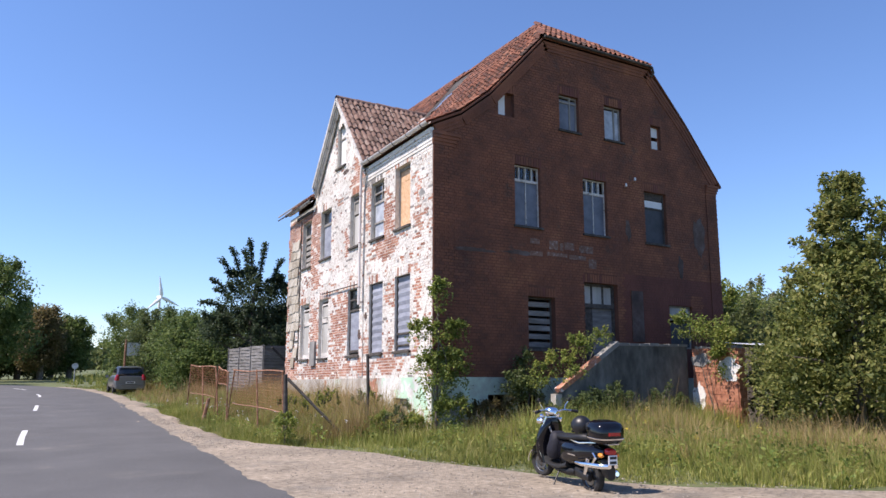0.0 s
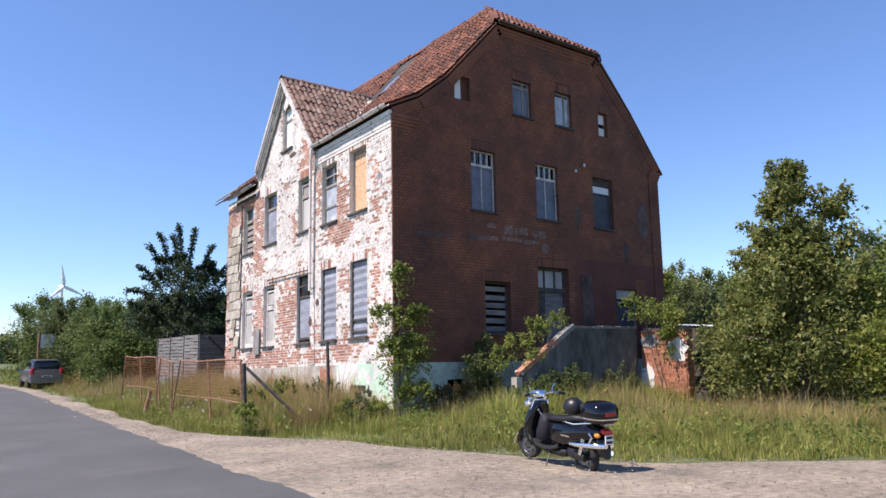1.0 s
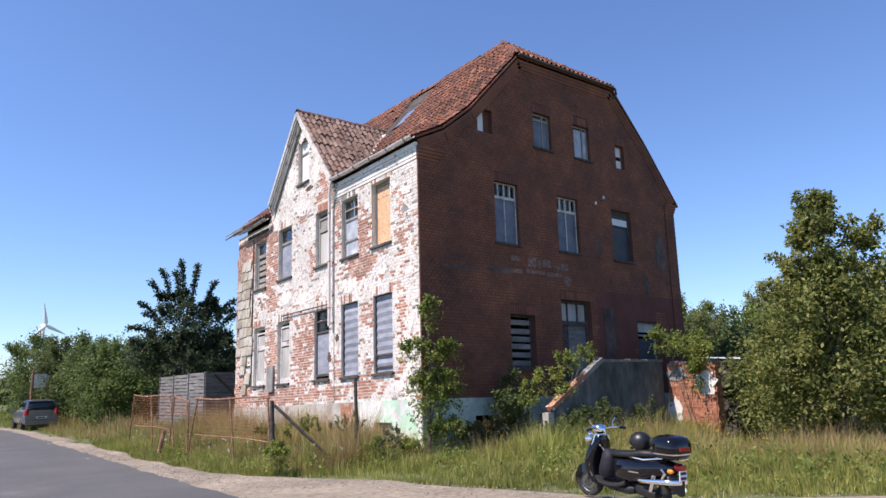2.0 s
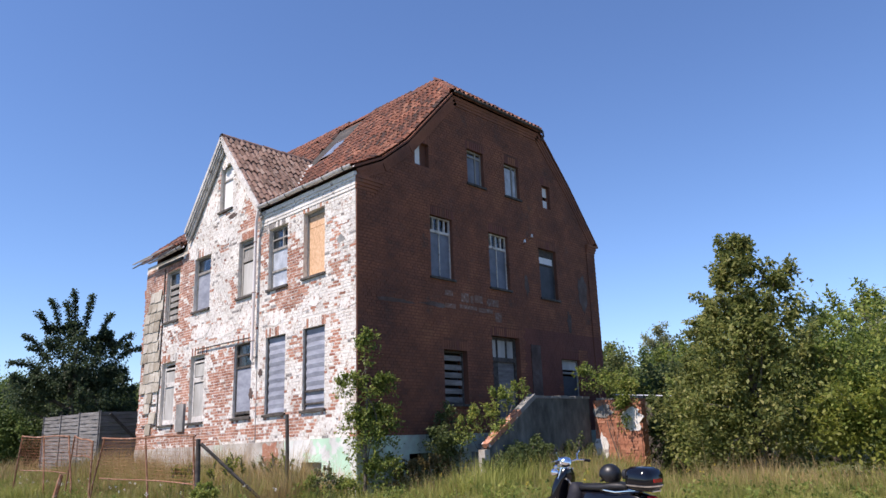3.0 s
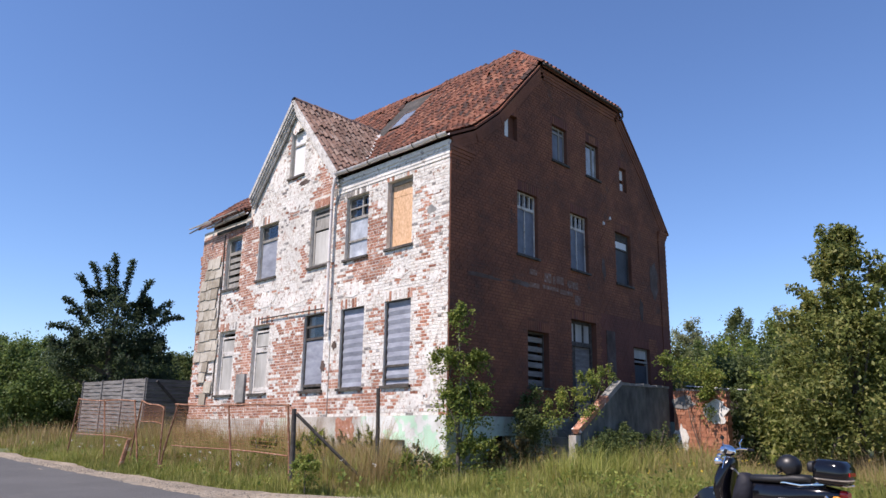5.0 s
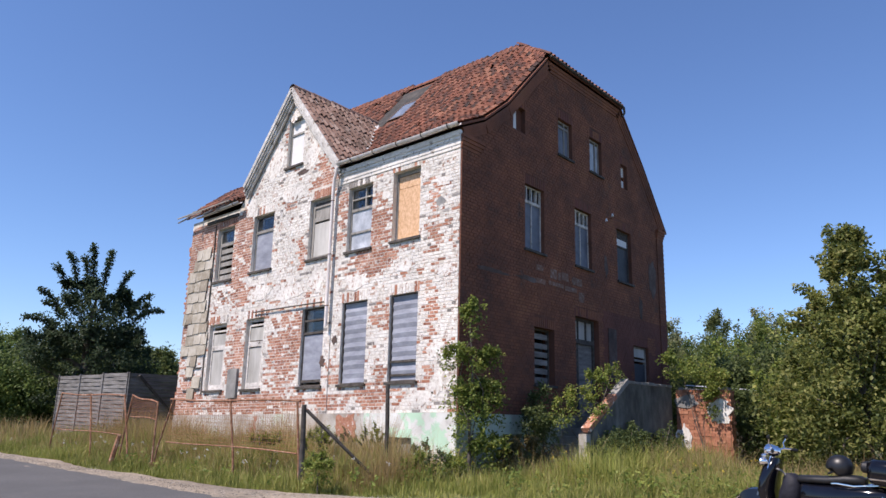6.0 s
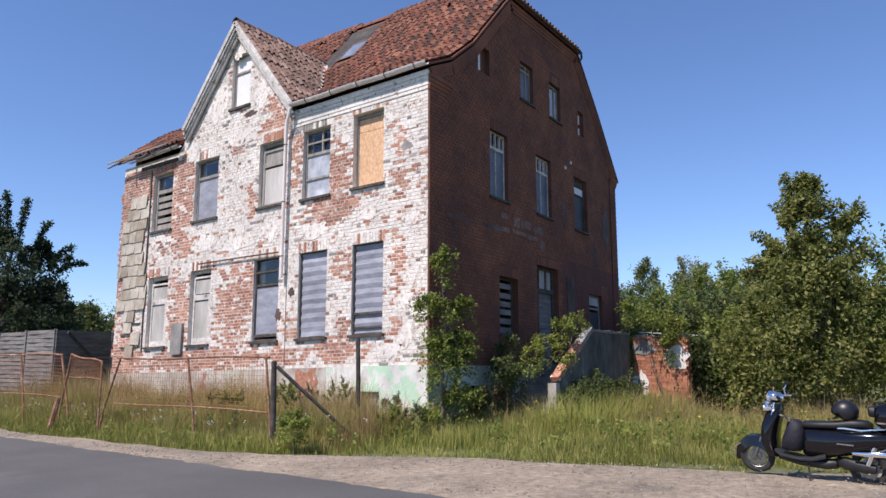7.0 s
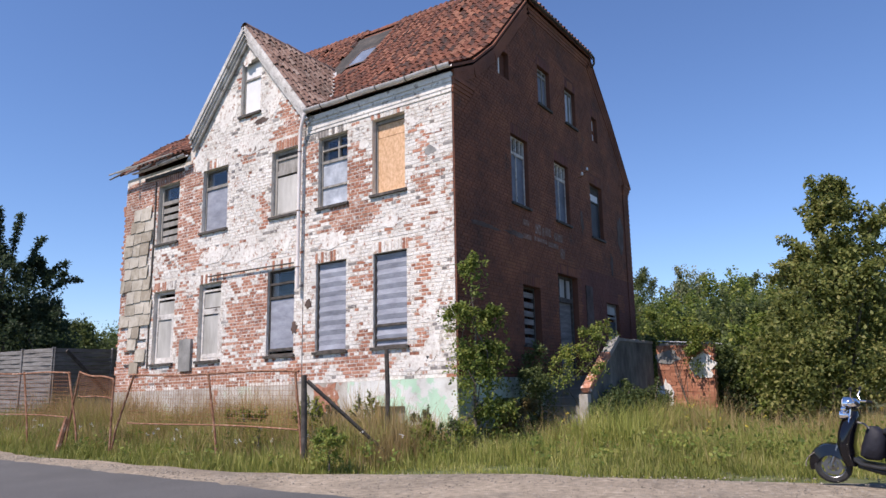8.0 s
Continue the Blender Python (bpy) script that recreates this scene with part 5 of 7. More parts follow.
# ---- fences and posts ----
def tube_frame(y0, y1, x0, x1, ztop0, ztop1, zbot0, zbot1, posts, label):
    th = thing("rusty_fence_frame", pose(x0, y0, 0), label, "fence", "rusty frames along the meadow")
    P = lambda t, z: (t * (x1 - x0), t * (y1 - y0), z)
    g = Geo()
    g.tube([P(t, ztop0 + (ztop1 - ztop0) * t + 0.02 * math.sin(7 * t)) for t in np.linspace(0, 1, 9)], 0.02, 7)
    part("top_rail", g, M_rust, th)
    g = Geo()
    g.tube([P(t, zbot0 + (zbot1 - zbot0) * t + 0.02 * math.sin(5 * t)) for t in np.linspace(0, 1, 9)], 0.014, 7)
    part("bottom_rail", g, M_rust, th)
    for t, lean in posts:
        g = Geo()
        zt = ztop0 + (ztop1 - ztop0) * t
        g.tube([P(t, zt + 0.03), P(t + lean / (y1 - y0), 0.4), P(t + lean * 1.3 / (y1 - y0), -0.15)], 0.021, 7)
        part("post", g, M_rust, th)
    w = Geo()
    for t in np.linspace(0, 1, int((y1 - y0) / 0.07)):
        a = P(t, zbot0 + (zbot1 - zbot0) * t)
        b = P(t, ztop0 + (ztop1 - ztop0) * t)
        w.tube([a, b], 0.0025, 3, caps=False)
    for s in np.linspace(0, 1, 13)[1:-1]:
        w.tube([P(t, (zbot0 + (zbot1 - zbot0) * t) * (1 - s) + s * (ztop0 + (ztop1 - ztop0) * t)) for t in np.linspace(0, 1, 6)], 0.0025, 3, caps=False)
    part("wire_mesh", w, M_mesh, th, "rusty wire mesh", kind="stuff")


tube_frame(15.75, 20.25, 5.0, 5.0, 1.42, 1.42, 0.52, 0.55, [(0.02, -0.15), (0.49, -0.25), (0.97, 0.5)], "rusty tubular fence frame leaning in tall grass")
tube_frame(20.75, 22.0, 4.98, 5.0, 1.35, 1.5, 0.98, 1.05, [(0.0, 0.0), (1.0, 0.3)], "short bent rusty fence frame in tall grass")
tube_frame(22.35, 25.9, 5.0, 4.95, 1.5, 1.55, 0.6, 0.65, [(0.02, -0.4), (0.52, -0.3), (1.0, 0.3)], "rusty tubular fence frame with wire mesh")

post = thing("fence_post", pose(5.03, 15.65, 0), "dark weathered wooden post with slanting brace", "post")
g = Geo()
g.tube([(0, 0, -0.2), (0.01, 0.01, 0.6), (-0.02, 0, 1.36)], [0.055, 0.05, 0.044], 9)
part("post", g, M_wooddark, post, smooth=True)
g = Geo()
g.tube([(0.02, -0.03, 1.27), (0.55, -0.5, 0.62), (1.0, -0.85, 0.1)], [0.034, 0.032, 0.03], 8)
part("brace", g, M_wooddark, post, smooth=True)
pt = Geo()
pt.tube([(0, 0, -0.2), (0.02, 0, 1.0), (0.0, 0.01, 1.8)], [0.045, 0.042, 0.04], 6)
thin = part("wooden_post", pt, M_wooddark, label="single grey wooden post standing in tall grass")
thin.matrix_basis = pose(6.92, 15.5, 0)
tagged(thin, category="post")
g = Geo()
g.tube([(0, 0, -0.1), (0.03, 0.02, 0.62)], [0.06, 0.05], 7)
stub = part("marker_post", g, M_rust, label="short rusty leaning post stub in the grass")
stub.matrix_basis = pose(4.6, 21.9, 0, 6, 8, 0)
tagged(stub, category="post")


def lath_fence(p, q, h0, h1, n):
    p, q = Vector((*p, 0)), Vector((*q, 0))
    L = (q - p).length
    ang = math.degrees(math.atan2(q.y - p.y, q.x - p.x))
    for k in range(n):
        w = L / n
        o = p.lerp(q, k / n)
        h = h0 + (h1 - h0) * (k + 0.5) / n
        th = thing("lath_fence", pose(o.x, o.y, 0, 0, 0, ang), "weathered grey woven lath fence panel", "fence", "woven lath fence")
        for x in (0.02, w - 0.02):
            g = Geo()
            g.box(x - 0.018, x + 0.018, -0.045, 0.045, -0.1, h + 0.02)
            part("post", g, M_lathe, th)
        m = int(h / 0.14)
        for j in range(m):
            g = Geo()
            z = 0.12 + j * (h - 0.12) / m
            s = 0.016 if j % 2 else -0.016
            i0 = None
            for t in np.linspace(0, 1, 9):
                y = s * math.sin(t * 2 * math.pi)
                i = g.put([(t * w, y - 0.006, z), (t * w, y - 0.006, z + 0.12), (t * w, y + 0.006, z + 0.12), (t * w, y + 0.006, z)])
                if i0 is not None:
                    for c in range(4):
                        g.face(i0 + c, i0 + (c + 1) % 4, i + (c + 1) % 4, i + c)
                i0 = i
            part("slat", g, M_lathe, th)


lath_fence((8.57, 29.8), (8.43, 35.2), 2.4, 2.34, 3)
lath_fence((8.57, 29.8), (14.1, 29.4), 2.38, 2.4, 3)
g = Geo()
g.beam((8.85, 29.6, 2.3), (10.3, 29.55, 0.9), 0.08, 0.08)
b = part("fence_brace", g, M_wooddark, label="dark slanting timber against the lath fence")
tagged(b, category="brace")


# ---- plants ----
def leaves(centres, radii, per, size, seed, droop=0.3, squash=0.8):
    """Folded leaves strewn round many centres: arrays of vertices and triangles."""
    r = np.random.default_rng(seed)
    n = len(centres) * per
    c = np.repeat(np.asarray(centres, float), per, 0)
    rad = np.repeat(np.asarray(radii, float), per)[:, None]
    d = r.normal(size=(n, 3))
    d /= np.linalg.norm(d, axis=1)[:, None]
    pos = c + d * rad * (1.4 * r.uniform(0.05, 1, (n, 1)) ** 0.95) * np.array([1, 1, squash])
    ax = r.normal(size=(n, 3)) + d * 0.6 + np.array([0, 0, -droop])
    ax /= np.linalg.norm(ax, axis=1)[:, None]
    side = np.cross(ax, r.normal(size=(n, 3)) * 0.6 + np.array([0, 0, 1.0]))
    side /= np.linalg.norm(side, axis=1)[:, None] + 1e-6
    nr = np.cross(side, ax)
    s = size * r.uniform(0.6, 1.3, (n, 1))
    v = np.empty((n, 4, 3))
    v[:, 0] = pos
    v[:, 1] = pos + ax * s * 0.5 + side * s * 0.3 + nr * s * 0.08
    v[:, 2] = pos + ax * s
    v[:, 3] = pos + ax * s * 0.5 - side * s * 0.3 + nr * s * 0.08
    i = np.arange(n)[:, None] * 4
    f = np.concatenate([i + np.array([0, 1, 2]), i + np.array([0, 2, 3])])
    return v.reshape(-1, 3), f


def crown_points(lobes, n, seed, shell=0.4, rough=0.5):
    """Places of leaf clumps within overlapping lobes (x, y, z, rx, ry, rz), mostly towards their skin, with an uneven outline."""
    r = np.random.default_rng(seed)
    w = np.array([l[3] * l[4] * l[5] for l in lobes]) ** 0.67
    pick = r.choice(len(lobes), n, p=w / w.sum())
    out = []
    for k in pick:
        l = lobes[k]
        d = r.normal(size=3)
        d /= np.linalg.norm(d)
        q = shell + (1 - shell) * r.uniform() ** 0.6
        q *= 1 + rough * noise.noise((d[0] * 2.3 + l[0], d[1] * 2.3 + l[1], d[2] * 2.3 + seed))
        p = [l[i] + d[i] * l[3 + i] * q for i in range(3)]
        if p[2] > 0.1:
            out.append(p)
    return out


def plant(name, pos, lobes, clumps, per, size, clump_r, m, label, category, seed, trunk=None, limbs=6, group="", sprigs=0, boughs=()):
    th = thing(name, pose(*pos), label, category, group)
    pts = crown_points(lobes, clumps, seed)
    r = random.Random(seed)
    top = max(lobes, key=lambda l: l[2] + l[5])
    g = Geo()
    tr = trunk or 0.05
    h = max(l[2] for l in lobes)
    path = [(0.0, 0.0, -0.15)] + [(r.uniform(-0.12, 0.12) * t * h * 0.3 + top[0] * t, r.uniform(-0.12, 0.12) * t * h * 0.3 + top[1] * t, h * t) for t in (0.2, 0.45, 0.7, 1.0)]
    g.tube(path, [tr * 1.25, tr, tr * 0.8, tr * 0.5, tr * 0.2], 8)
    part("trunk", g, M_bark, th, smooth=True)
    for k in range(limbs):
        q = pts[r.randrange(len(pts))]
        a = Vector(path[1 + k % 3])
        b = Vector(q)
        mdl = a.lerp(b, 0.5) + Vector((r.uniform(-0.2, 0.2), r.uniform(-0.2, 0.2), 0.15 * (b - a).length))
        g = Geo()
        g.tube([a, a.lerp(mdl, 0.5) + Vector((0, 0, 0.05)), mdl, b], [tr * 0.45, tr * 0.36, tr * 0.25, tr * 0.08], 6)
        part("limb", g, M_bark, th, smooth=True)
    # thin sprigs that break the outline
    extra, twig = [], Geo()
    for k in range(sprigs):
        l = lobes[r.randrange(len(lobes))]
        a = r.uniform(0, 2 * math.pi)
        e = r.uniform(0.25, 1.3)
        d = Vector((math.cos(a) * math.cos(e), math.sin(a) * math.cos(e), math.sin(e)))
        p0 = Vector((l[0] + d.x * l[3] * 0.8, l[1] + d.y * l[4] * 0.8, l[2] + d.z * l[5] * 0.8))
        ln = r.uniform(0.25, 0.6) * max(l[3], l[5]) * 0.8
        d2 = (d + Vector((r.uniform(-0.3, 0.3), r.uniform(-0.3, 0.3), 0.5))).normalized()
        p1 = p0 + d2 * ln
        twig.tube([p0, p0.lerp(p1, 0.5) + Vector((0, 0, 0.02)), p1], [0.02, 0.014, 0.006], 4)
        extra += [tuple(p0.lerp(p1, t)) for t in np.linspace(0.2, 1.0, 5)]
    for tip, back in boughs:
        p1 = Vector(tip)
        p0 = p1.lerp(Vector((top[0] * 0.5, top[1] * 0.5, h * 0.7)), back)
        sag = Vector((0, 0, 0.12 * (p1 - p0).length))
        twig.tube([p0, p0.lerp(p1, 0.5) + sag, p1], [0.035, 0.022, 0.006], 5)
        n = max(4, int((p1 - p0).length / (clump_r * 0.5)))
        extra += [tuple(p0.lerp(p1, t) + sag * 4 * t * (1 - t)) for t in np.linspace(0.1, 1.0, n)]
    if sprigs or boughs:
        part("twig_growth", twig, M_bark, th, kind="stuff")
    allp = pts + extra
    rad = [clump_r * r.uniform(0.6, 1.3) for _ in pts] + [clump_r * 0.45] * len(extra)
    v, f = leaves(allp, rad, per, size, seed)
    raw("crown", v, f, m, th)
    return th


# orchard tree and thicket behind the meadow
APPLE_TIPS = ((0.05, 0.38, 5.8), (0.1, -0.1, 5.75), (0.05, -0.32, 5.46), (0.0, 0.6, 5.1), (0.1, -0.72, 5.0), (-0.1, 1.1, 4.4), (0.3, -0.95, 4.75), (-0.3, 1.25, 3.75), (0.0, 1.5, 3.5), (-0.9, 0.2, 4.2))
plant("apple_tree", (15.4, 8.95, 0), [(0, 0, 4.1, 0.48, 0.48, 1.0), (-0.1, 0.2, 3.0, 1.2, 1.15, 1.1), (0.5, -0.4, 1.7, 1.9, 1.7, 1.4), (-0.7, 0.8, 1.5, 1.2, 1.2, 1.3), (0.1, 0.0, 4.9, 0.26, 0.26, 0.7), (0.5, -0.9, 4.3, 0.4, 0.4, 0.6), (0.3, -0.3, 3.5, 0.8, 0.8, 0.8), (-0.1, 0.7, 3.6, 0.4, 0.4, 0.5)],
      560, 42, 0.112, 0.27, L_apple, "olive green orchard tree with dense crown down to the grass", "tree", 21, 0.12, 10, sprigs=60,
      boughs=[(p, 0.35) for p in APPLE_TIPS])
plant("bush", (16.4, 11.75, 0), [(0, 0, 0.8, 0.6, 0.5, 0.8), (0.3, 0.1, 1.5, 0.6, 0.45, 0.55)], 110, 30, 0.1, 0.24, L_shade, "dark green bush pressed against the ruined wall", "bush", 27, 0.05, sprigs=10)
plant("bush", (17.0, 6.5, 0), [(0, 0, 2.2, 2.0, 1.9, 1.9), (0.8, -1.8, 2.4, 1.8, 1.8, 1.8), (-1.2, -0.2, 1.1, 1.2, 1.5, 1.1)], 430, 44, 0.105, 0.4, L_bush, "dense green bush at the edge of the thicket", "bush", 22, 0.08, sprigs=30)
plant("bush", (14.9, 6.2, 0), [(0, 0, 1.0, 1.2, 1.5, 1.0), (0.7, -1.6, 1.2, 1.2, 1.4, 1.2)], 260, 24, 0.11, 0.28, L_yellow, "yellowish green bush with drooping branches", "bush", 23, 0.06, sprigs=24)
plant("bush", (17.0, 2.8, 0), [(0, 0, 2.1, 2.0, 2.2, 2.0), (0.6, -2.4, 1.9, 2.0, 2.2, 1.9)], 380, 44, 0.11, 0.42, L_bush, "dense green bush at the edge of the thicket", "bush", 24, 0.08, sprigs=30)
plant("bush", (16.6, 10.6, 0), [(0, 0, 1.1, 1.1, 1.0, 1.1), (0.8, 0.4, 1.6, 1.1, 1.0, 1.2)], 260, 24, 0.12, 0.26, L_bush, "green bush growing beside the ruined wall", "bush", 25, 0.06, sprigs=16)
plant("cherry_tree", (20.5, 4.6, 0), [(0, 0, 4.0, 1.5, 1.5, 1.4), (0.4, 0.9, 5.2, 1.0, 1.0, 0.7), (-0.3, -1.2, 4.6, 1.1, 1.1, 0.9), (0, 0, 2.4, 2.0, 2.0, 1.4)], 330, 22, 0.16, 0.34, L_hedge, "loose light green tree with spreading branches", "tree", 26, 0.1, 8, sprigs=36)
for k, (x, y, s, m) in enumerate(((22, 13.5, 1.0, L_bush), (25, 16, 1.1, L_hedge), (24.5, 10, 1.05, L_hedge), (29, 19.5, 1.2, L_far), (23, 7, 1.0, L_hedge), (26, 2, 1.2, L_bush), (30, 12, 1.3, L_far), (27, -4, 1.3, L_bush), (22.3, 17.6, 1.1, L_far), (24.2, 20, 1.35, L_bush), (20.6, 12.4, 0.95, L_shade), (27, 14.2, 1.3, L_far), (28.5, 23.5, 1.4, L_bush), (25.5, 12.4, 1.3, L_bush))):
    plant("shrub", (x, y, 0), [(0, 0, 1.6 * s, 2.2 * s, 2.2 * s, 1.6 * s), (0.9 * s, 1.1 * s, 2.3 * s, 1.6 * s, 1.6 * s, 1.4 * s), (-0.6, -0.9, 1.9 * s, 1.6 * s, 1.6 * s, 1.5 * s)], 330, 34, 0.13, 0.42, m,
          "tall green shrub in the thicket behind the house", "shrub", 40 + k, 0.08, 4, "thicket behind the house", 16)
for k, (x, y, hgt, w) in enumerate(((42, 29, 6.6, 2.2), (45, 26.5, 7.8, 1.5), (47, 24.5, 8.3, 2.0), (50, 22, 8.9, 1.6), (49, 18, 8.0, 2.6), (47, 12.5, 7.8, 2.8), (46, 6.5, 8.2, 2.8), (44, 33, 7.4, 2.4), (52, 15, 9.0, 2.4))):
    plant("willow_tree", (x, y, 0), [(0, 0, hgt * 0.45, w, w, hgt * 0.42), (0.4, -0.5, hgt * 0.72, w * 0.6, w * 0.6, hgt * 0.28), (-0.8, 0.9, hgt * 0.3, w * 1.2, w * 1.2, hgt * 0.3)], 330, 52, 0.19, 0.5,
          L_bluish if k % 2 else L_far, "slender grey-green willow in the distance", "tree", 60 + k, 0.18, 4, "far trees behind the meadow", 10)

# shrubs against the house
plant("elder_shrub", (8.17, 14.46, 0), [(0, 0, 0.9, 0.42, 0.4, 0.9), (0.05, 0.05, 2.0, 0.4, 0.38, 0.6), (0.12, 0.0, 3.0, 0.22, 0.22, 0.5), (-0.3, 0.1, 2.3, 0.35, 0.3, 0.25), (0.35, -0.25, 1.5, 0.4, 0.35, 0.4), (-0.2, -0.1, 1.4, 0.4, 0.35, 0.35), (0.4, -0.2, 2.35, 0.25, 0.2, 0.25), (0.3, -0.3, 0.5, 0.4, 0.35, 0.4)],
      190, 22, 0.072, 0.15, L_bush, "tall climbing shrub at the corner of the house", "shrub", 31, 0.035, 8, sprigs=44)
plant("elder_shrub", (11.1, 13.75, 0), [(0.1, 0, 1.55, 0.4, 0.3, 0.35), (0.7, -0.15, 2.0, 0.4, 0.3, 0.25), (-0.5, 0.1, 1.3, 0.4, 0.3, 0.4), (1.2, -0.25, 2.2, 0.4, 0.25, 0.2), (0.2, -0.45, 1.25, 0.3, 0.15, 0.3)], 66, 20, 0.06, 0.14, L_bush, "young light green shrub growing over the stair", "shrub", 32, 0.025, 6, sprigs=22)
plant("elder_shrub", (10.6, 14.35, 0), [(0, 0, 0.6, 0.55, 0.3, 0.6), (0.3, 0.1, 1.4, 0.5, 0.25, 0.5), (-0.3, 0, 1.0, 0.4, 0.3, 0.4)], 110, 24, 0.07, 0.2, L_shade, "dark green shrub in the shade beside the stair", "shrub", 39, 0.03, 6, sprigs=14)
plant("ivy_bush", (13.0, 12.95, 0), [(0, 0, 0.35, 1.5, 0.4, 0.4), (-1.3, 0, 0.5, 0.6, 0.35, 0.55), (-2.1, 0.05, 0.3, 0.6, 0.35, 0.4), (1.0, 0.05, 0.35, 0.9, 0.3, 0.4), (-0.6, 0.1, 0.75, 0.4, 0.25, 0.35)], 260, 26, 0.068, 0.18, L_shade, "low bramble bush along the parapet", "bush", 33, 0.03, 6, sprigs=30)
plant("sapling", (15.1, 12.35, 0), [(0.2, 0.3, 2.4, 0.6, 0.6, 0.3), (-0.1, 0.7, 2.6, 0.4, 0.4, 0.3), (0.2, -0.2, 2.1, 0.3, 0.35, 0.3), (0.0, -0.1, 1.6, 0.1, 0.15, 0.4)], 80, 20, 0.075, 0.2, L_bush, "thin sapling leaning before the ruined wall", "sapling", 34, 0.014, 5, sprigs=24)
plant("weed_shrub", (10.0, 14.3, 0), [(0, 0, 0.35, 0.5, 0.3, 0.4), (-0.7, 0, 0.3, 0.4, 0.3, 0.35)], 40, 22, 0.08, 0.15, L_brownish, "withered brown weeds before the cellar openings", "weeds", 35, 0.015, 4, sprigs=14)
for k, (x, y, s) in enumerate(((4.8, 14.9, 0.24), (6.9, 14.7, 0.24), (7.5, 14.3, 0.22))):
    plant("weed_shrub", (x, y, 0), [(0, 0, s * 1.2, s, s, s)], 22, 18, 0.06, 0.1, L_bush, "dark green thistle clump in the grass", "weeds", 36 + k, 0.012, 3, sprigs=8)

for k, (x, y, hgt, m) in enumerate(((7.3, 16.2, 1.0, L_yellow), (7.6, 17.4, 0.8, L_shade), (6.6, 17.0, 0.95, L_yellow), (7.8, 15.3, 0.7, L_shade), (6.3, 18.6, 0.8, L_yellow), (7.4, 19.6, 0.7, L_shade), (7.0, 14.2, 0.6, L_shade), (9.3, 13.9, 0.6, L_shade), (6.0, 16.4, 0.95, L_yellow), (5.6, 17.3, 0.8, L_yellow))):
    plant("mugwort", (x, y, -0.05), [(0, 0, hgt * 0.6, 0.1, 0.1, hgt * 0.5), (0.2, 0.1, hgt * 0.5, 0.07, 0.07, hgt * 0.45), (-0.15, 0.15, hgt * 0.5, 0.06, 0.06, hgt * 0.5)], 26, 8, 0.045, 0.06, m, "tall thin mugwort stalks before the plinth", "weeds", 140 + k, 0.008, 8, "tall weeds along the house", 12)

DARK_TIPS = ((-1.4, 0.0, 7.4), (-0.7, 0.2, 7.4), (-0.5, 0.0, 7.9), (0.3, 0.0, 7.8), (-1.9, 0.0, 6.8), (-2.3, 0.2, 5.8), (-2.1, 0.0, 5.3), (-2.8, 0.0, 4.6), (1.2, 0.0, 7.0), (2.2, -0.1, 6.1), (2.8, 0.0, 5.5), (1.4, 0.3, 6.2))
# dark tree behind the fence, hedge and far trees along the road
plant("dark_tree", (10.0, 36.3, 0), [(0.3, 0, 2.6, 2.2, 2.2, 1.9), (-0.4, 0, 4.6, 1.5, 1.5, 1.4), (0.9, 0.2, 4.4, 1.3, 1.3, 1.1), (-1.1, 0.1, 5.6, 0.4, 0.4, 0.7), (-0.3, 0, 5.8, 0.4, 0.4, 0.7), (0.9, 0, 5.6, 0.3, 0.3, 0.6),
      (1.5, -0.3, 5.4, 0.5, 0.4, 0.4), (1.6, 0, 3.2, 1.0, 1.0, 1.4), (-1.9, 0.1, 3.4, 0.8, 0.9, 0.8)],
      640, 44, 0.125, 0.27, L_dark, "dark dense tree with upright and drooping boughs behind the lath fence", "tree", 51, 0.22, 12, sprigs=60,
      boughs=[(p, 0.3 + 0.05 * (i % 4)) for i, p in enumerate(DARK_TIPS)])
hx = [(11.5, 41, 4.6), (9.8, 44, 4.8), (8.6, 47.5, 5.2), (7.6, 51, 5.4), (6.6, 55, 5.8), (13.5, 45, 4.8), (16, 43, 4.4), (12.5, 39, 4.0), (19, 41, 4.2), (15.3, 38.2, 3.9), (8.2, 41.5, 4.2)]
for k, (x, y, hgt) in enumerate(hx):
    plant("hedge_shrub", (x, y, 0), [(0, 0, hgt * 0.45, 2.2, 2.4, hgt * 0.45), (0.3, -1.2, hgt * 0.35, 1.8, 1.8, hgt * 0.35), (-0.5, 0.8, hgt * 0.72, 1.3, 1.4, hgt * 0.25)], 330, 50, 0.15, 0.48, L_hedge if k % 3 else L_shade,
          "bright green roadside hedge shrub", "hedge", 70 + k, 0.1, 4, "hedge behind the fence", 14)
for k, (x, y, hgt, w, m) in enumerate(((-9.5, 72, 12, 4.2, L_shade), (-3.6, 84, 12.2, 4.2, L_hedge), (1.4, 92, 7.9, 1.8, L_brownish), (4.4, 95, 7.0, 1.8, L_hedge), (-15, 66, 12, 4, L_shade), (-0.8, 96, 8.5, 2.4, L_shade), (2.8, 104, 6.6, 2.4, L_far))):
    plant("roadside_tree", (x, y, 0), [(0, 0, hgt * 0.6, w, w, hgt * 0.38), (w * 0.4, 0.5, hgt * 0.4, w * 0.7, w * 0.7, hgt * 0.28), (-w * 0.5, 0, hgt * 0.38, w * 0.7, w * 0.7, hgt * 0.26), (0.2 * w, 0, hgt * 0.82, w * 0.5, w * 0.5, hgt * 0.17)], 420, 44, 0.3, 0.8, m,
          "tall broad-leaved tree at the bend of the road", "tree", 90 + k, 0.28, 6, "trees at the road bend", 14)
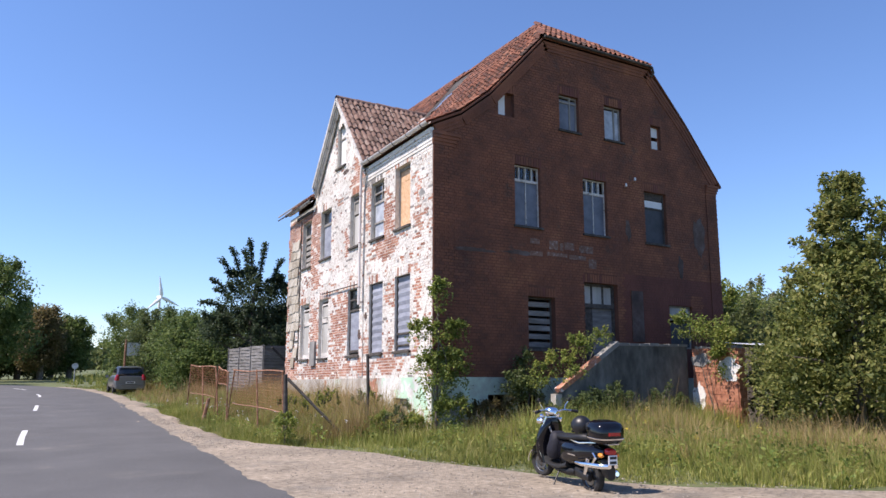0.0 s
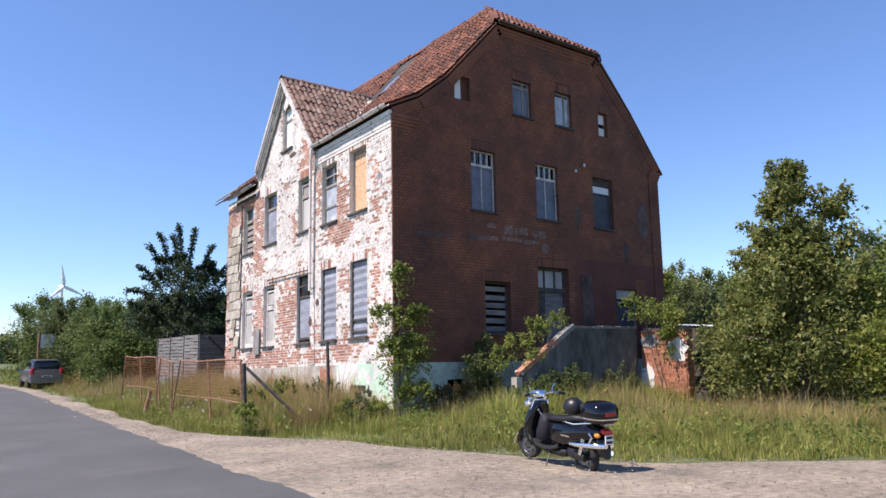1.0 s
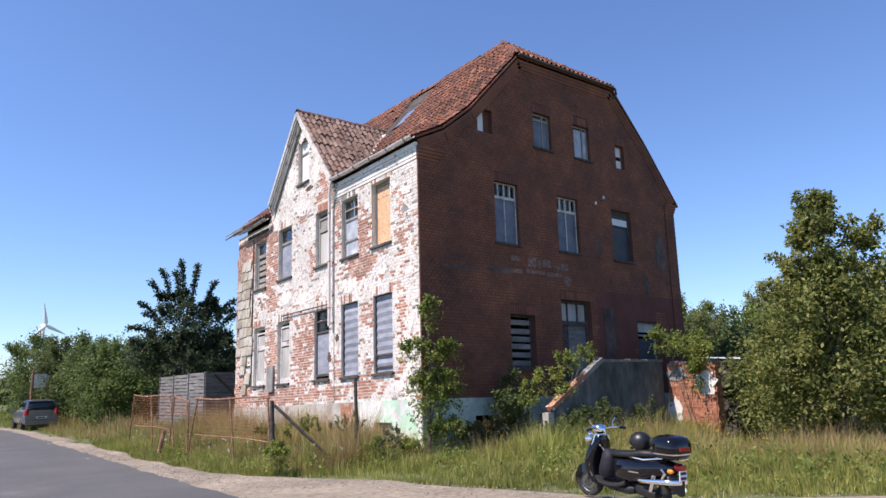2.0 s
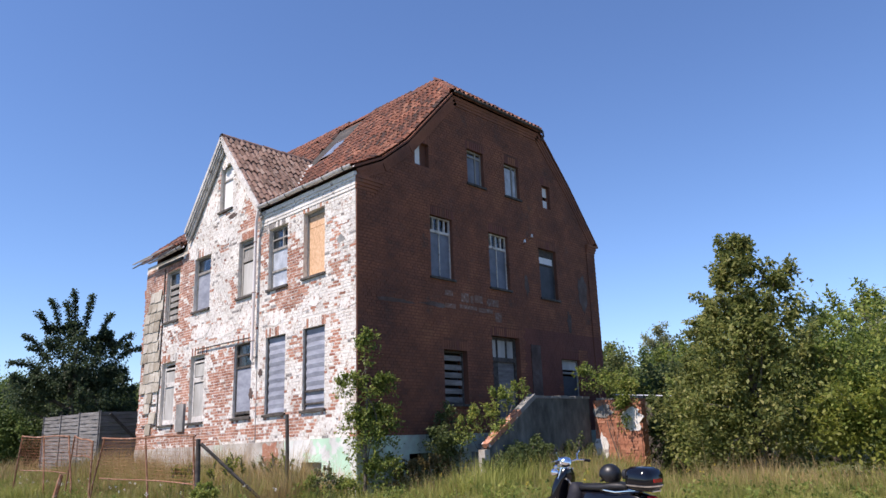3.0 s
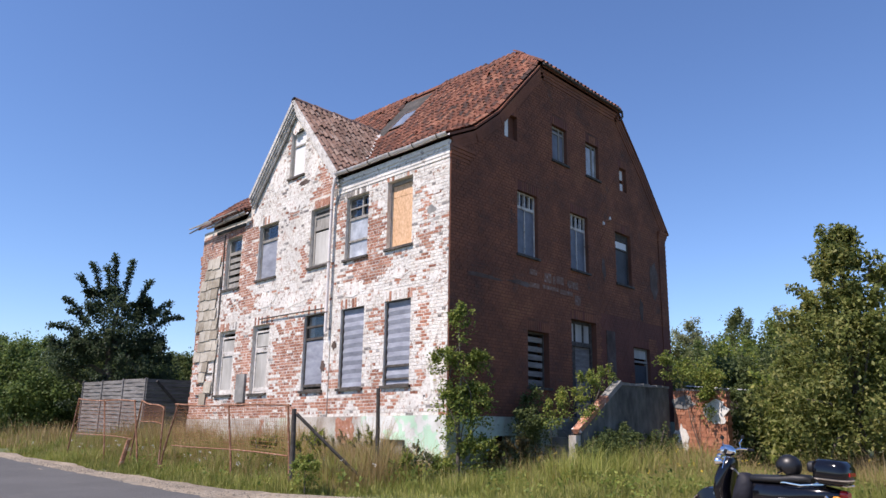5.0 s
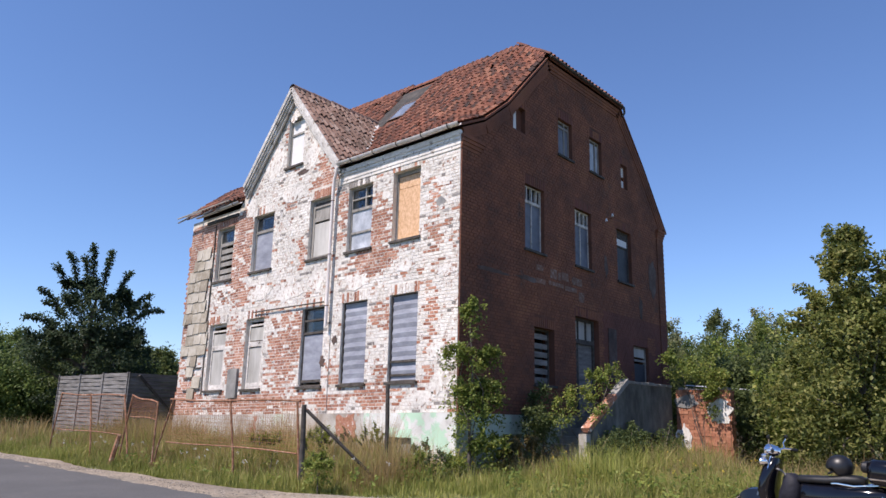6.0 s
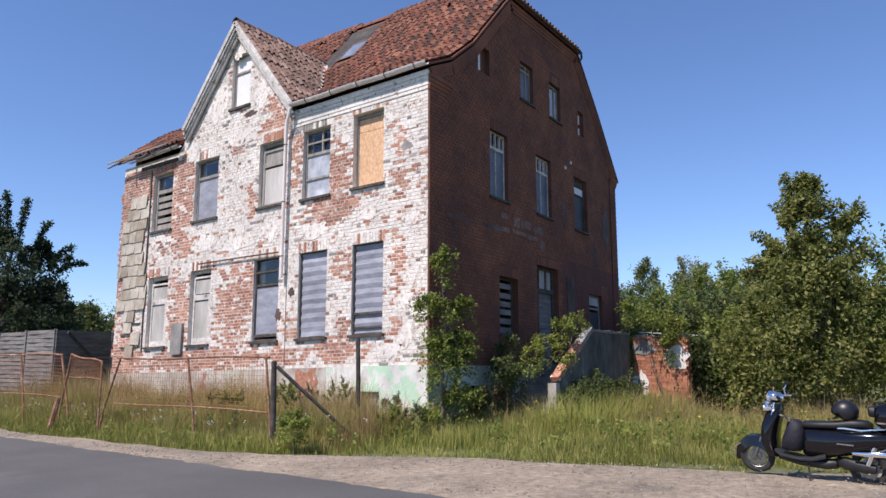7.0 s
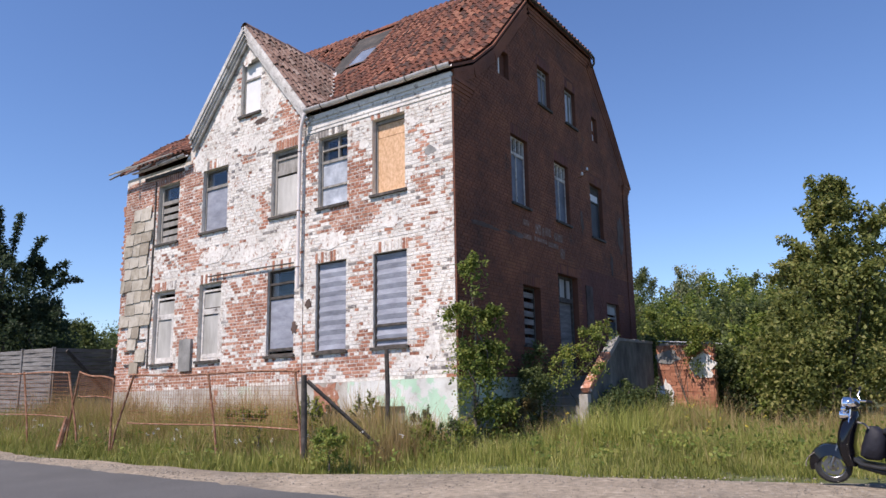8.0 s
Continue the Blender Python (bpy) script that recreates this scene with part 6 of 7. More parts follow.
for k, (x, y) in enumerate(((-9, 92), (-4, 97), (1, 99), (-14, 84))):
    plant("roadside_bush", (x, y, 0), [(0, 0, 1.6, 3.2, 2.4, 1.6), (1.2, 0, 2.2, 2.2, 2.0, 1.6)], 220, 30, 0.35, 0.7, L_shade, "dark bush below the trees at the bend", "bush", 120 + k, 0.1, 2, "bushes at the road bend", 6)
pts = crown_points([(x, y, 2.6, 24, 14, 5.5) for x, y in ((20, 330), (50, 335), (85, 325), (-15, 340), (120, 310), (160, 300))], 1500, 8, 0.7)
v, f = leaves(pts, [2.6] * len(pts), 12, 3.2, 8)
tagged(raw("far_wood", v, f, L_far, label="dark line of distant woodland", kind="stuff"), category="wood")

# ---- grass ----
def blades(n, where, hmin, hmax, width, seed, lean=0.95, per=9, spread=0.1):
    """Tufts of arching blades: every blade is a bent tapering strip."""
    r = np.random.default_rng(seed)
    t = where(r, n // per)
    xy = np.repeat(t, per, 0)
    n = len(xy)
    tuft = np.repeat(r.uniform(0.55, 1.35, len(t)), per)
    a = r.uniform(0, 2 * np.pi, n)
    h = r.uniform(hmin, hmax, n) * xy[:, 2] * tuft
    w = width * r.uniform(0.6, 1.6, n)
    la = r.uniform(0, 2 * np.pi, n)
    ld = r.uniform(0.05, 1.0, n) ** 1.4 * lean * h
    out = np.stack([np.cos(la), np.sin(la)], 1)
    base = np.stack([xy[:, 0], xy[:, 1], np.full(n, -0.08)], 1)
    base[:, :2] += out * (spread * r.uniform(0, 1, n) ** 0.5)[:, None] * np.minimum(1.6, xy[:, 2:3] + 0.4)
    s = np.stack([np.cos(a), np.sin(a), np.zeros(n)], 1) * w[:, None]
    l = np.concatenate([out * ld[:, None], np.zeros((n, 1))], 1)
    up3 = np.stack([np.zeros(n), np.zeros(n), np.sqrt(np.maximum(h * h - (ld * 0.7) ** 2, 0.0004))], 1)
    v = np.empty((n, 5, 3))
    v[:, 0], v[:, 1] = base - s, base + s
    v[:, 2], v[:, 3] = base + up3 * 0.62 + l * 0.3 + s * 0.8, base + up3 * 0.62 + l * 0.3 - s * 0.8
    v[:, 4] = base + up3 + l
    i = np.arange(n)[:, None] * 5
    f = np.concatenate([i + np.array([0, 1, 2]), i + np.array([0, 2, 3]), i + np.array([3, 2, 4])])
    return v.reshape(-1, 3), f


edge_y = np.array([p[1] for p in GRASS_EDGE], float)
edge_x = np.array([p[0] for p in GRASS_EDGE], float)


def clumpy(x, y, f, s):
    return np.array([noise.noise((a * f, b * f, s)) for a, b in zip(x, y)])


def meadow(y0, y1, x1, power, edge=0.0, houses=True):
    def where(r, n):
        y = r.uniform(y0, y1, n)
        e = np.interp(y, edge_y, edge_x) + edge
        x = e + (x1 - e) * r.uniform(0, 1, n) ** power
        e2 = e + 0.1 + 0.55 * clumpy(np.full(n, 1.3), y, 0.6, 0) + 0.55 * clumpy(x, y, 1.5, 2) + 0.3 * clumpy(x, y, 4.5, 8)
        d = x - e2
        k = clumpy(x, y, 0.55, 3)
        k2 = clumpy(x, y, 2.2, 6)
        ok = (d > 0.05) & (r.uniform(0, 1, n) < (0.66 + 0.6 * k + 0.5 * k2) * np.clip(0.3 + d, 0, 1)) & ~((x > X0 - 0.02) & (y > Y0 - 0.02) & (y < Y0 + LEN) & (x < X0 + WID)) & ~((x > 10.8) & (x < 15.6) & (y > 13.25) & (y < Y0)) & ~((x > 15.3) & (x < 15.65) & (y > 11.85) & (y < 13.3))
        tall = np.clip(0.2 + d * 0.28, 0.15, 1.0) * (1 + 0.6 * k + 0.5 * k2)
        return np.stack([x, y, tall], 1)[ok]
    return where


gv = [blades(150000, meadow(5, 16, 13.5, 0.9), 0.12, 0.42, 0.004, 1), blades(90000, meadow(-6, 12, 15.5, 0.8), 0.12, 0.4, 0.005, 2), blades(120000, meadow(15, 30, 8.4, 0.8), 0.2, 0.65, 0.005, 3), blades(40000, meadow(28, 60, 12, 0.8), 0.2, 0.5, 0.01, 4),
      blades(30000, meadow(5, 30, 5.2, 1.0, -0.25), 0.1, 0.3, 0.005, 5), blades(20000, meadow(66, 110, 40, 1.0), 0.3, 0.6, 0.03, 6)]


def joinv(parts):
    vs, fs, o = [], [], 0
    for v, f in parts:
        vs.append(v)
        fs.append(f + o)
        o += len(v)
    return np.concatenate(vs), np.concatenate(fs)


gv.append(blades(16000, lambda r, n: np.stack([r.uniform(9.2, 15.4, n), r.uniform(11.9, 13.2, n), r.uniform(0.6, 1.2, n)], 1), 0.3, 0.75, 0.005, 7, 0.7))
tagged(raw("meadow_grass", *joinv(gv), M_grass, label="tall uncut green meadow grass", kind="stuff"), category="grass")
sv = [blades(21000, meadow(5, 15.5, 13.5, 0.8, 1.6), 0.3, 0.7, 0.003, 11, 0.8, 5, 0.16), blades(62000, meadow(14.5, 28, 8.2, 0.8, 0.8), 0.45, 1.0, 0.0034, 12, 0.65, 5, 0.16), blades(9000, meadow(-4, 10, 15.5, 0.9, 1.4), 0.3, 0.65, 0.004, 13, 0.8, 5, 0.16), blades(16000, meadow(26, 50, 10, 0.9, 0.5), 0.4, 0.8, 0.008, 14, 0.35, 5, 0.2)]
tagged(raw("dry_grass", *joinv(sv), M_straw, label="dry straw-coloured grass stalks with seed heads", kind="stuff"), category="grass")


def flowers(n, where, m, name, label, seed, size):
    r = np.random.default_rng(seed)
    xy = where(r, n)
    c = [(a, b, 0.25 + 0.3 * t * r.uniform(0.6, 1)) for a, b, t in xy]
    v, f = leaves(c, [size] * len(c), 7, size, seed)
    tagged(raw(name, v, f, m, label=label, kind="stuff"), category="flowers")


flowers(60, meadow(11, 28, 6.0, 1.0, 0.3), M_flower, "white_yarrow", "small white yarrow flowers in the verge", 5, 0.03)
flowers(40, meadow(8, 14.5, 14, 0.8, 1.5), M_yellow, "yellow_tansy", "yellow flower heads in the meadow", 6, 0.03)
r9 = np.random.default_rng(9)
herbs = meadow(4, 26, 12.0, 0.7, 0.2)(r9, 700)
v, f = leaves([(a, b, 0.1 + 0.16 * t) for a, b, t in herbs], [0.13] * len(herbs), 16, 0.075, 19, 0.1, 0.9)
tagged(raw("meadow_herbs", v, f, L_bush, label="broad-leaved weeds between the grass", kind="stuff"), category="weeds")


# ---- scooter on its stand ----
scooter = thing("scooter", pose(6.56, 7.96, -0.045, 0, -2.5, 83) @ Matrix.Scale(0.97, 4), "black retro motor scooter with chrome trim on its side stand", "scooter")


def wheel(name, x, r, w, steer=0):
    t = Geo()
    t.lathe([(r * 0.66, -w * 0.42), (r * 0.86, -w * 0.5), (r * 0.97, -w * 0.36), (r, 0), (r * 0.97, w * 0.36), (r * 0.86, w * 0.5), (r * 0.66, w * 0.42)], (0, 0, 0), "y", 28)
    ob = part(name, t, M_rubber, scooter, smooth=True)
    ob.matrix_basis = pose(x, 0, r, 0, 0, steer)
    q = Geo()
    q.lathe([(r * 0.7, -w * 0.4), (r * 0.62, -w * 0.3), (r * 0.6, 0), (r * 0.62, w * 0.3), (r * 0.7, w * 0.4)], (0, 0, 0), "y", 28)
    q.lathe([(0.012, -w * 0.5), (r * 0.24, -w * 0.45), (r * 0.24, w * 0.45), (0.012, w * 0.5)], (0, 0, 0), "y", 16)
    for k in range(6):
        a = k * math.pi / 3
        q.beam((r * 0.2 * math.cos(a), 0, r * 0.2 * math.sin(a)), (r * 0.64 * math.cos(a + 0.15), 0, r * 0.64 * math.sin(a + 0.15)), 0.03, w * 0.4, (0, 1, 0))
    part("rim", q, M_steel, ob, "dull alloy rim", smooth=True)
    b = Geo()
    b.lathe([(r * 0.3, 0.045), (r * 0.5, 0.045), (r * 0.5, 0.05), (r * 0.3, 0.05)], (0, 0, 0), "y", 20)
    part("brake_disc", b, M_steel, ob)
    return ob


wheel("front_wheel", 0.635, 0.21, 0.1, 12)
wheel("rear_wheel", -0.635, 0.215, 0.115)

g = Geo()
rings = []
for a in np.linspace(-0.3, 2.95, 15):
    r = 0.25
    cx, cz = 0.635 + r * math.cos(a), 0.215 + r * math.sin(a)
    hw = 0.108 * (0.75 + 0.25 * math.sin(a))
    rings.append(g.put([(cx - 0.09 * math.cos(a), -hw, cz - 0.11 * math.sin(a) - 0.02), (cx, -hw * 0.8, cz), (cx + 0.02 * math.cos(a), 0, cz + 0.02 * math.sin(a)), (cx, hw * 0.8, cz), (cx - 0.09 * math.cos(a), hw, cz - 0.11 * math.sin(a) - 0.02)]))
for a, b in zip(rings, rings[1:]):
    for j in range(4):
        g.face(a + j, a + j + 1, b + j + 1, b + j)
fd = part("front_fender", g, M_black, scooter, "glossy black front mudguard", smooth=True)
g = Geo()
g.tube([(0.635 + 0.285 * math.cos(a), 0.09, 0.2 + 0.2 * math.sin(a)) for a in np.linspace(-0.1, 0.9, 8)], 0.008, 6)
part("trim", g, M_chrome, fd, "chrome mudguard trim")
for y in (-0.075, 0.075):
    g = Geo()
    g.tube([(0.635, y, 0.235), (0.56, y, 0.45), (0.5, y * 0.5, 0.62)], 0.022, 8)
    part("fork_leg", g, M_steel, scooter, smooth=True)
# leg shield
g = Geo()
g.loft([(0.24, 0.4, 0, 0.06, 0.17), (0.34, 0.45, 0, 0.08, 0.205), (0.48, 0.47, 0, 0.095, 0.225), (0.62, 0.45, 0, 0.1, 0.21), (0.74, 0.415, 0, 0.1, 0.175), (0.82, 0.39, 0, 0.085, 0.13), (0.88, 0.37, 0, 0.05, 0.08)], "z", 20, 2.4)
ls = part("leg_shield", g, M_black, scooter, "glossy black leg shield", smooth=True)
g = Geo()
g.tube([(0.37 + 0.03, 0.165 * s, 0.3) if k == 0 else (0.44 - 0.05 * t, s * 0.2 * (1 - 0.5 * t ** 3), 0.35 + 0.55 * t) for s in (1,) for k, t in enumerate((0, 0.15, 0.4, 0.7, 1.0))], 0.009, 6)
part("trim", g, M_chrome, ls)
# floor board
g = Geo()
g.loft([(0.43, 0, 0.34, 0.12, 0.03), (0.3, 0, 0.27, 0.18, 0.025), (0.1, 0, 0.25, 0.185, 0.025), (-0.05, 0, 0.26, 0.18, 0.03), (-0.2, 0, 0.31, 0.15, 0.04)], "x", 20, 4)
part("floorboard", g, M_floorboard, scooter, "grey plastic footboard", smooth=True)
g = Geo()
g.loft([(0.35, 0, 0.24, 0.1, 0.03), (0.1, 0, 0.2, 0.12, 0.04), (-0.2, 0, 0.21, 0.12, 0.06), (-0.3, 0, 0.23, 0.08, 0.06)], "x", 16, 3)
part("underbody", g, M_blackmat, scooter, smooth=True)
# rear body
g = Geo()
g.loft([(0.07, 0, 0.47, 0.1, 0.17), (0.01, 0, 0.46, 0.15, 0.2), (-0.2, 0, 0.47, 0.175, 0.185), (-0.42, 0, 0.5, 0.195, 0.165), (-0.65, 0, 0.54, 0.19, 0.135), (-0.85, 0, 0.565, 0.155, 0.105), (-1.0, 0, 0.58, 0.09, 0.065)], "x", 24, 2.4)
body = part("body", g, M_black, scooter, "glossy black rear body", smooth=True)
for s in (-1, 1):
    g = Geo()
    g.loft([(-0.5, s * 0.19, 0.39, 0.01, 0.015), (-0.65, s * 0.2, 0.395, 0.016, 0.025), (-0.85, s * 0.18, 0.41, 0.018, 0.03), (-1.02, s * 0.12, 0.415, 0.022, 0.03), (-1.08, s * 0.05, 0.42, 0.03, 0.03)], "x", 10, 2.2)
    part("bumper", g, M_chrome, body, "bright chrome side bumper", smooth=True)
    g = Geo()
    g.tube([(-0.86, s * 0.17, 0.42), (-0.93, s * 0.16, 0.52), (-0.88, s * 0.165, 0.57)], 0.016, 6)
    part("bumper_arm", g, M_chrome, body, smooth=True)
    g = Geo()
    g.boxm(lambda a, d, z: (a, s * (0.2 + 0.004 * d), z), -0.52, -0.34, 0, 1, 0.475, 0.49)
    part("badge", g, M_chrome, body)
g = Geo()
g.loft([(0.11, 0, 0.62, 0.08, 0.03), (0.05, 0, 0.66, 0.135, 0.045), (-0.15, 0, 0.675, 0.15, 0.045), (-0.3, 0, 0.685, 0.15, 0.05), (-0.48, 0, 0.715, 0.14, 0.055), (-0.62, 0, 0.72, 0.12, 0.05), (-0.68, 0, 0.71, 0.06, 0.03)], "x", 20, 3)
part("seat", g, M_seat, scooter, "long black vinyl seat", smooth=True)
for s in (-1, 1):
    g = Geo()
    g.tube([(-0.35, s * 0.17, 0.66), (-0.42, s * 0.195, 0.67), (-0.6, s * 0.19, 0.66), (-0.75, s * 0.13, 0.68), (-0.85, s * 0.06, 0.69)], 0.011, 8)
    part("grab_rail", g, M_chrome, scooter, smooth=True)
# handlebar, headlight, mirrors
g = Geo()
g.loft([(0.3, 0, 0.955, 0.03, 0.03), (0.34, 0, 0.965, 0.08, 0.06), (0.41, 0, 0.965, 0.1, 0.075), (0.46, 0, 0.96, 0.09, 0.08), (0.475, 0, 0.96, 0.085, 0.078)], "x", 18, 2)
hb = part("headset", g, M_chrome, scooter, "chrome headlamp shell", smooth=True)
g = Geo()
g.loft([(0.476, 0, 0.96, 0.078, 0.07), (0.49, 0, 0.96, 0.06, 0.055), (0.496, 0, 0.96, 0.03, 0.03)], "x", 18, 2)
part("headlight", g, M_plate, hb, "clear headlamp glass", smooth=True)
for s in (-1, 1):
    g = Geo()
    g.tube([(0.36, s * 0.06, 0.97), (0.34, s * 0.16, 0.99), (0.29, s * 0.27, 0.985), (0.26, s * 0.33, 0.975)], 0.014, 8)
    part("handlebar", g, M_chrome, scooter, smooth=True)
    g = Geo()
    g.tube([(0.29, s * 0.27, 0.985), (0.25, s * 0.36, 0.972)], 0.021, 8)
    part("grip", g, M_blackmat, scooter, smooth=True)
    g = Geo()
    g.tube([(0.34, s * 0.2, 1.0), (0.38, s * 0.24, 0.985), (0.36, s * 0.34, 0.98)], 0.007, 6)
    part("brake_lever", g, M_chrome, scooter, smooth=True)
    g = Geo()
    g.tube([(0.33, s * 0.18, 1.0), (0.36, s * 0.21, 1.06), (0.34, s * 0.25, 1.12)], 0.006, 6)
    mr = part("mirror", g, M_chrome, scooter, "round chrome mirror on a stalk", smooth=True)
    g = Geo()
    g.loft([(0.325, s * 0.26, 1.14, 0.024, 0.022), (0.335, s * 0.26, 1.14, 0.032, 0.03), (0.36, s * 0.26, 1.14, 0.018, 0.016)], "x", 16, 2)
    part("mirror_head", g, M_blackmat, mr, smooth=True)
    g = Geo()
    g.loft([(0.43, s * 0.13, 0.9, 0.02, 0.02), (0.455, s * 0.14, 0.9, 0.034, 0.034), (0.48, s * 0.14, 0.9, 0.024, 0.024)], "x", 12, 2)
    part("indicator", g, M_chrome, scooter, "front indicator in chrome shell", smooth=True)
    g = Geo()
    g.loft([(-0.95, s * 0.12, 0.55, 0.02, 0.025), (-1.0, s * 0.125, 0.55, 0.03, 0.032), (-1.03, s * 0.12, 0.55, 0.018, 0.018)], "x", 12, 2)
    part("indicator", g, M_amber, scooter, smooth=True)
for s in (-1, 1):
    g = Geo()
    g.loft([(0.4, s * 0.15, 0.83, 0.02, 0.02), (0.44, s * 0.155, 0.83, 0.045, 0.045), (0.49, s * 0.155, 0.83, 0.05, 0.05), (0.5, s * 0.155, 0.83, 0.04, 0.04)], "x", 14, 2)
    part("spot_lamp", g, M_chrome, scooter, "small chrome spot lamp", smooth=True)
g = Geo()
g.tube([(0.44, -0.2, 0.86), (0.5, -0.1, 0.87), (0.51, 0.0, 0.87), (0.5, 0.1, 0.87), (0.44, 0.2, 0.86)], 0.01, 7)
part("lamp_bar", g, M_chrome, scooter, smooth=True)
# tail
g = Geo()
g.loft([(-0.95, 0, 0.6, 0.07, 0.035), (-1.04, 0, 0.6, 0.075, 0.045), (-1.08, 0, 0.595, 0.055, 0.03)], "x", 14, 3)
part("tail_light", g, M_redlens, scooter, "red tail lamp", smooth=True)
g = Geo()
g.loft([(-0.92, 0, 0.4, 0.07, 0.1), (-1.0, 0, 0.38, 0.075, 0.12), (-1.05, 0, 0.36, 0.06, 0.12)], "x", 12, 4)
part("rear_mudguard", g, M_blackmat, scooter, smooth=True)
g = Geo()
g.box(-1.085, -1.075, -0.065, 0.065, 0.44, 0.56)
pl = part("number_plate", g, M_plate, scooter, "small white plate with dark bars")
for z in (0.53, 0.47):
    g = Geo()
    g.box(-1.09, -1.086, -0.05, 0.05, z - 0.017, z + 0.017)
    part("print", g, M_ink, pl)
# engine, exhaust, shock, stand
g = Geo()
g.loft([(-0.3, 0.02, 0.26, 0.05, 0.05), (-0.4, 0.05, 0.25, 0.08, 0.075), (-0.6, 0.09, 0.23, 0.05, 0.06), (-0.72, 0.1, 0.22, 0.035, 0.045)], "x", 14, 3)
part("engine", g, M_blackmat, scooter, smooth=True)
g = Geo()
g.tube([(-0.3, -0.08, 0.2), (-0.45, -0.13, 0.18), (-0.5, -0.15, 0.22)], 0.02, 8)
g.tube([(-0.5, -0.15, 0.22), (-0.55, -0.155, 0.23), (-0.92, -0.165, 0.29), (-0.95, -0.165, 0.295)], [0.03, 0.055, 0.055, 0.03], 12)
part("exhaust", g, M_chrome, scooter, smooth=True)
for s in (-1, 1):
    g = Geo()
    g.tube([(-0.64, s * 0.12, 0.26), (-0.72, s * 0.13, 0.48)], 0.03, 10)
    part("shock_absorber", g, M_chrome, scooter, smooth=True)
g = Geo()
g.tube([(0.0, 0.12, 0.2), (-0.03, 0.2, 0.08), (-0.05, 0.25, 0.005)], 0.011, 7)
g.box(-0.09, -0.02, 0.23, 0.28, -0.004, 0.006)
part("side_stand", g, M_blackmat, scooter)
# luggage carrier and top case
g = Geo()
for s in (-0.08, 0.08):
    g.tube([(-0.66, s, 0.66), (-0.75, s, 0.69), (-1.1, s, 0.7)], 0.01, 6)
g.tube([(-1.1, -0.08, 0.7), (-1.1, 0.08, 0.7)], 0.01, 6)
part("luggage_carrier", g, M_chrome, scooter)
g = Geo()
g.loft([(0.705, -0.92, 0, 0.15, 0.17), (0.72, -0.92, 0, 0.18, 0.19), (0.78, -0.92, 0, 0.205, 0.21), (0.89, -0.92, 0, 0.2, 0.21), (0.95, -0.91, 0, 0.175, 0.185), (0.98, -0.9, 0, 0.125, 0.13)], "z", 28, 3.5)
tc = part("top_case", g, M_black, scooter, "glossy black top case with silver band", smooth=True)
g = Geo()
g.loft([(0.75, -0.92, 0, 0.197, 0.203), (0.756, -0.92, 0, 0.207, 0.214), (0.772, -0.92, 0, 0.211, 0.217), (0.778, -0.92, 0, 0.203, 0.208)], "z", 28, 3.5)
part("band", g, M_chrome, tc, "silver band", smooth=True)
g = Geo()
g.loft([(0.81, -1.124, 0, 0.012, 0.09), (0.85, -1.122, 0, 0.012, 0.09)], "z", 10, 4)
part("reflector", g, M_redlens, tc, "red reflector")
g = Geo()
g.loft([(-0.66, 0, 0.88, 0.12, 0.05), (-0.68, 0, 0.88, 0.14, 0.065), (-0.73, 0, 0.88, 0.14, 0.065)], "x", 16, 4)
part("backrest_pad", g, M_seat, tc, "black pillion back pad", smooth=True)

SM = pose(6.56, 7.96, -0.045, 0, -2.5, 83) @ Matrix.Scale(0.97, 4)
g = Geo()
for a, b in ((0, 0),):
    rings = []
    for th_ in np.linspace(0.02, 2.25, 12):
        ring = []
        for j in range(24):
            ph = 2 * math.pi * j / 24
            r = 0.135
            cut = 0.42 if math.cos(ph) > 0.35 and th_ > 1.35 else 0.0
            t2 = th_ - cut * (th_ - 1.35) / 0.9 * 1.6 if cut else th_
            ring.append((r * 1.12 * math.sin(t2) * math.cos(ph), r * math.sin(t2) * math.sin(ph), r * 1.05 * math.cos(t2)))
        rings.append(g.put(ring))
    for p, q in zip(rings, rings[1:]):
        for j in range(24):
            g.face(p + j, p + (j + 1) % 24, q + (j + 1) % 24, q + j)
    g.face(*(rings[0] + j for j in range(24)))
    g.face(*(rings[-1] + j for j in range(24)))
helmet = thing("helmet", SM @ pose(-0.4, 0.02, 0.85, 0, 8, 15), "matt black open-face helmet resting on the scooter seat", "helmet")
part("shell", g, M_helmet, helmet, smooth=True)
g = Geo()
g.tube([(0.14 * math.cos(a), 0.125 * math.sin(a), -0.02 - 0.05 * math.cos(a)) for a in np.linspace(-1.0, 1.0, 9)], 0.01, 6)
part("rim_trim", g, M_blackmat, helmet)
bag = thing("bag", SM @ pose(0.17, 0.02, 0.3), "dark blue-black cloth bag hung behind the leg shield", "bag")
g = Geo()
g.loft([(0.03, 0.02, 0, 0.08, 0.12), (0.07, 0.02, 0, 0.13, 0.16), (0.18, 0.0, 0, 0.13, 0.17), (0.28, -0.02, 0, 0.12, 0.16), (0.36, -0.02, 0.01, 0.1, 0.13), (0.41, 0.0, 0.02, 0.05, 0.08)], "z", 16, 2.6)
for i, p in enumerate(g.v):
    k = 1 + 0.1 * noise.noise((p[0] * 14, p[1] * 14, p[2] * 14))
    g.v[i] = (p[0] * k, p[1] * k, p[2])
part("sack", g, mat("navy_cloth", [(0.004, 0.004, 0.009), (0.01, 0.01, 0.018)], 9, 0.7, bump=0.3, bscale=25), bag, smooth=True)
g = Geo()
g.tube([(0.0, 0.1, 0.36), (0.08, 0.1, 0.44), (0.16, 0.06, 0.45), (0.22, 0.02, 0.42)], 0.012, 6)
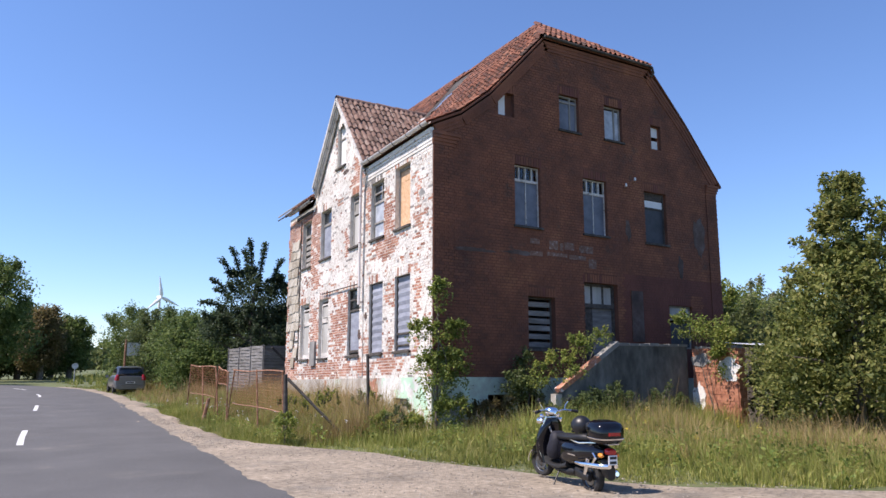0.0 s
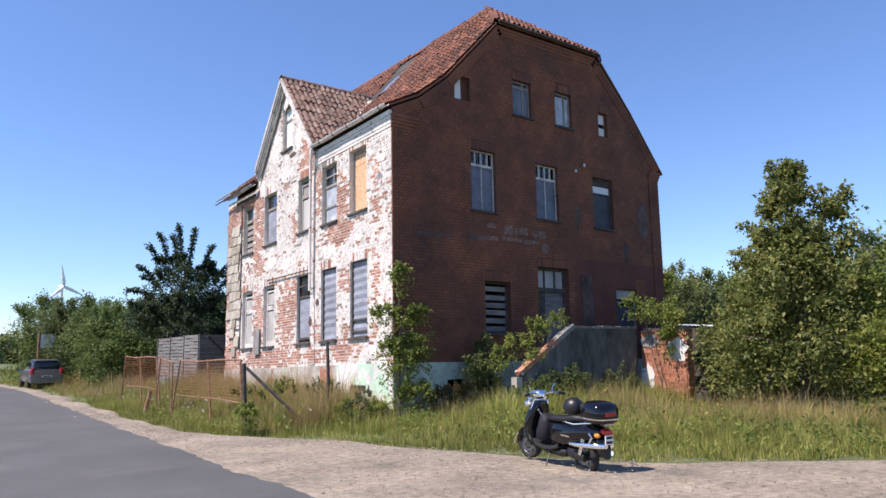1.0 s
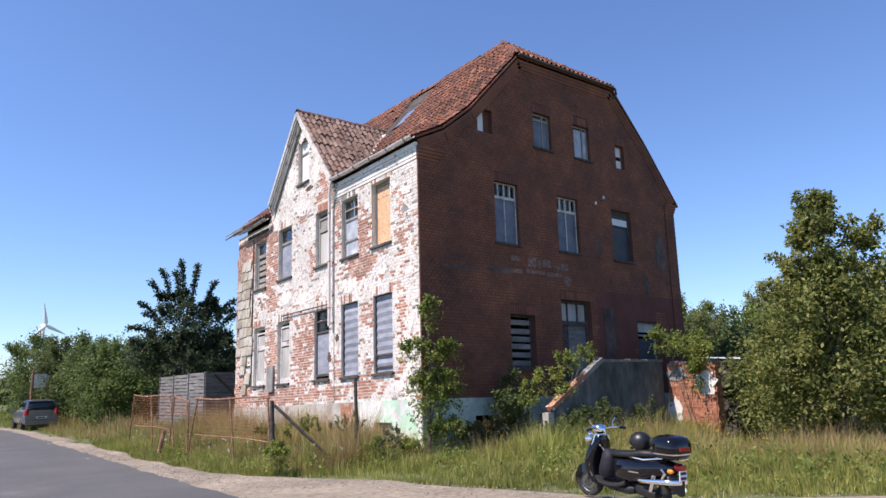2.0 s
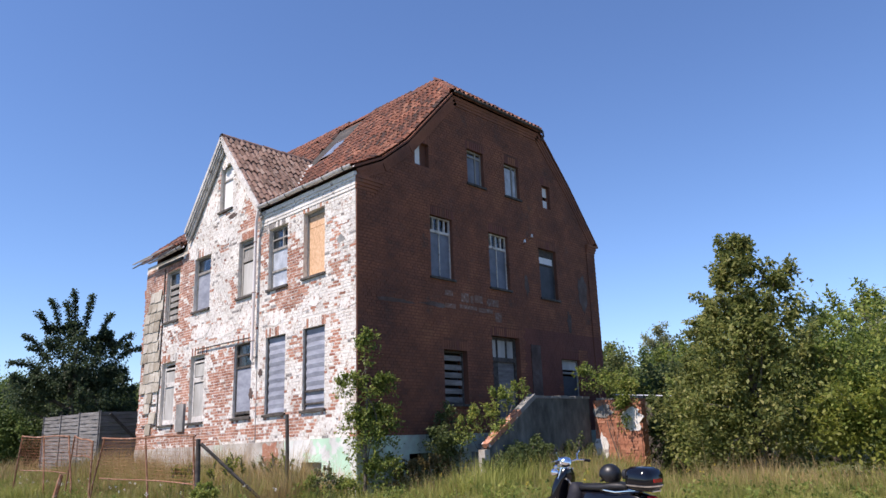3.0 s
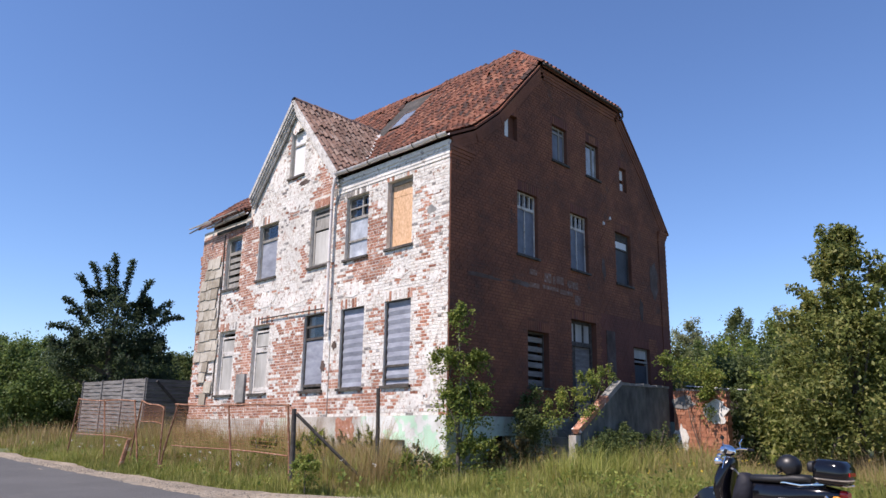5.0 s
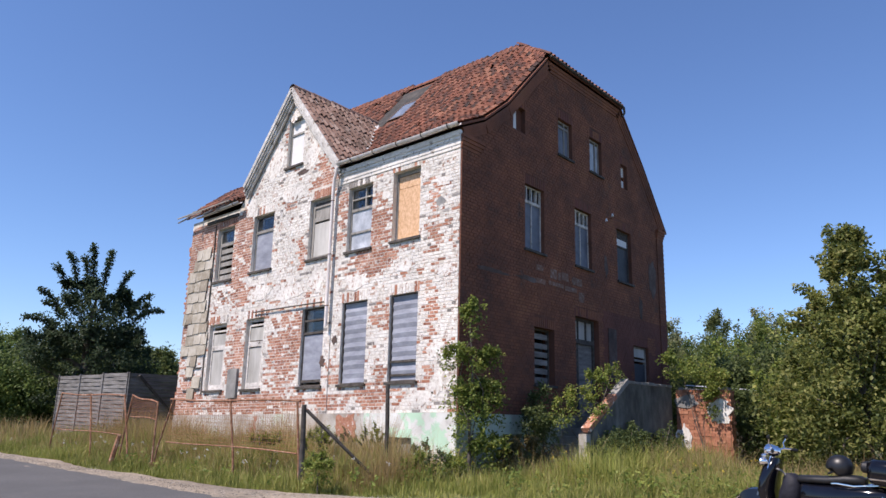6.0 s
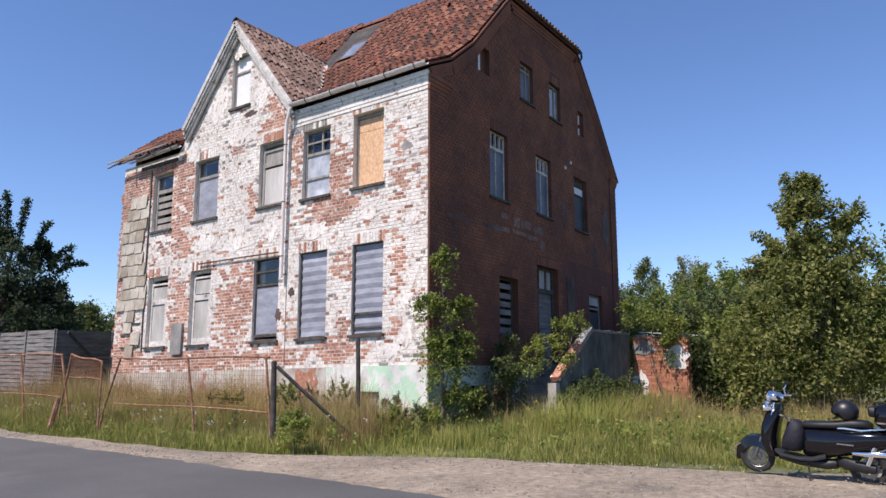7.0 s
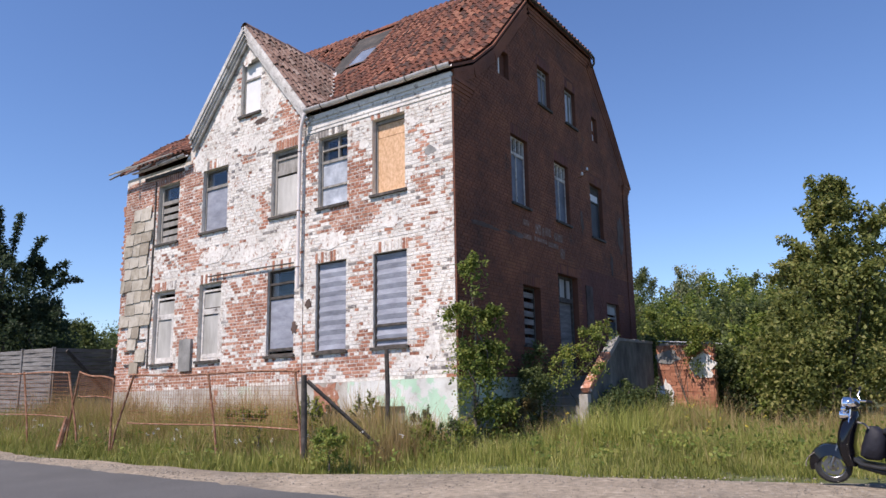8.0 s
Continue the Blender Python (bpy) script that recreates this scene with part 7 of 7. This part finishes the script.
part("strap", g, mat("grey_strap", [(0.1, 0.1, 0.1), (0.2, 0.19, 0.18)], 9, 0.8), bag)

# ---- parked car ----
car = thing("car", pose(5.25, 44.8, -0.06, 0, 0, 91) @ Matrix.Scale(0.95, 4), "silver compact people carrier parked on the verge", "car")
g = Geo()
g.loft([(4.2, 0, 0.62, 0.6, 0.2, 3.5), (4.0, 0, 0.62, 0.8, 0.33, 3.5), (3.2, 0, 0.66, 0.88, 0.42, 4), (2.2, 0, 0.68, 0.89, 0.46, 4), (0.5, 0, 0.69, 0.89, 0.47, 4), (0.12, 0, 0.68, 0.87, 0.45, 4), (0.0, 0, 0.66, 0.8, 0.38, 4)], "x", 24)
cb = part("body", g, M_silver, car, smooth=True)
g = Geo()
g.loft([(3.1, 0, 1.05, 0.72, 0.06, 4), (2.4, 0, 1.25, 0.72, 0.3, 4), (1.6, 0, 1.28, 0.73, 0.35, 4), (0.6, 0, 1.27, 0.72, 0.34, 4), (0.2, 0, 1.2, 0.7, 0.3, 4), (0.05, 0, 1.08, 0.68, 0.16, 4)], "x", 24)
part("cabin", g, M_carglass, cb, "dark tinted cabin glass", smooth=True)
g = Geo()
g.loft([(2.3, 0, 1.56, 0.55, 0.025, 4), (1.5, 0, 1.615, 0.62, 0.03, 4), (0.5, 0, 1.6, 0.6, 0.03, 4), (0.12, 0, 1.56, 0.56, 0.03, 4)], "x", 20)
part("roof", g, M_silver, cb, smooth=True)
for s in (-1, 1):
    g = Geo()
    g.beam((0.14, s * 0.72, 0.95), (0.25, s * 0.66, 1.58), 0.13, 0.08)
    part("pillar", g, M_silver, cb)
    g = Geo()
    g.loft([(0.8, 0.07, s * 0.74, 0.1, 0.13), (0.98, 0.06, s * 0.74, 0.11, 0.12), (1.15, 0.12, s * 0.7, 0.08, 0.07)], "z", 12, 3)
    part("tail_light", g, M_redlens, cb, "red tail lamp", smooth=True)
    g = Geo()
    g.loft([(2.85, s * 0.98, 1.02, 0.07, 0.06), (2.7, s * 1.0, 1.02, 0.1, 0.08)], "x", 10, 3)
    part("wing_mirror", g, M_silver, cb, smooth=True)
g = Geo()
g.loft([(0.06, 0, 0.42, 0.84, 0.16, 4), (-0.06, 0, 0.42, 0.8, 0.13, 4)], "x", 20)
part("bumper", g, M_silver, cb, smooth=True)
g = Geo()
g.box(-0.075, -0.064, -0.26, 0.26, 0.62, 0.73)
cp = part("number_plate", g, M_plate, cb, "white plate with a dark bar")
g = Geo()
g.box(-0.08, -0.076, -0.2, 0.2, 0.645, 0.705)
part("print", g, M_ink, cp)
for x in (0.75, 3.35):
    for s in (-1, 1):
        g = Geo()
        g.lathe([(0.2, -0.1), (0.29, -0.1), (0.315, -0.06), (0.315, 0.06), (0.29, 0.1), (0.2, 0.1)], (x, s * 0.78, 0.315), "y", 24)
        w = part("wheel", g, M_rubber, car, smooth=True)
        g = Geo()
        g.lathe([(0.02, -0.08), (0.2, -0.09), (0.2, 0.09), (0.02, 0.08)], (x, s * 0.78, 0.315), "y", 20)
        part("rim", g, M_steel, w, smooth=True)

# ---- signs, wind turbine ----
sign = thing("road_sign", pose(3.7, 70, 0) @ Matrix.Scale(0.85, 4), "small round road sign on a grey pole", "road sign")
g = Geo()
g.tube([(0, 0, -0.1), (0, 0, 2.0)], 0.04, 8)
part("pole", g, M_zinc, sign)
g = Geo()
g.lathe([(0.01, -0.03), (0.3, -0.03), (0.3, 0.0), (0.01, 0.0)], (0, 0, 1.75), "y", 24)
part("disc", g, M_zinc, sign, smooth=True)
board = thing("notice_board", pose(5.5, 50.5, 0) @ Matrix.Scale(0.75, 4), "pale notice board on a rusty brown pole", "sign")
g = Geo()
g.tube([(0, 0, -0.1), (0, 0, 4.3)], 0.09, 8)
part("pole", g, M_rust, board)
g = Geo()
g.box(0.12, 1.15, -0.03, 0.03, 2.9, 4.0)
part("panel", g, M_cornice, board)
turb = thing("wind_turbine", pose(105, 720, 0, 0, 0, 25), "white three-bladed wind turbine far behind the hedge", "wind turbine")
g = Geo()
g.tube([(0, 0, 0), (0, 0, 64)], [2.2, 1.1], 14)
part("tower", g, M_turbine, turb, smooth=True)
g = Geo()
g.loft([(-3, 0, 65, 0.8, 0.9), (-2, 0, 65, 1.5, 1.6), (2.5, 0, 65, 1.7, 1.8), (4, 0, 65, 1.0, 1.1)], "y", 14)
part("nacelle", g, M_turbine, turb, smooth=True)
for a in (100, 220, 340):
    c, s = math.cos(radians(a)), math.sin(radians(a))
    g = Geo()
    pts = [(r * c, -3.4, 65 + r * s) for r in (0.5, 3, 7, 12, 20)]
    g.tube(pts, [0.8, 1.7, 1.5, 1.05, 0.3], 8)
    part("blade", g, M_turbine, turb, smooth=True)

# ---- single bricks and tiles of the nearest stretch ----
brick_meshes = {}
for owner, a, b, z, k in single_bricks:
    key = (round(b - a, 2), k, RNG.randrange(3))
    if key not in brick_meshes:
        w, d = key[0], 0.004 + 0.0015 * key[2]
        q = Geo()
        e = 0.004
        q.put([(-d, e, e), (-d, w - e, e), (-d, w - e, 0.061 - e), (-d, e, 0.061 - e), (0.002, 0, 0), (0.002, w, 0), (0.002, w, 0.061), (0.002, 0, 0.061)])
        for f4 in ((0, 1, 2, 3), (0, 1, 5, 4), (1, 2, 6, 5), (2, 3, 7, 6), (3, 0, 4, 7)):
            q.face(*f4)
        brick_meshes[key] = q.mesh("brick", (M_white_piece, M_red_piece, M_dark_piece)[k])
    ob = new("brick", brick_meshes[key])
    ob.parent = owner
    ob.location = settle(0, a, z + RNG.uniform(-0.002, 0.002))
for owner, p, a, b, n in tile_pieces:
    ob = new("tile", TILE)
    ob.parent = owner
    x, y = a, b
    z = x.cross(y).normalized()
    if z.z < 0:
        x, p = -x, p + a * 0.255
        z = x.cross(y).normalized()
    ob.matrix_basis = Matrix((x, y, z)).transposed().to_4x4()
    ob.location = p
